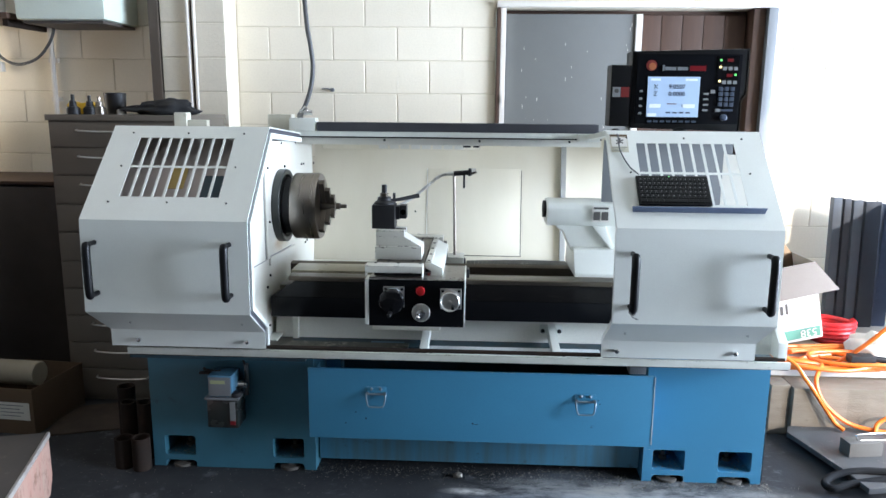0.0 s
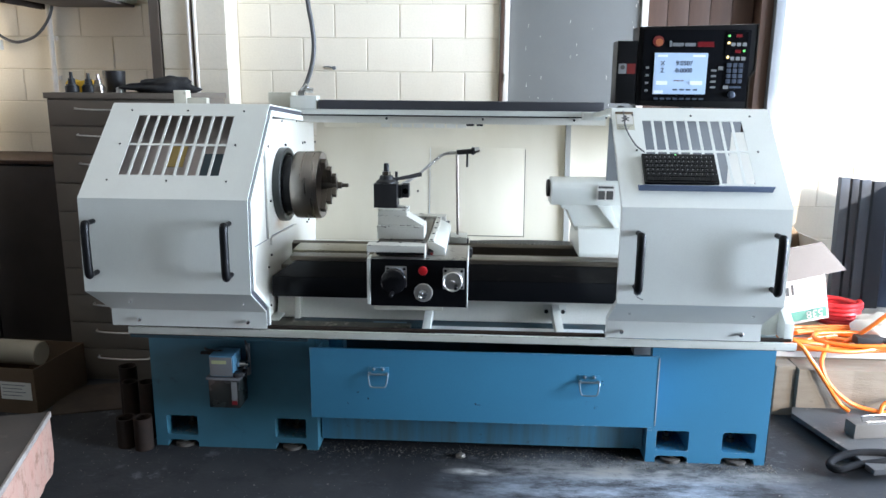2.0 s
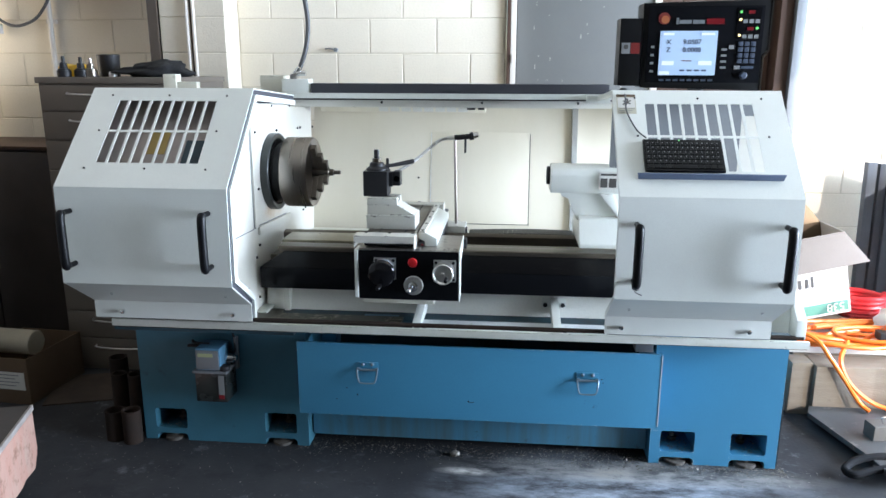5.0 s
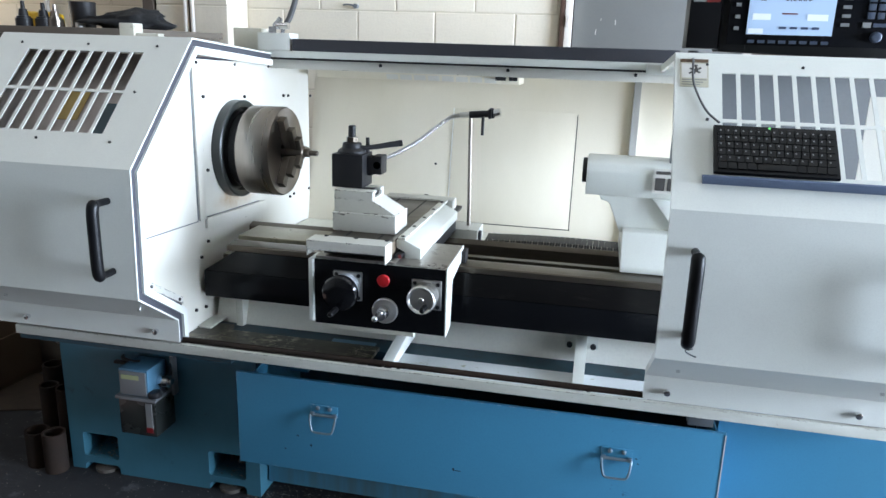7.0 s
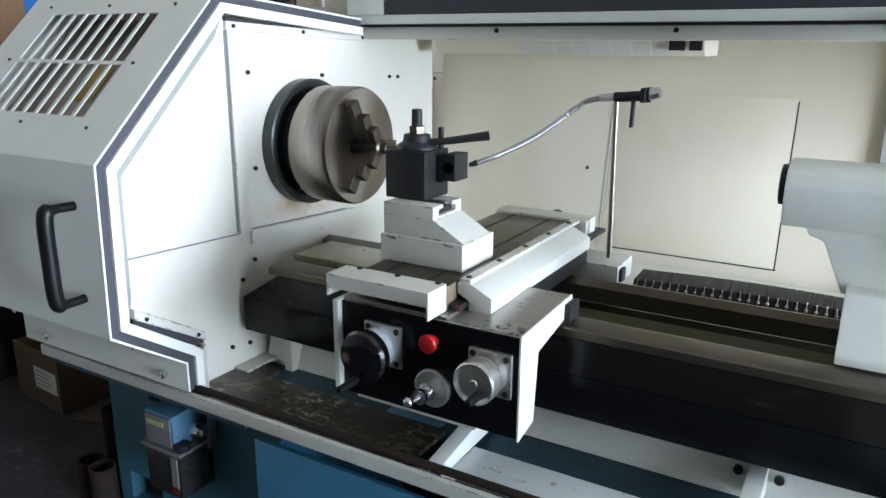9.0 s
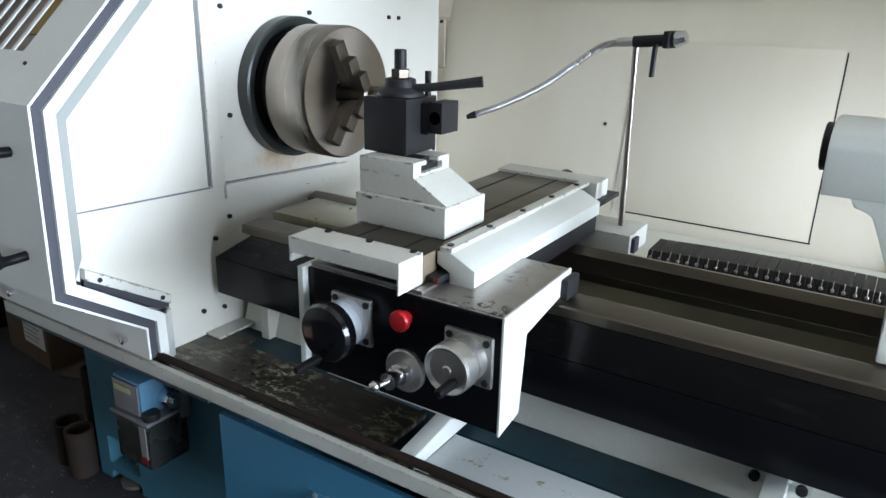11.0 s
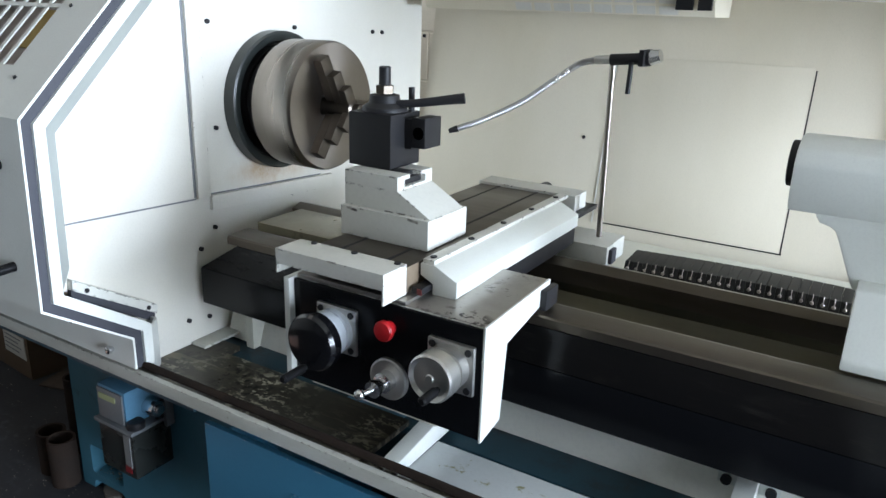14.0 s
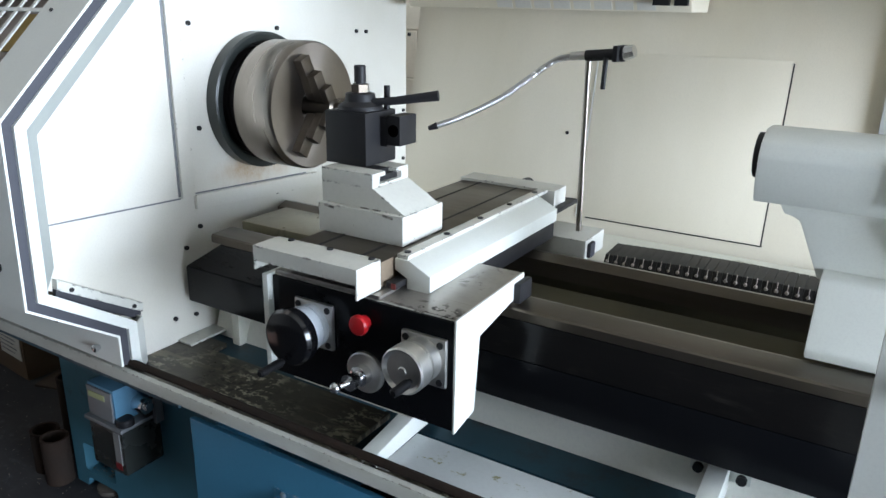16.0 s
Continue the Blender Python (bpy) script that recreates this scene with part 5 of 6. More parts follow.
part("nozzle", bm, BLACK_MATT, stand, "dark nozzle")

# ---- tailstock ----
tail = thing("tailstock", (0.7, 3.4, 0.886), "white tailstock casting on the bed ways", "tailstock")
bm = B()
prism(bm, [(3.345, 1.098), (3.332, 1.13), (3.330, 1.175), (3.343, 1.197), (3.375, 1.212), (3.43, 1.212), (3.48, 1.20), (3.50, 1.17), (3.50, 1.12), (3.48, 1.098)], "x", 0.402, 0.95)
part("quill_housing", bm, WHITE, tail, "white quill housing", 0.006)
bm = B()
prism(bm, [(0.442, 1.10), (0.452, 1.083), (0.470, 1.080), (0.478, 1.072), (0.515, 0.985), (0.95, 0.985), (0.95, 1.10)], "y", 3.345, 3.53)
prism(bm, [(0.60, 1.10), (0.68, 1.0), (0.70, 1.0), (0.66, 1.10)], "y", 3.325, 3.36)
part("neck", bm, WHITE, tail, "white cast neck with a rib", 0.008)
bm = B()
prism(bm, [(3.250, 0.888), (3.250, 0.905), (3.312, 0.998), (3.34, 1.005), (3.56, 1.005), (3.61, 0.93), (3.61, 0.888)], "x", 0.522, 0.95)
part("tailstock_foot", bm, WHITE, tail, "white cast foot", 0.005)
bm = B()
turned(bm, [(0.402, 0.038), (0.3895, 0.038), (0.388, 0.035), (0.392, 0.018), (0.401, 0.012)], (0, AXIS_Y - 0.04, 1.163), "x", 32)
part("quill", bm, BLACK_MATT, tail, "dark quill nose")
part("warning_sticker", boxes((0.595, 0.672, 3.3215, 3.3245, 1.12, 1.192)), PAPER, tail, "white sticker with dark pictures")
part("sticker_picture", boxes((0.602, 0.63, 3.3195, 3.3213, 1.128, 1.165), (0.637, 0.666, 3.3195, 3.3213, 1.128, 1.165), (0.602, 0.666, 3.3195, 3.3213, 1.176, 1.185)), DARK_INK, tail)

# ---- control pendant ----
pend = thing("control_pendant", (0.93, 3.32, 1.5), "black lathe control pendant with lit screen and keypad", "control panel")
bm = B()
prism(bm, [(0.725, 1.528), (0.722, 1.840), (1.190, 1.852), (1.190, 1.67), (1.172, 1.645), (1.172, 1.518)], "y", 3.27, 3.40)
part("housing", bm, PLASTIC, pend, "black housing with bevelled corner", 0.006)
# the sun on the housing's right edge, added as a chrome strip
bm = B()
prism(bm, [(1.1905, 1.852), (1.196, 1.852), (1.196, 1.667), (1.178, 1.642), (1.178, 1.52), (1.1725, 1.52), (1.1725, 1.645), (1.1905, 1.670)], "y", 3.268, 3.28)
part("sunlit_edge_strip", bm, CHROME, pend, "bright strip in place of the housing's sunlit edge")
part("side_box", boxes((0.640, 0.7215, 3.27, 3.38, 1.535, 1.785)), PLASTIC, pend, "black side box", 0.004)
part("front_glass", boxes((0.742, 1.165, 3.263, 3.2695, 1.548, 1.828)), BLACK, pend, "glossy black front sheet", 0.001)
scr = part("screen", boxes((0.789, 1.000, 3.2585, 3.2625, 1.575, 1.738)), SCREEN, pend, "lit pale blue screen")
F = 3.2580
for i, (txt, x, z, s) in enumerate((("X", 0.822, 1.697, 0.025), ("Z", 0.822, 1.668, 0.025), ("9.0507", 0.908, 1.697, 0.025), ("0.0000", 0.908, 1.668, 0.025))):
    lettering("digits", txt, s, pose(x, F - 0.0005, z, 90, 0, 0), SCREEN_INK, scr)
for xa, xb, za, zb in ((0.80, 0.84, 1.722, 1.731), (0.94, 0.99, 1.722, 1.731), (0.80, 0.845, 1.612, 1.628), (0.935, 0.985, 1.612, 1.628), (0.792, 0.83, 1.577, 1.590)):
    part("screen_box", boxes((xa, xb, F - 0.0012, F, za, zb)), SCREEN_PALE, scr, "pale box on the screen")
part("screen_box", boxes((0.872, 0.91, F - 0.0012, F, 1.627, 1.630)), GLOW_RED, scr, "thin red bar")
for i in range(4):
    part("screen_box", boxes((0.868 + i * 0.027, 0.886 + i * 0.027, F - 0.0012, F, 1.590, 1.596)), SCREEN_INK, scr)
bm = B()
rod(bm, (0.800, 3.2628, 1.783), (0.800, 3.2600, 1.783), 0.0215, n=32)
part("logo_disc", bm, STOP_RED, pend, "flat red disc")
bm = B()
rod(bm, (0.8035, 3.2598, 1.779), (0.8035, 3.2588, 1.779), 0.0145, n=28)
part("logo_disc", bm, material("orange_print", (0.33, 0.10, 0.03), 0.5, scale=20, bump=0), pend, "smaller orange disc")
bm = boxes((0.845, 0.853, F, 3.2628, 1.762, 1.785), (0.856, 0.90, F, 3.2628, 1.764, 1.777), (0.906, 0.948, F, 3.2628, 1.764, 1.777))
part("brand_bars", bm, FRAME_GREY, pend, "pale plain brand bars")
part("brand_bars", boxes((0.955, 1.02, F, 3.2628, 1.762, 1.782)), GLOW_RED, pend, "red brand bar")
for i in range(4):
    part("soft_key", boxes((0.757, 0.769, F, 3.2628, 1.585 + i * 0.03, 1.594 + i * 0.03)), KEY_PALE, pend)
for i in range(8):
    part("soft_key", boxes((0.795 + i * 0.026, 0.812 + i * 0.026, F, 3.2628, 1.553, 1.561)), KEYCAP, pend)
for i in range(4):
    part("soft_key", boxes((1.018, 1.038, F, 3.2628, 1.60 + i * 0.022, 1.608 + i * 0.022)), KEY_PALE, pend)
part("soft_key", boxes((1.045, 1.063, F, 3.2628, 1.672, 1.686)), KEY_PALE, pend)
for r in range(4):
    for c in range(3):
        part("number_key", boxes((1.078 + c * 0.023, 1.095 + c * 0.023, F - 0.001, 3.2628, 1.620 + r * 0.021, 1.636 + r * 0.021)), KEYCAP, pend, bevel=0.001)
part("number_key", boxes((1.07, 1.09, F, 3.2628, 1.598, 1.611)), KEY_PALE, pend)
part("number_key", boxes((1.095, 1.14, F, 3.2628, 1.600, 1.609)), KEYCAP, pend)
bm = B()
turned(bm, [(3.263, 0.014), (3.25, 0.013), (3.247, 0.010)], (1.105, 0, 1.575), "y", 20)
part("override_knob", bm, KEYCAP, pend, "small round knob", 0.001)
part("jog_field", boxes((1.066, 1.152, 3.2605, 3.2628, 1.708, 1.822)), GLOSSY, pend, "dark switch field")
for z, m in ((1.805, GLOW_RED), (1.745, GLOW_RED)):
    part("mode_lamp", boxes((1.105, 1.128, F, 3.2603, z - 0.006, z + 0.006)), m, pend)
for x, z, m in ((1.078, 1.805, LED_GREEN), (1.078, 1.778, LED_AMBER), (1.14, 1.747, LED_GREEN), (1.078, 1.722, LED_AMBER)):
    bm = B()
    rod(bm, (x, 3.2603, z), (x, 3.257, z), 0.005, n=12)
    part("mode_lamp", bm, m, pend, "small lit indicator")
for z in (1.772, 1.717):
    for c in range(3):
        part("mode_key", boxes((1.088 + c * 0.022, 1.104 + c * 0.022, F, 3.2603, z - 0.007, z + 0.007)), KEY_PALE, pend)
part("side_label", boxes((0.648, 0.680, 3.2675, 3.2695, 1.655, 1.695)), KEY_PALE, pend, "white label")
part("side_label", boxes((0.682, 0.716, 3.2675, 3.2695, 1.655, 1.695)), STOP_RED, pend, "red label")
bm = B()
rod(bm, (0.664, 3.2673, 1.68), (0.664, 3.266, 1.68), 0.009, n=14)
part("side_label", bm, DARK_INK, pend)
bm = B()
turned(bm, [(1.499, 0.05), (1.512, 0.05), (1.514, 0.03), (1.522, 0.03)], (0.95, 3.33, 0), "z", 20)
part("swivel", bm, BLACK_MATT, pend, "swivel under the pendant")
bm = B()
turned(bm, [(1.507, 0.022), (1.518, 0.024), (1.522, 0.015), (1.528, 0.012)], (0.655, 3.20, 0), "z", 18)
part("cable_gland", bm, BLACK_MATT, pend)

# ---- keyboard on its strip ----
def on_slope(u, v, w=0.0):
    return SLOPE @ Vector((u, v, w))


bm = B()
box(bm, 0.668, 1.145, 0.078, 0.098, 0.0005, 0.004, SLOPE)
box(bm, 0.668, 1.145, 0.074, 0.078, 0.0005, 0.030, SLOPE)
part("keyboard_ledge", bm, BLUE_ALU, tail_cover, "blue-grey metal ledge", 0.0008)
kb = thing("keyboard", on_slope(0.83, 0.09, 0.01), "small black keyboard with grey letters on a metal ledge", "keyboard")
KV0, KV1, KU0, KU1 = 0.0995, 0.236, 0.692, 0.958
bm = B()
box(bm, KU0, KU1, KV0, KV1, 0.005, 0.016, SLOPE)
part("case", bm, PLASTIC, kb, "black keyboard case", 0.003)
for r in range(6):
    n = (12, 13, 14, 14, 15, 15)[r]
    x = KU0 + 0.008
    w = (KU1 - KU0 - 0.016) / n
    for c in range(n):
        if r == 0 and 4 <= c <= 7:
            if c > 4:
                continue
            bm = B()
            box(bm, x + 4 * w + 0.001, x + 8 * w - 0.001, KV0 + 0.008, KV0 + 0.025, 0.0165, 0.0205, SLOPE)
            part("space_bar", bm, PLASTIC, kb, bevel=0.001)
            continue
        bm = B()
        v = KV0 + 0.008 + r * 0.0195
        box(bm, x + c * w + 0.001, x + (c + 1) * w - 0.001, v, v + 0.0175, 0.0165, 0.0205, SLOPE)
        part("key", bm, PLASTIC, kb)
        if r:
            bm = B()
            box(bm, x + c * w + 0.005, x + c * w + 0.0085, v + 0.009, v + 0.0135, 0.0206, 0.0208, SLOPE)
            part("key_mark", bm, KEY_PALE, kb)
bm = B()
rod(bm, on_slope(0.815, KV1 - 0.005, 0.0162), on_slope(0.815, KV1 - 0.005, 0.0172), 0.003, n=10)
part("key_lamp", bm, LED_GREEN, kb, "tiny green light")
bm = B()
tube(bm, spline([(0.655, 3.19, 1.512), on_slope(0.645, 0.44, 0.012), on_slope(0.648, 0.37, 0.006), on_slope(0.675, 0.29, 0.006), on_slope(0.705, 0.245, 0.012)], 8), 0.0028, 8)
part("keyboard_cable", bm, CABLE, kb, "thin grey cable")
# wire tie on the handle
bm = B()
tube(bm, spline([(0.665, 2.742, 0.893), (0.672, 2.735, 0.880), (0.664, 2.730, 0.868), (0.676, 2.735, 0.858), (0.690, 2.738, 0.852)], 5), 0.0022, 7)
tube(bm, spline([(0.664, 2.744, 0.889), (0.655, 2.737, 0.878), (0.668, 2.733, 0.870), (0.680, 2.735, 0.873)], 5), 0.0022, 7)
part("wire_tie", bm, CHROME, tail_cover, "thin twisted wire tied to the handle")
# warning sign on the cover
bm = B()
box(bm, 0.615, 0.683, 0.365, 0.457, 0.0004, 0.0014, SLOPE)
sign = part("warning_sign", bm, material("yellowed_sticker", (0.50, 0.47, 0.36), 0.6, scale=20, bump=0), tail_cover, "yellowed white warning sticker")
bm = B()
box(bm, 0.615, 0.683, 0.446, 0.457, 0.0016, 0.0022, SLOPE)
part("sign_band", bm, CARD, sign, "brown band")
bm = B()
box(bm, 0.6185, 0.6795, 0.394, 0.441, 0.0016, 0.0018, SLOPE)
part("sign_field", bm, PAPER, sign, "pale picture field")
bm = B()
for k, (w, a) in enumerate(((0.036, 35), (0.030, -30), (0.024, 75))):
    box(bm, -w / 2, w / 2, -0.0028, 0.0028, 0.0019 + 0.0003 * k, 0.0021 + 0.0003 * k, SLOPE @ pose(0.651, 0.418, 0, 0, 0, a))
rod(bm, on_slope(0.653, 0.434, 0.0019), on_slope(0.653, 0.434, 0.0024), 0.0045, n=12)
part("sign_picture", bm, DARK_INK, sign, "dark crossing shapes")
for k in range(3):
    bm = B()
    box(bm, 0.620, 0.678 - 0.008 * k, 0.387 - k * 0.008, 0.3895 - k * 0.008, 0.0016, 0.0018, SLOPE)
    part("sign_print", bm, FRAME_GREY, sign)

# cover on the tray's right end
bm = B()
prism(bm, [(2.97, 0.628), (2.97, 0.70), (3.03, 0.745), (3.12, 0.745), (3.12, 0.628)], "x", 1.30, 1.335)
prism(bm, [(1.215, 0.628), (1.215, 0.672), (1.222, 0.70), (1.24, 0.728), (1.262, 0.742), (1.299, 0.744), (1.299, 0.628)], "y", 3.04, 3.05)
part("tray_end_guard", bm, WHITE, lathe, "white guard at the tray end", 0.002)

# ---- wall things ----
unit = thing("wall_appliance", (-2.3, 4.57, 2.07), "pale green-white sheet-metal appliance hung on the block wall", "wall unit")
part("casing", boxes((-2.56, -2.035, 4.36, 4.795, 2.075, 2.62)), APPLIANCE, unit, "pale green-white casing", 0.03)
part("underside", boxes((-2.53, -2.06, 4.39, 4.79, 2.058, 2.074)), DARK_LID, unit, "dark underside", 0.003)
shelf = thing("wall_shelf", (-2.95, 4.6, 2.05), "dark wooden wall shelf crowded with small bottles", "shelf")
part("board", boxes((-3.28, -2.60, 4.35, 4.795, 2.085, 2.115)), WOOD_DARK, shelf, "dark wooden board", 0.003)
part("bracket", boxes((-2.66, -2.63, 4.40, 4.795, 2.045, 2.084)), RUST, shelf)
for i, (x, r, h, m) in enumerate(((-3.10, 0.035, 0.14, RED), (-3.0, 0.03, 0.12, PAPER), (-2.9, 0.04, 0.16, BLACK_MATT), (-2.8, 0.035, 0.13, PLYWOOD), (-2.7, 0.03, 0.15, PAPER))):
    bm = B()
    turned(bm, [(2.1155, r), (2.1155 + h, r), (2.1155 + h + 0.02, r * 0.45), (2.1155 + h + 0.045, r * 0.45)], (x, 4.45, 0), "z", 16)
    solo("bottle", bm, m, "small workshop bottle standing on the wall shelf", "bottle", "bottles on the shelf")
bm = B()
tube(bm, spline([(-2.93, 4.74, 2.12), (-2.945, 4.73, 2.02), (-2.922, 4.73, 1.91), (-2.86, 4.73, 1.86), (-2.79, 4.73, 1.845), (-2.71, 4.73, 1.865), (-2.65, 4.73, 1.90), (-2.59, 4.73, 1.97), (-2.562, 4.74, 2.04), (-2.555, 4.745, 2.12)], 8), 0.009, 8)
solo("hanging_cable", bm, CABLE, "dark cable hanging in a loop on the wall", "cable")
bm = B()
tube(bm, spline([(-2.955, 4.74, 2.10), (-2.93, 4.74, 1.98), (-2.92, 4.74, 1.90), (-2.93, 4.74, 1.86)], 6), 0.006, 8)
box(bm, -2.955, -2.905, 4.72, 4.76, 1.80, 1.86)
solo("hanging_plug", bm, PAPER, "white plug hanging on a cord", "plug")
bm = B()
tube(bm, spline([(-0.90, 4.30, TOP_Z), (-0.83, 4.05, 2.5), (-0.78, 3.92, 2.05), (-0.756, 3.90, 1.90), (-0.747, 3.90, 1.80), (-0.757, 3.89, 1.70), (-0.785, 3.88, 1.61), (-0.812, 3.86, 1.555), (-0.82, 3.84, 1.47)], 10), 0.0115, 10)
solo("drop_cable", bm, CABLE, "dark grey cable dropping from above to the lathe", "cable")
bm = B()
rod(bm, (-0.825, WALL_Y, 1.705), (-0.825, WALL_Y - 0.03, 1.705), 0.012, n=10)
tube(bm, spline([(-0.825, WALL_Y - 0.02, 1.705), (-0.86, WALL_Y - 0.03, 1.712), (-0.89, WALL_Y - 0.02, 1.710)], 5), 0.004, 8)
solo("wall_hook", bm, FRAME_GREY, "small rusty hook in the block wall", "hook")

# ---- drawer cabinet behind the headstock ----
cab = thing("drawer_cabinet", (-1.78, 4.2, 0), "beige steel drawer cabinet with many shallow drawers", "cabinet")
CX0, CX1, CY = -2.125, -1.43, 3.85
part("carcass", boxes((CX0, CX1, CY + 0.012, 4.52, 0.0, 1.522)), CABINET, cab, "beige steel carcass", 0.003)
part("top", boxes((CX0 - 0.006, CX1 + 0.006, CY - 0.008, 4.53, 1.5225, 1.552)), CABINET, cab, "beige steel top", 0.003)
dz = [0.03, 0.185, 0.335, 0.485, 0.635, 0.785, 0.94, 1.09, 1.24, 1.385, 1.518]
for a, b in zip(dz, dz[1:]):
    d = part("drawer", boxes((CX0 + 0.012, CX1 - 0.012, CY, CY + 0.011, a + 0.004, b - 0.004)), CABINET, cab, "shallow drawer front", 0.002)
    hz = b - 0.05
    bm = B()
    tube(bm, spline([(-1.97, CY, hz + 0.008), (-1.955, CY - 0.022, hz + 0.004), (-1.83, CY - 0.03, hz), (-1.70, CY - 0.022, hz + 0.002), (-1.685, CY, hz + 0.006)], 6), 0.0045, 8)
    part("drawer_handle", bm, STEEL, d, "thin curved metal handle")


def tool_holder(x, y, h, m):
    bm = B()
    turned(bm, [(1.5525, 0.034), (1.585, 0.034), (1.586, 0.028), (1.592, 0.028), (1.594, 0.020), (1.60 + h * 0.4, 0.016), (1.602 + h * 0.4, 0.009), (1.60 + h, 0.008)], (x, y, 0), "z", 20)
    return solo("tool_holder", bm, m, "dark steel tapered tool holder on the drawer cabinet", "tool holder", "tool holders on the cabinet")


tool_holder(-2.018, 3.92, 0.055, BLACK_MATT)
tool_holder(-1.945, 3.95, 0.05, BLACK_MATT)
tool_holder(-1.905, 3.97, 0.045, CHUCK)
bm = B()
prism(bm, [(-2.09, 1.5525), (-2.09, 1.60), (-2.075, 1.618), (-2.03, 1.606), (-1.985, 1.616), (-1.945, 1.606), (-1.945, 1.5525)], "y", 3.985, 4.08)
solo("yellow_case", bm, material("bright_yellow_plastic", (0.85, 0.52, 0.03), 0.45, scale=9, bump=0.02), "yellow and black hand tool case on the drawer cabinet", "tool case", bevel=0.008)
bm = B()
turned(bm, [(1.5525, 0.052), (1.665, 0.058), (1.667, 0.054), (1.56, 0.047)], (-1.905, 4.15, 0), "z", 24)
solo("dark_cup", bm, BLACK_MATT, "dark metal cup on the drawer cabinet", "cup")
bm = B()
turned(bm, [(1.5525, 0.02), (1.575, 0.02), (1.58, 0.014)], (-1.80, 3.99, 0), "z", 16)
solo("steel_bush", bm, STEEL, "small bright steel bush on the drawer cabinet", "bush")
# crumpled dark bag
bm = B()
bmesh.ops.create_icosphere(bm, subdivisions=4, radius=1.0)
for v in bm.verts:
    c = v.co
    k = 1 + 0.35 * noise.noise(Vector((c.x * 2.1, c.y * 2.1, c.z * 2.1 + 3.0))) + 0.12 * noise.noise(c * 6.0)
    fall = 0.62 + 0.38 * max(-1, min(1, (c.x + 0.2)))
    v.co = Vector((-1.625 + c.x * 0.185 * k, 4.05 + c.y * 0.12 * k, max(1.5527, 1.585 + c.z * 0.062 * k * fall)))
solo("dark_bag", bm, DARK_STUFF, "crumpled black soft bag on the drawer cabinet", "bag")

# switch box on the headstock cover top
bm = B()
box(bm, -1.375, -1.315, 3.655, 3.715, 1.1305, 1.570)
box(bm, -1.315, -1.22, 3.665, 3.705, 1.47, 1.535)
solo("limit_switch", bm, CAST, "small cream switch block on the headstock cover", "switch", bevel=0.003)

# ---- dark corner on the left ----
cup = thing("dark_cupboard", (-2.8, 4.45, 0), "dark brown low steel cupboard against the wall", "cupboard")
part("carcass", boxes((-3.25, -2.30, 4.25, 4.78, 0.0, 1.145)), DARK_LID, cup, "black steel carcass", 0.004)
part("top", boxes((-3.27, -2.29, 4.23, 4.79, 1.1455, 1.165)), WOOD_DARK, cup, "dark top board", 0.003)
DARK_DOOR = material("dark_brown_enamel", (0.062, 0.050, 0.042), 0.55, second=(0.04, 0.032, 0.027), scale=3, amount=0.9, bump=0.08)
part("door", boxes((-3.24, -2.785, 4.235, 4.249, 0.02, 1.13)), DARK_DOOR, cup, "dark brown door", 0.002)
part("door", boxes((-2.775, -2.31, 4.235, 4.249, 0.02, 1.13)), DARK_DOOR, cup, "dark brown door", 0.002)
bm = B()
bmesh.ops.create_icosphere(bm, subdivisions=3, radius=1.0)
for v in bm.verts:
    c = v.co
    k = 1 + 0.4 * noise.noise(c * 2.3)
    v.co = Vector((-3.09 + c.x * 0.13 * k, 4.52 + c.y * 0.14 * k, max(1.166, 1.40 + c.z * 0.235 * k)))
solo("yellow_sack", bm, material("olive_yellow_cloth", (0.30, 0.27, 0.10), 0.9, scale=8, bump=0.3), "olive yellow stuffed sack on the dark cupboard", "sack")
# added box that only fills the dark area below the plywood
locker = thing("dark_stand_in", (-2.66, 3.47, 0), "low black box added for the dark area under the plywood", "locker")
part("body", boxes((-2.73, -2.582, 3.10, 3.84, 0.0, 1.02)), BLACK_MATT, locker, "black steel body", 0.003)
part("door", boxes((-2.5815, -2.570, 3.115, 3.825, 0.03, 1.0)), BLACK_MATT, locker, "black steel door", 0.002)
# plywood and blue sheet standing by the wall
bm = B()
prism(bm, [(3.10, 1.021), (3.10, 1.95), (3.70, 1.95), (3.80, 1.60), (3.84, 1.021)], "x", -2.63, -2.61)
solo("plywood_sheet", bm, PLYWOOD, "brown plywood offcut standing on edge", "plywood sheet", bevel=0.002)
bm = B()
prism(bm, [(3.10, 0.0), (3.10, 2.05), (4.02, 2.05), (4.02, 0.0)], "x", -2.76, -2.745)
solo("blue_sheet", bm, material("bright_blue_board", (0.02, 0.17, 0.52), 0.5, scale=4, bump=0.05), "bright blue board standing behind the plywood", "board", bevel=0.002)

# open carton with a label, paper roll in it
carton = thing("cardboard_box", (-2.2, 3.6, 0), "open brown cardboard box with white label on the floor", "box")
R = pose(-2.06, 3.40, 0, 0, 0, -5)


def rbox(bm, m, *d):
    return box(bm, *d, m)


W, D, H = 0.34, 0.40, 0.235
for nm, d in (("front_side", (-W, 0, 0, 0.006, 0, H)), ("back_side", (-W, 0, D - 0.006, D, 0, H)), ("left_side", (-W, -W + 0.006, 0.0062, D - 0.0062, 0, H)), ("right_side", (-0.006, 0, 0.0062, D - 0.0062, 0, H)), ("bottom", (-W + 0.0062, -0.0062, 0.0062, D - 0.0062, 0.001, 0.007))):
    bm = B()
    rbox(bm, R, *d)
    part(nm, bm, CARD, carton, bevel=0.001)
bm = B()
rbox(bm, R, -0.185, -0.02, -0.0025, -0.0005, 0.075, 0.165)
lab = part("label", bm, PAPER, carton, "white shipping label with grey print")
bm = B()
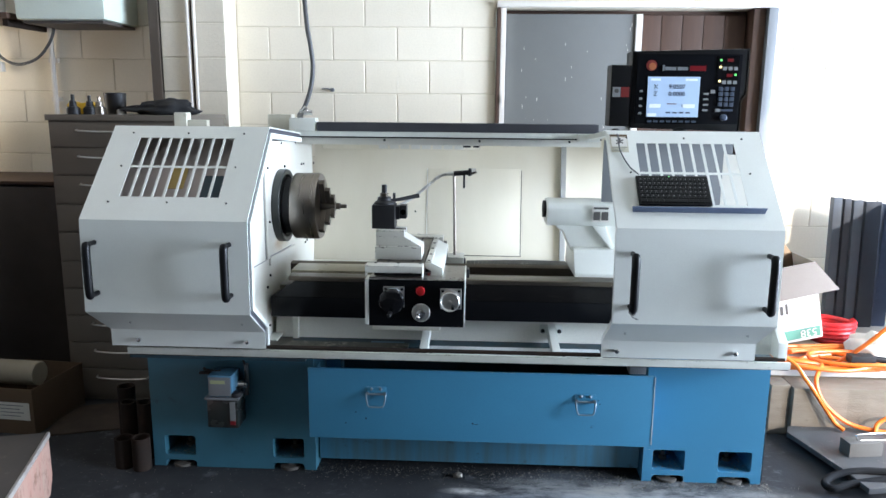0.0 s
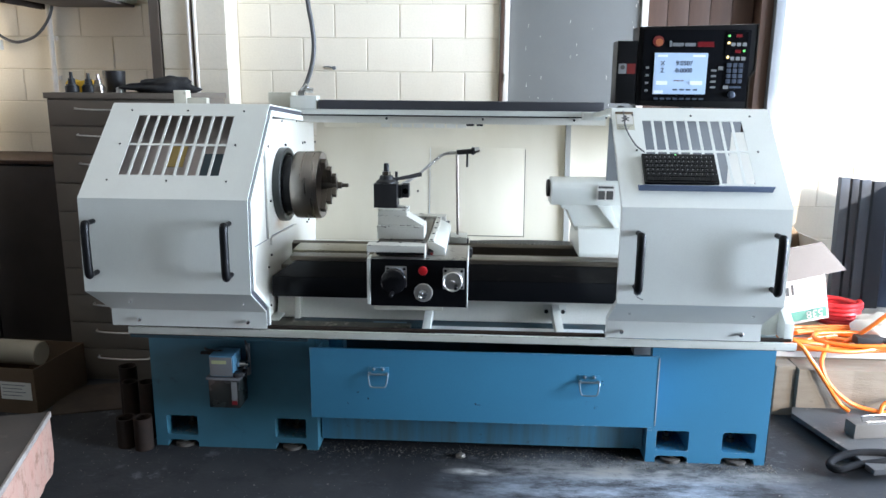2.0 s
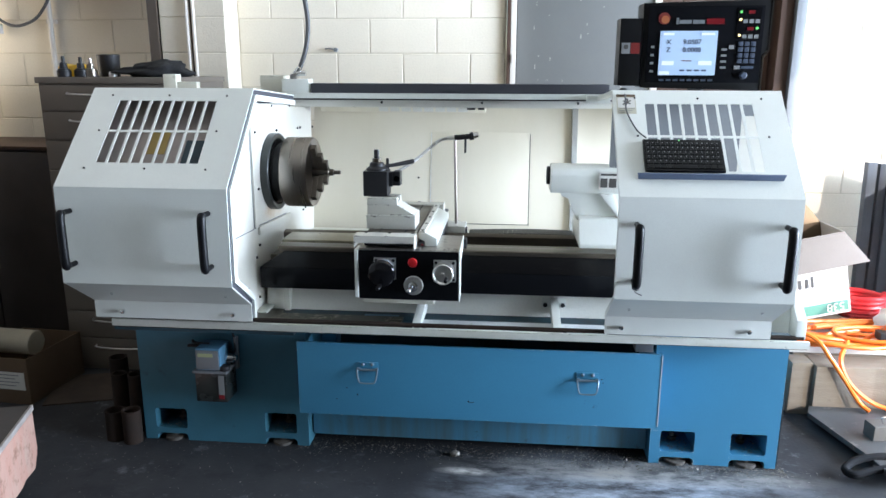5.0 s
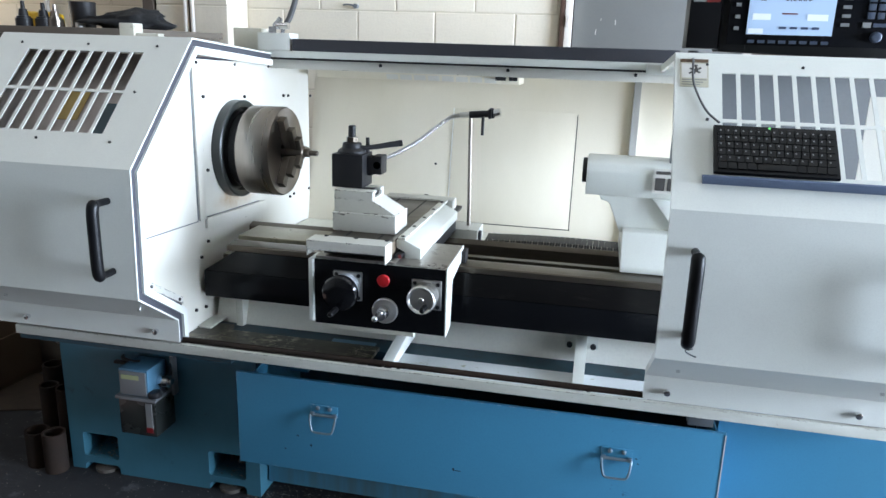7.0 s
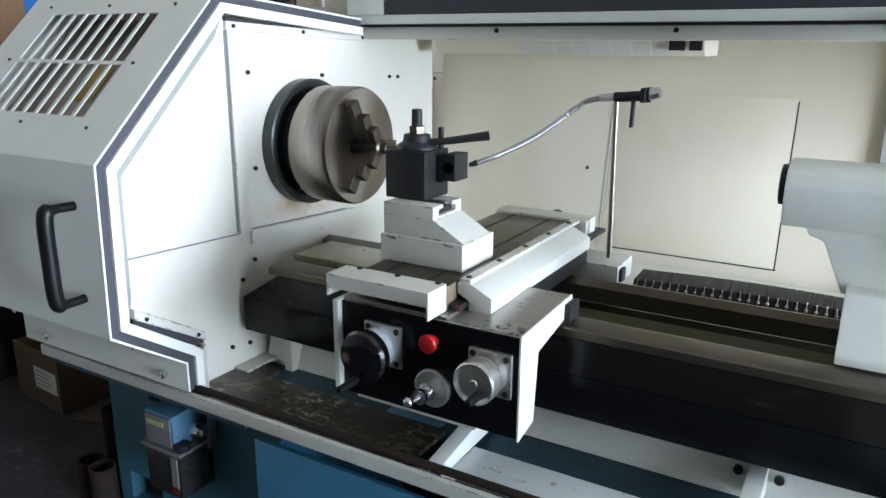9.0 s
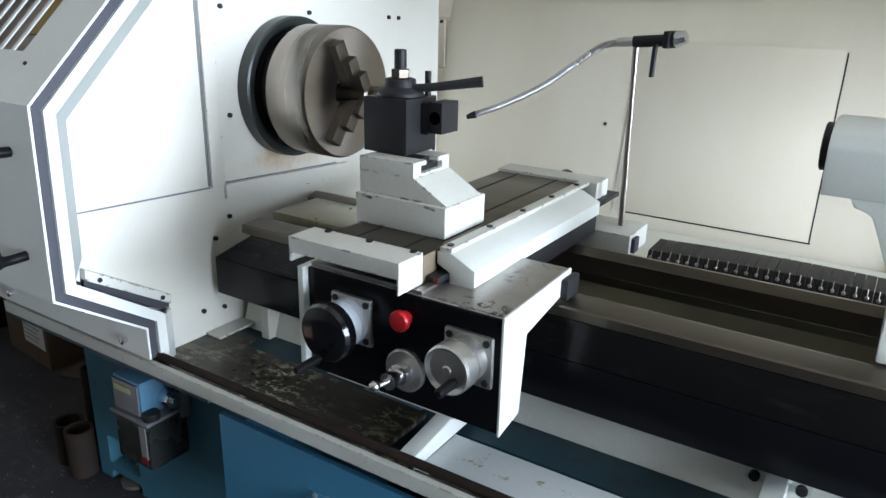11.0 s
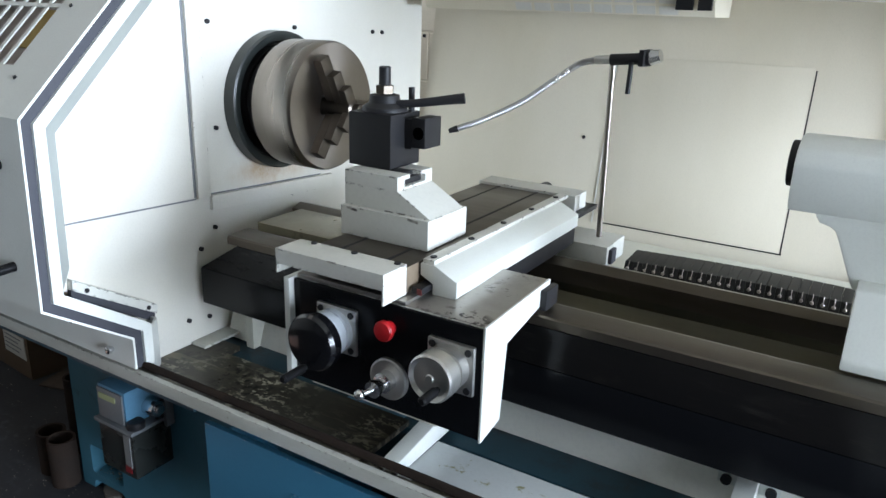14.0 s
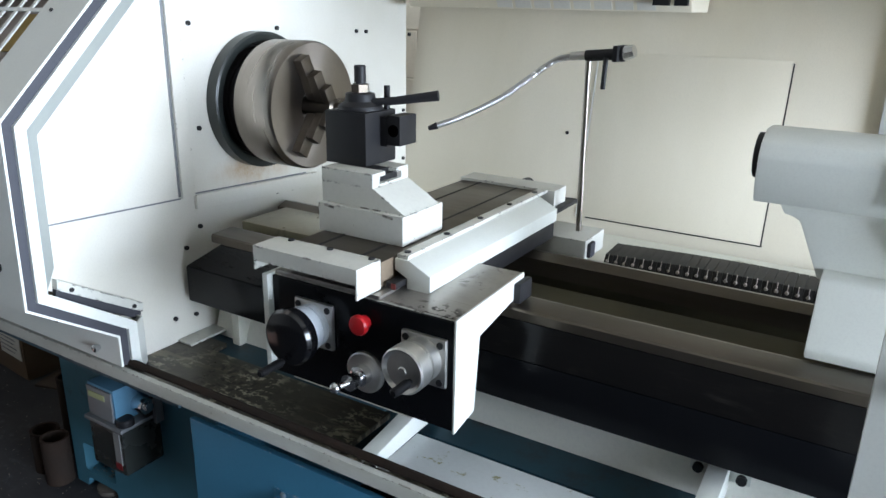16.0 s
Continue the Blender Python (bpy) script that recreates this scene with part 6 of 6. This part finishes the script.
for i in range(4):
    rbox(bm, R, -0.175, -0.05 - 0.02 * (i % 2), -0.0035, -0.0027, 0.148 - i * 0.018, 0.152 - i * 0.018)
part("label_print", bm, FRAME_GREY, lab)
bm = B()
m = R @ pose(-0.09, 0.19, 0.246, 0, -90, 0)
turned(bm, [(0.0, 0.058), (0.004, 0.062), (0.236, 0.062), (0.24, 0.058), (0.24, 0.022), (0.236, 0.021)], (0, 0, 0), "z", 32)
bmesh.ops.transform(bm, matrix=m, verts=bm.verts[:])
solo("paper_roll", bm, PAPER_ROLL, "yellowed roll of paper lying across the cardboard box", "paper roll")
# flattened board on the floor, the corner's shade put into its colour
bm = B()
box(bm, -0.22, 0.24, -0.13, 0.22, 0.001, 0.008, pose(-1.83, 3.58, 0, 0, 0, 18))
solo("flat_cardboard", bm, material("shaded_cardboard", (0.055, 0.038, 0.026), 0.9, second=(0.03, 0.022, 0.016), scale=7, amount=0.9, bump=0.3), "flattened brown cardboard lying on the floor", "cardboard")
# pipe offcuts and tins beside the pedestal
for x, y, r, h, nm, lb in ((-1.475, 3.13, 0.042, 0.135, "steel_tin", "dark rusty tin beside the blue pedestal"), (-1.388, 3.11, 0.040, 0.150, "steel_tin", "grey tin beside the blue pedestal"),
                          (-1.50, 3.24, 0.034, 0.26, "pipe_offcut", "short rusty pipe standing on end by the pedestal"), (-1.41, 3.22, 0.036, 0.27, "pipe_offcut", "short rusty pipe standing on end by the pedestal"), (-1.55, 3.33, 0.04, 0.30, "pipe_offcut", "short rusty pipe standing on end by the pedestal")):
    bm = B()
    turned(bm, [(0.0, r), (h, r), (h, r * 0.82), (h * 0.2, r * 0.82)], (x, y, 0.0), "z", 22)
    solo(nm, bm, RUST, lb, "tin" if "tin" in nm else "pipe", "scrap by the pedestal")
# faded crate in the foreground
crate = thing("red_crate", (-1.75, 2.45, 0.085), "faded red crate with dark lid and silver taped edge", "crate")
m = pose(-1.580, 2.757, 0, 0, 0, 17)
bm = B()
ragged = random.Random(31)
outline = [(-0.75, 0.315), (0.0, 0.315), (0.0, 0.150), (-0.008, 0.138), (-0.006, 0.128), (-0.022, 0.121), (-0.030, 0.108)]
outline += [(-0.045 - 0.035 * k, 0.094 + ragged.uniform(-0.007, 0.010)) for k in range(20)] + [(-0.75, 0.087)]
prism(bm, outline, "x", -0.030, -0.004)
box(bm, -0.60, -0.0302, -0.75, -0.03, 0.085, 0.315)
bmesh.ops.transform(bm, matrix=m, verts=bm.verts[:])
part("crate_body", bm, PINK_BOX, crate, "faded red side with a torn lower corner", 0.004)
bm = B()
box(bm, -0.605, -0.010, -0.755, 0.004, 0.3155, 0.330, m)
part("lid", bm, DARK_LID, crate, "dark brown lid", 0.002)
bm = B()
box(bm, -0.010, 0.0, -0.755, 0.005, 0.310, 0.332, m)
part("edge_tape", bm, SILVER_EDGE, crate, "silver taped edge", 0.002)
pallet = thing("wooden_pallet", (-1.8, 2.4, 0), "low dark wooden pallet under the red crate", "pallet")
for k in range(3):
    bm = B()
    box(bm, -0.56, -0.10, -0.70 + k * 0.27, -0.62 + k * 0.27, 0.0, 0.060, m)
    part("bearer", bm, WOOD_DARK, pallet, bevel=0.003)
    bm = B()
    box(bm, -0.56 + k * 0.165, -0.43 + k * 0.165, -0.71, -0.06, 0.0605, 0.0845, m)
    part("deck_board", bm, WOOD_DARK, pallet, bevel=0.002)
bm = B()
rod(bm, (-1.90, 2.50, 0.3375), (-1.735, 2.605, 0.3375), 0.0065, n=12)
solo("steel_rod", bm, STEEL, "short steel rod lying on the red crate", "rod")

# ---- right side: timber, plate, carton, hoses, frames ----
bm = B()
box(bm, 1.575, 1.675, 3.66, 3.78, 0.0, 0.262)
baulk = thing("timber_baulk", (2.1, 3.72, 0), "weathered heavy timber baulk with a dark end block", "timber")
part("end_block", bm, WOOD_OLD, baulk, "dark worn end block", 0.016)
bm = B()
for k in range(12):
    box(bm, 1.677 + k * 0.09, 1.677 + k * 0.09 + 0.09, 3.64, 3.78, 0.0, 0.260)
bmesh.ops.remove_doubles(bm, verts=bm.verts[:], dist=0.0005)
for v in bm.verts:
    v.co += Vector((0, 0.014 * noise.noise(v.co * 6), 0.010 * noise.noise(v.co * 4 + Vector((3, 0, 0))) if v.co.z > 0.1 else 0.0))
part("beam", bm, WOOD_OLD, baulk, "weathered grey-brown beam", 0.010)
bm = B()
box(bm, 1.63, 2.75, 3.81, 4.70, 0.0, 0.265)
solo("timber_block", bm, WOOD_OLD, "low block of old timber behind the baulk", "timber", bevel=0.012)
bm = B()
box(bm, 1.60, 2.80, 3.79, 4.68, 0.2655, 0.308)
solo("white_sheet", bm, CARD_WHITE, "white plastic sheet spread over the timber", "plastic sheet", bevel=0.002)
bm = B()
prism(bm, [(1.63, 3.56), (1.725, 3.18), (1.75, 3.02), (2.75, 3.20), (2.75, 3.63), (1.66, 3.63)], "z", 0.035, 0.06)
solo("steel_plate", bm, PLATE, "grey steel plate lying on blocks", "steel plate", bevel=0.003)
bm = B()
box(bm, 1.90, 2.0, 3.20, 3.50, 0.0, 0.034)
box(bm, 2.4, 2.5, 3.25, 3.6, 0.0, 0.034)
solo("support_batten", bm, WOOD_OLD, "short batten under the steel plate", "batten")
bm = B()
box(bm, 0, 0.16, 0, 0.075, 0.0605, 0.128, pose(1.80, 3.30, 0, 0, 0, 8))
solo("wood_block", bm, material("grey_old_wood", (0.085, 0.077, 0.068), 0.85, second=(0.08, 0.07, 0.06), scale=9, bump=0.3), "small grey wooden block on the steel plate", "wood block", bevel=0.004)
bm = B()
tube(bm, spline([(1.845, 3.33, 0.132), (1.835, 3.325, 0.155), (1.86, 3.33, 0.163), (1.98, 3.36, 0.158), (2.10, 3.385, 0.145), (2.14, 3.38, 0.133), (2.02, 3.35, 0.132), (1.86, 3.33, 0.132)], 6), 0.0035, 8)
solo("wire_loop", bm, CHROME, "bright bent wire loop on the grey wooden block", "wire")
bm = B()
tube(bm, spline([(1.95, 3.14, 0.075), (1.80, 3.16, 0.07), (1.68, 3.15, 0.055), (1.61, 3.11, 0.035), (1.63, 3.07, 0.03), (1.72, 3.09, 0.045), (1.9, 3.10, 0.07)], 7), 0.016, 10)
solo("rubber_loop", bm, BLACK_RUBBER, "black rubber loop lying over the plate's edge", "rubber hose")
# tilted upside-down carton
bm = B()
box(bm, 1.80, 1.99, 4.12, 4.30, 0.3085, 0.330)
solo("wood_offcut", bm, WOOD_OLD, "short timber offcut under the carton", "timber", bevel=0.004)
box_m = pose(2.005, 4.09, 0.386, 0, -12, 3)
cart = thing("carton", (1.85, 4.1, 0.37), "open white printed carton standing upside down on the timber", "box")
CW, CD, CH = 0.34, 0.26, 0.43
for nm, d, mt in (("front_side", (-CW, 0, 0, 0.004, 0, CH), CARD_WHITE), ("back_side", (-CW, 0, CD - 0.004, CD, 0, CH), CARD), ("left_side", (-CW, 0.004 - CW, 0.0042, CD - 0.0042, 0, CH), CARD), ("right_side", (-0.004, 0, 0.0042, CD - 0.0042, 0, CH), CARD_WHITE), ("bottom", (0.0042 - CW, -0.0042, 0.0042, CD - 0.0042, 0, 0.004), CARD)):
    bm = B()
    box(bm, *d, box_m)
    part(nm, bm, mt, cart)
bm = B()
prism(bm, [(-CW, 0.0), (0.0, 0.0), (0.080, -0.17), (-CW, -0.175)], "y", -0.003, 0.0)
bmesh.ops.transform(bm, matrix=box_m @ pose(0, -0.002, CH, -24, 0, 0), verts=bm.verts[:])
part("front_flap", bm, CARD_SUNLIT, cart, "pale brown flap hanging open", 0.0008)
bm = B()
prism(bm, [(-CW, 0.0), (-0.005, 0.0), (-0.06, 0.09), (-0.12, 0.17), (-0.16, 0.185), (-CW + 0.03, 0.17)], "y", -0.003, 0.0)
bmesh.ops.transform(bm, matrix=box_m @ pose(0, CD, CH, 12, 0, 0), verts=bm.verts[:])
part("back_flap", bm, CARD_IN, cart, "brown flap standing up", 0.0008)
bm = B()
box(bm, -0.235, -0.012, -0.0022, -0.0004, 0.014, 0.068, box_m)
part("green_label", bm, GREEN_INK, cart, "green label field")
lettering("number", "538", 0.062, box_m @ pose(-0.075, -0.0032, 0.041, 90, 180, 0), CARD_WHITE, cart)
for x, w, h in ((-0.30, 0.012, 0.05), (-0.275, 0.012, 0.05), (-0.25, 0.016, 0.05), (-0.215, 0.016, 0.05), (-0.185, 0.012, 0.06)):
    bm = B()
    box(bm, x, x + w, -0.0022, -0.0004, 0.165, 0.165 + h, box_m)
    part("print_bar", bm, DARK_INK, cart)
# red hose coil
bm = B()
pts = []
for k in range(0, 150):
    a = k * 0.21
    pts.append(Vector((2.11 + (0.115 + 0.006 * math.sin(k * 0.7)) * math.cos(a), 4.24 + 0.115 * math.sin(a), 0.326 + k * 0.00078)))
tube(bm, pts, 0.0155, 8)
solo("red_hose_coil", bm, RED_HOSE, "coiled glossy red hose on the timber", "hose")
# orange hose heap
rnd = random.Random(4)


def hose(points, r=0.0105):
    bm = B()
    tube(bm, spline(points, 9), r, 8)
    return solo("orange_hose", bm, ORANGE, "bright orange hose lying in loose loops over the timber", "hose", "orange hose heap")


for k in range(7):
    cx, cy = 1.95 + rnd.uniform(-0.12, 0.25), 3.86 + rnd.uniform(-0.05, 0.10)
    a, b = rnd.uniform(0.22, 0.42), rnd.uniform(0.08, 0.14)
    z = 0.318 + k * 0.006
    hose([(cx + a * math.cos(u), cy + b * math.sin(u), z + 0.004 + 0.006 * math.sin(3 * u + k)) for u in [k + i * 0.62 for i in range(10)]])
hose([(1.52, 3.78, 0.40), (1.66, 3.68, 0.385), (1.73, 3.63, 0.30), (1.80, 3.612, 0.20), (1.87, 3.60, 0.10), (1.905, 3.57, 0.072)])
hose([(1.85, 3.75, 0.345), (1.78, 3.64, 0.29), (1.82, 3.612, 0.19), (1.93, 3.60, 0.10), (2.05, 3.57, 0.075), (2.18, 3.55, 0.074), (2.3, 3.56, 0.074)])
hose([(2.04, 3.55, 0.072), (2.07, 3.58, 0.11), (2.14, 3.585, 0.14), (2.22, 3.57, 0.12), (2.26, 3.54, 0.073)])
hose([(1.50, 3.85, 0.36), (1.75, 3.77, 0.35), (1.95, 3.80, 0.325), (2.2, 3.84, 0.31)])
hose([(1.95, 3.85, 0.30), (2.05, 3.75, 0.45), (2.18, 3.72, 0.60), (2.40, 3.75, 0.80)])
# rags and dark tool on the heap
bm = B()
bmesh.ops.create_icosphere(bm, subdivisions=3, radius=1.0)
for v in bm.verts:
    c = v.co
    k = 1 + 0.5 * noise.noise(c * 2.0)
    v.co = Vector((2.22 + c.x * 0.13 * k, 3.98 + c.y * 0.12 * k, max(0.3085, 0.35 + c.z * 0.10 * k)))
solo("pale_rag", bm, PAPER, "pale grey crumpled rag on the timber", "rag")
bm = B()
box(bm, 1.98, 2.10, 3.72, 3.78, 0.36, 0.40)
rod(bm, (2.10, 3.75, 0.38), (2.22, 3.74, 0.372), 0.016, n=12)
solo("air_gun", bm, BLACK_MATT, "black air gun lying on the orange hose", "air gun", bevel=0.008)
# steel channel frames leaning at the wall
for k, (x, w, mt) in enumerate(((2.235, 0.05, FRAME_BLUE), (2.295, 0.04, FRAME_DARK), (2.345, 0.055, FRAME_BLUE), (2.41, 0.09, FRAME_DARK))):
    bm = B()
    prism(bm, [(0, 0), (w, 0), (w, 0.05), (w - 0.006, 0.05), (w - 0.006, 0.006), (0.006, 0.006), (0.006, 0.05), (0, 0.05)], "z", 0.0, 0.785 - 0.006 * k)
    bmesh.ops.transform(bm, matrix=pose(x, 4.58 - 0.01 * k, 0.3085, -3.0, 0, 0), verts=bm.verts[:])
    solo("steel_channel", bm, mt, "grey steel channel standing against the wall", "steel channel", "channels at the wall", bevel=0.001)
bm = B()
box(bm, 2.52, 2.60, 4.58, 4.66, 0.3085, 1.06)
solo("steel_channel", bm, BLUE_ALU, "dark blue-grey steel post standing against the wall", "steel channel", "channels at the wall", bevel=0.004)
# unseen rack, added and sized for the shade on the wall's right part
rack = thing("unseen_shade_rack", (3.1, 4.2, 0), "unseen grey steel rack added to cast shade on the wall", "rack")
part("side_sheet", boxes((2.64, 2.66, 4.0, 4.45, 0.0, 1.16)), FRAME_DARK, rack, "", 0.002)
part("back_sheet", boxes((2.661, 3.35, 4.43, 4.45, 0.0, 1.16)), FRAME_DARK, rack, "", 0.002)
for k in range(4):
    part("rack_shelf", boxes((2.661, 3.35, 4.0, 4.429, 0.1 + k * 0.34, 0.12 + k * 0.34)), FRAME_GREY, rack, "", 0.002)
# dark panel edge beside the right pedestal
bm = B()
box(bm, 1.352, 1.364, 3.16, 3.75, 0.002, 0.30)
solo("dark_board", bm, BLACK_MATT, "thin dark board leaning at the blue pedestal", "board", bevel=0.002)

# ---- swarf on the floor ----
rng = np.random.default_rng(7)
verts, faces = [], []


def flake(x, y, z, s):
    a = rng.uniform(0, 6.28)
    n0 = len(verts)
    for k in range(4):
        ang = a + k * 1.571 + rng.uniform(-0.3, 0.3)
        rr = s * rng.uniform(0.4, 1.2)
        verts.append((x + rr * math.cos(ang), y + rr * 0.6 * math.sin(ang), z + rng.uniform(0, s * 0.9)))
    faces.extend([(n0, n0 + 1, n0 + 2), (n0, n0 + 2, n0 + 3)])


for k in range(4600):
    x = rng.uniform(-0.66, 1.38)
    y = 3.165 + rng.normal(0, 0.035) - 0.045 * (x > 0.78)
    flake(x, min(y, 3.30), 0.001, 0.0013 + 0.0055 * rng.uniform(0, 1) ** 4)
for k in range(1700):
    x = 1.38 - 1.25 * rng.uniform(0, 1) ** 1.4
    flake(x, 3.10 + rng.normal(0, 0.022), 0.001, rng.uniform(0.0012, 0.0036))
for k in range(1500):
    flake(rng.uniform(-1.6, 1.6), 3.12 - 0.9 * rng.uniform(0, 1) ** 2, 0.0008, rng.uniform(0.001, 0.0042))
for k in range(500):
    flake(rng.uniform(-2.6, -1.5), rng.uniform(2.6, 3.4), 0.0008, rng.uniform(0.001, 0.004))
for h in ((-1.291, -1.150), (-0.798, -0.658), (0.880, 1.019), (1.162, 1.305)):
    for k in range(220):
        flake(rng.uniform(h[0] + 0.01, h[1] - 0.01), rng.uniform(3.15, 3.34), 0.0565, rng.uniform(0.002, 0.006))
me = bpy.data.meshes.new("swarf")
me.from_pydata(verts, [], faces)
me.materials.append(SWARF)
tagged(new("swarf", me), "bright steel chips scattered on the floor round the stand", "swarf", kind="stuff")
bm = B()
bmesh.ops.create_icosphere(bm, subdivisions=3, radius=1.0)
for v in bm.verts:
    c = v.co
    k = 1 + 0.9 * noise.noise(c * 4.0)
    v.co = Vector((0.03 + c.x * 0.018 * k, 3.12 + c.y * 0.014 * k, max(0.001, 0.006 + c.z * 0.016 * k)))
solo("foil_scrap", bm, SWARF, "crumpled bright metal scrap on the floor", "scrap")

# ---- blocks of the back wall ----
shared = {}


def block_mesh(w, h):
    key = (round(w, 3), round(h, 3))
    if key not in shared:
        bm = B()
        box(bm, 0, w, 0, 0.05, 0, h)
        fr = [e for e in bm.edges if all(v.co.y < 0.01 for v in e.verts)]
        bmesh.ops.bevel(bm, geom=fr, offset=0.003, segments=1, affect="EDGES")
        me = bpy.data.meshes.new("block")
        bm.to_mesh(me)
        bm.free()
        me.materials.append(BLOCK)
        shared[key] = me
    return shared[key]


def lay(owner, x0, x1, y, z_from, z_to):
    z = 1.685 - 0.2 * 9
    while z < z_to:
        if z + 0.19 > z_from:
            off = -0.62 if (round((z - 1.685) / 0.2)) % 2 == 0 else -0.82
            k0 = math.floor((x0 - off) / 0.4)
            x = off + k0 * 0.4
            while x < x1:
                a, b = max(x + 0.003, x0), min(x + 0.397, x1)
                za, zb = max(z + 0.003, z_from), min(z + 0.197, z_to)
                if b - a > 0.03 and zb - za > 0.03:
                    ob = new("block", block_mesh(b - a, zb - za))
                    ob.location = Vector((a, y, za)) - PLACE[owner.name]
                    ob.parent = owner
                x += 0.4
        z += 0.2


lay(wall_north, LEFT_X + 0.002, -1.826, WALL_Y, 0.4, 2.9)
lay(wall_north, -1.42, DOOR_X0 - 0.004, WALL_Y, 0.4, 2.9)
lay(wall_north, DOOR_X1 + 0.004, RIGHT_X - 0.002, WALL_Y, 0.2, 2.9)
lay(wall_north, DOOR_X0 + 0.004, DOOR_X1 - 0.004, WALL_Y, DOOR_TOP + 0.04, 2.9)
pilaster = bpy.data.objects["pilaster"]
lay(pilaster, -1.812, -1.422, 4.582, 0.6, 2.9)
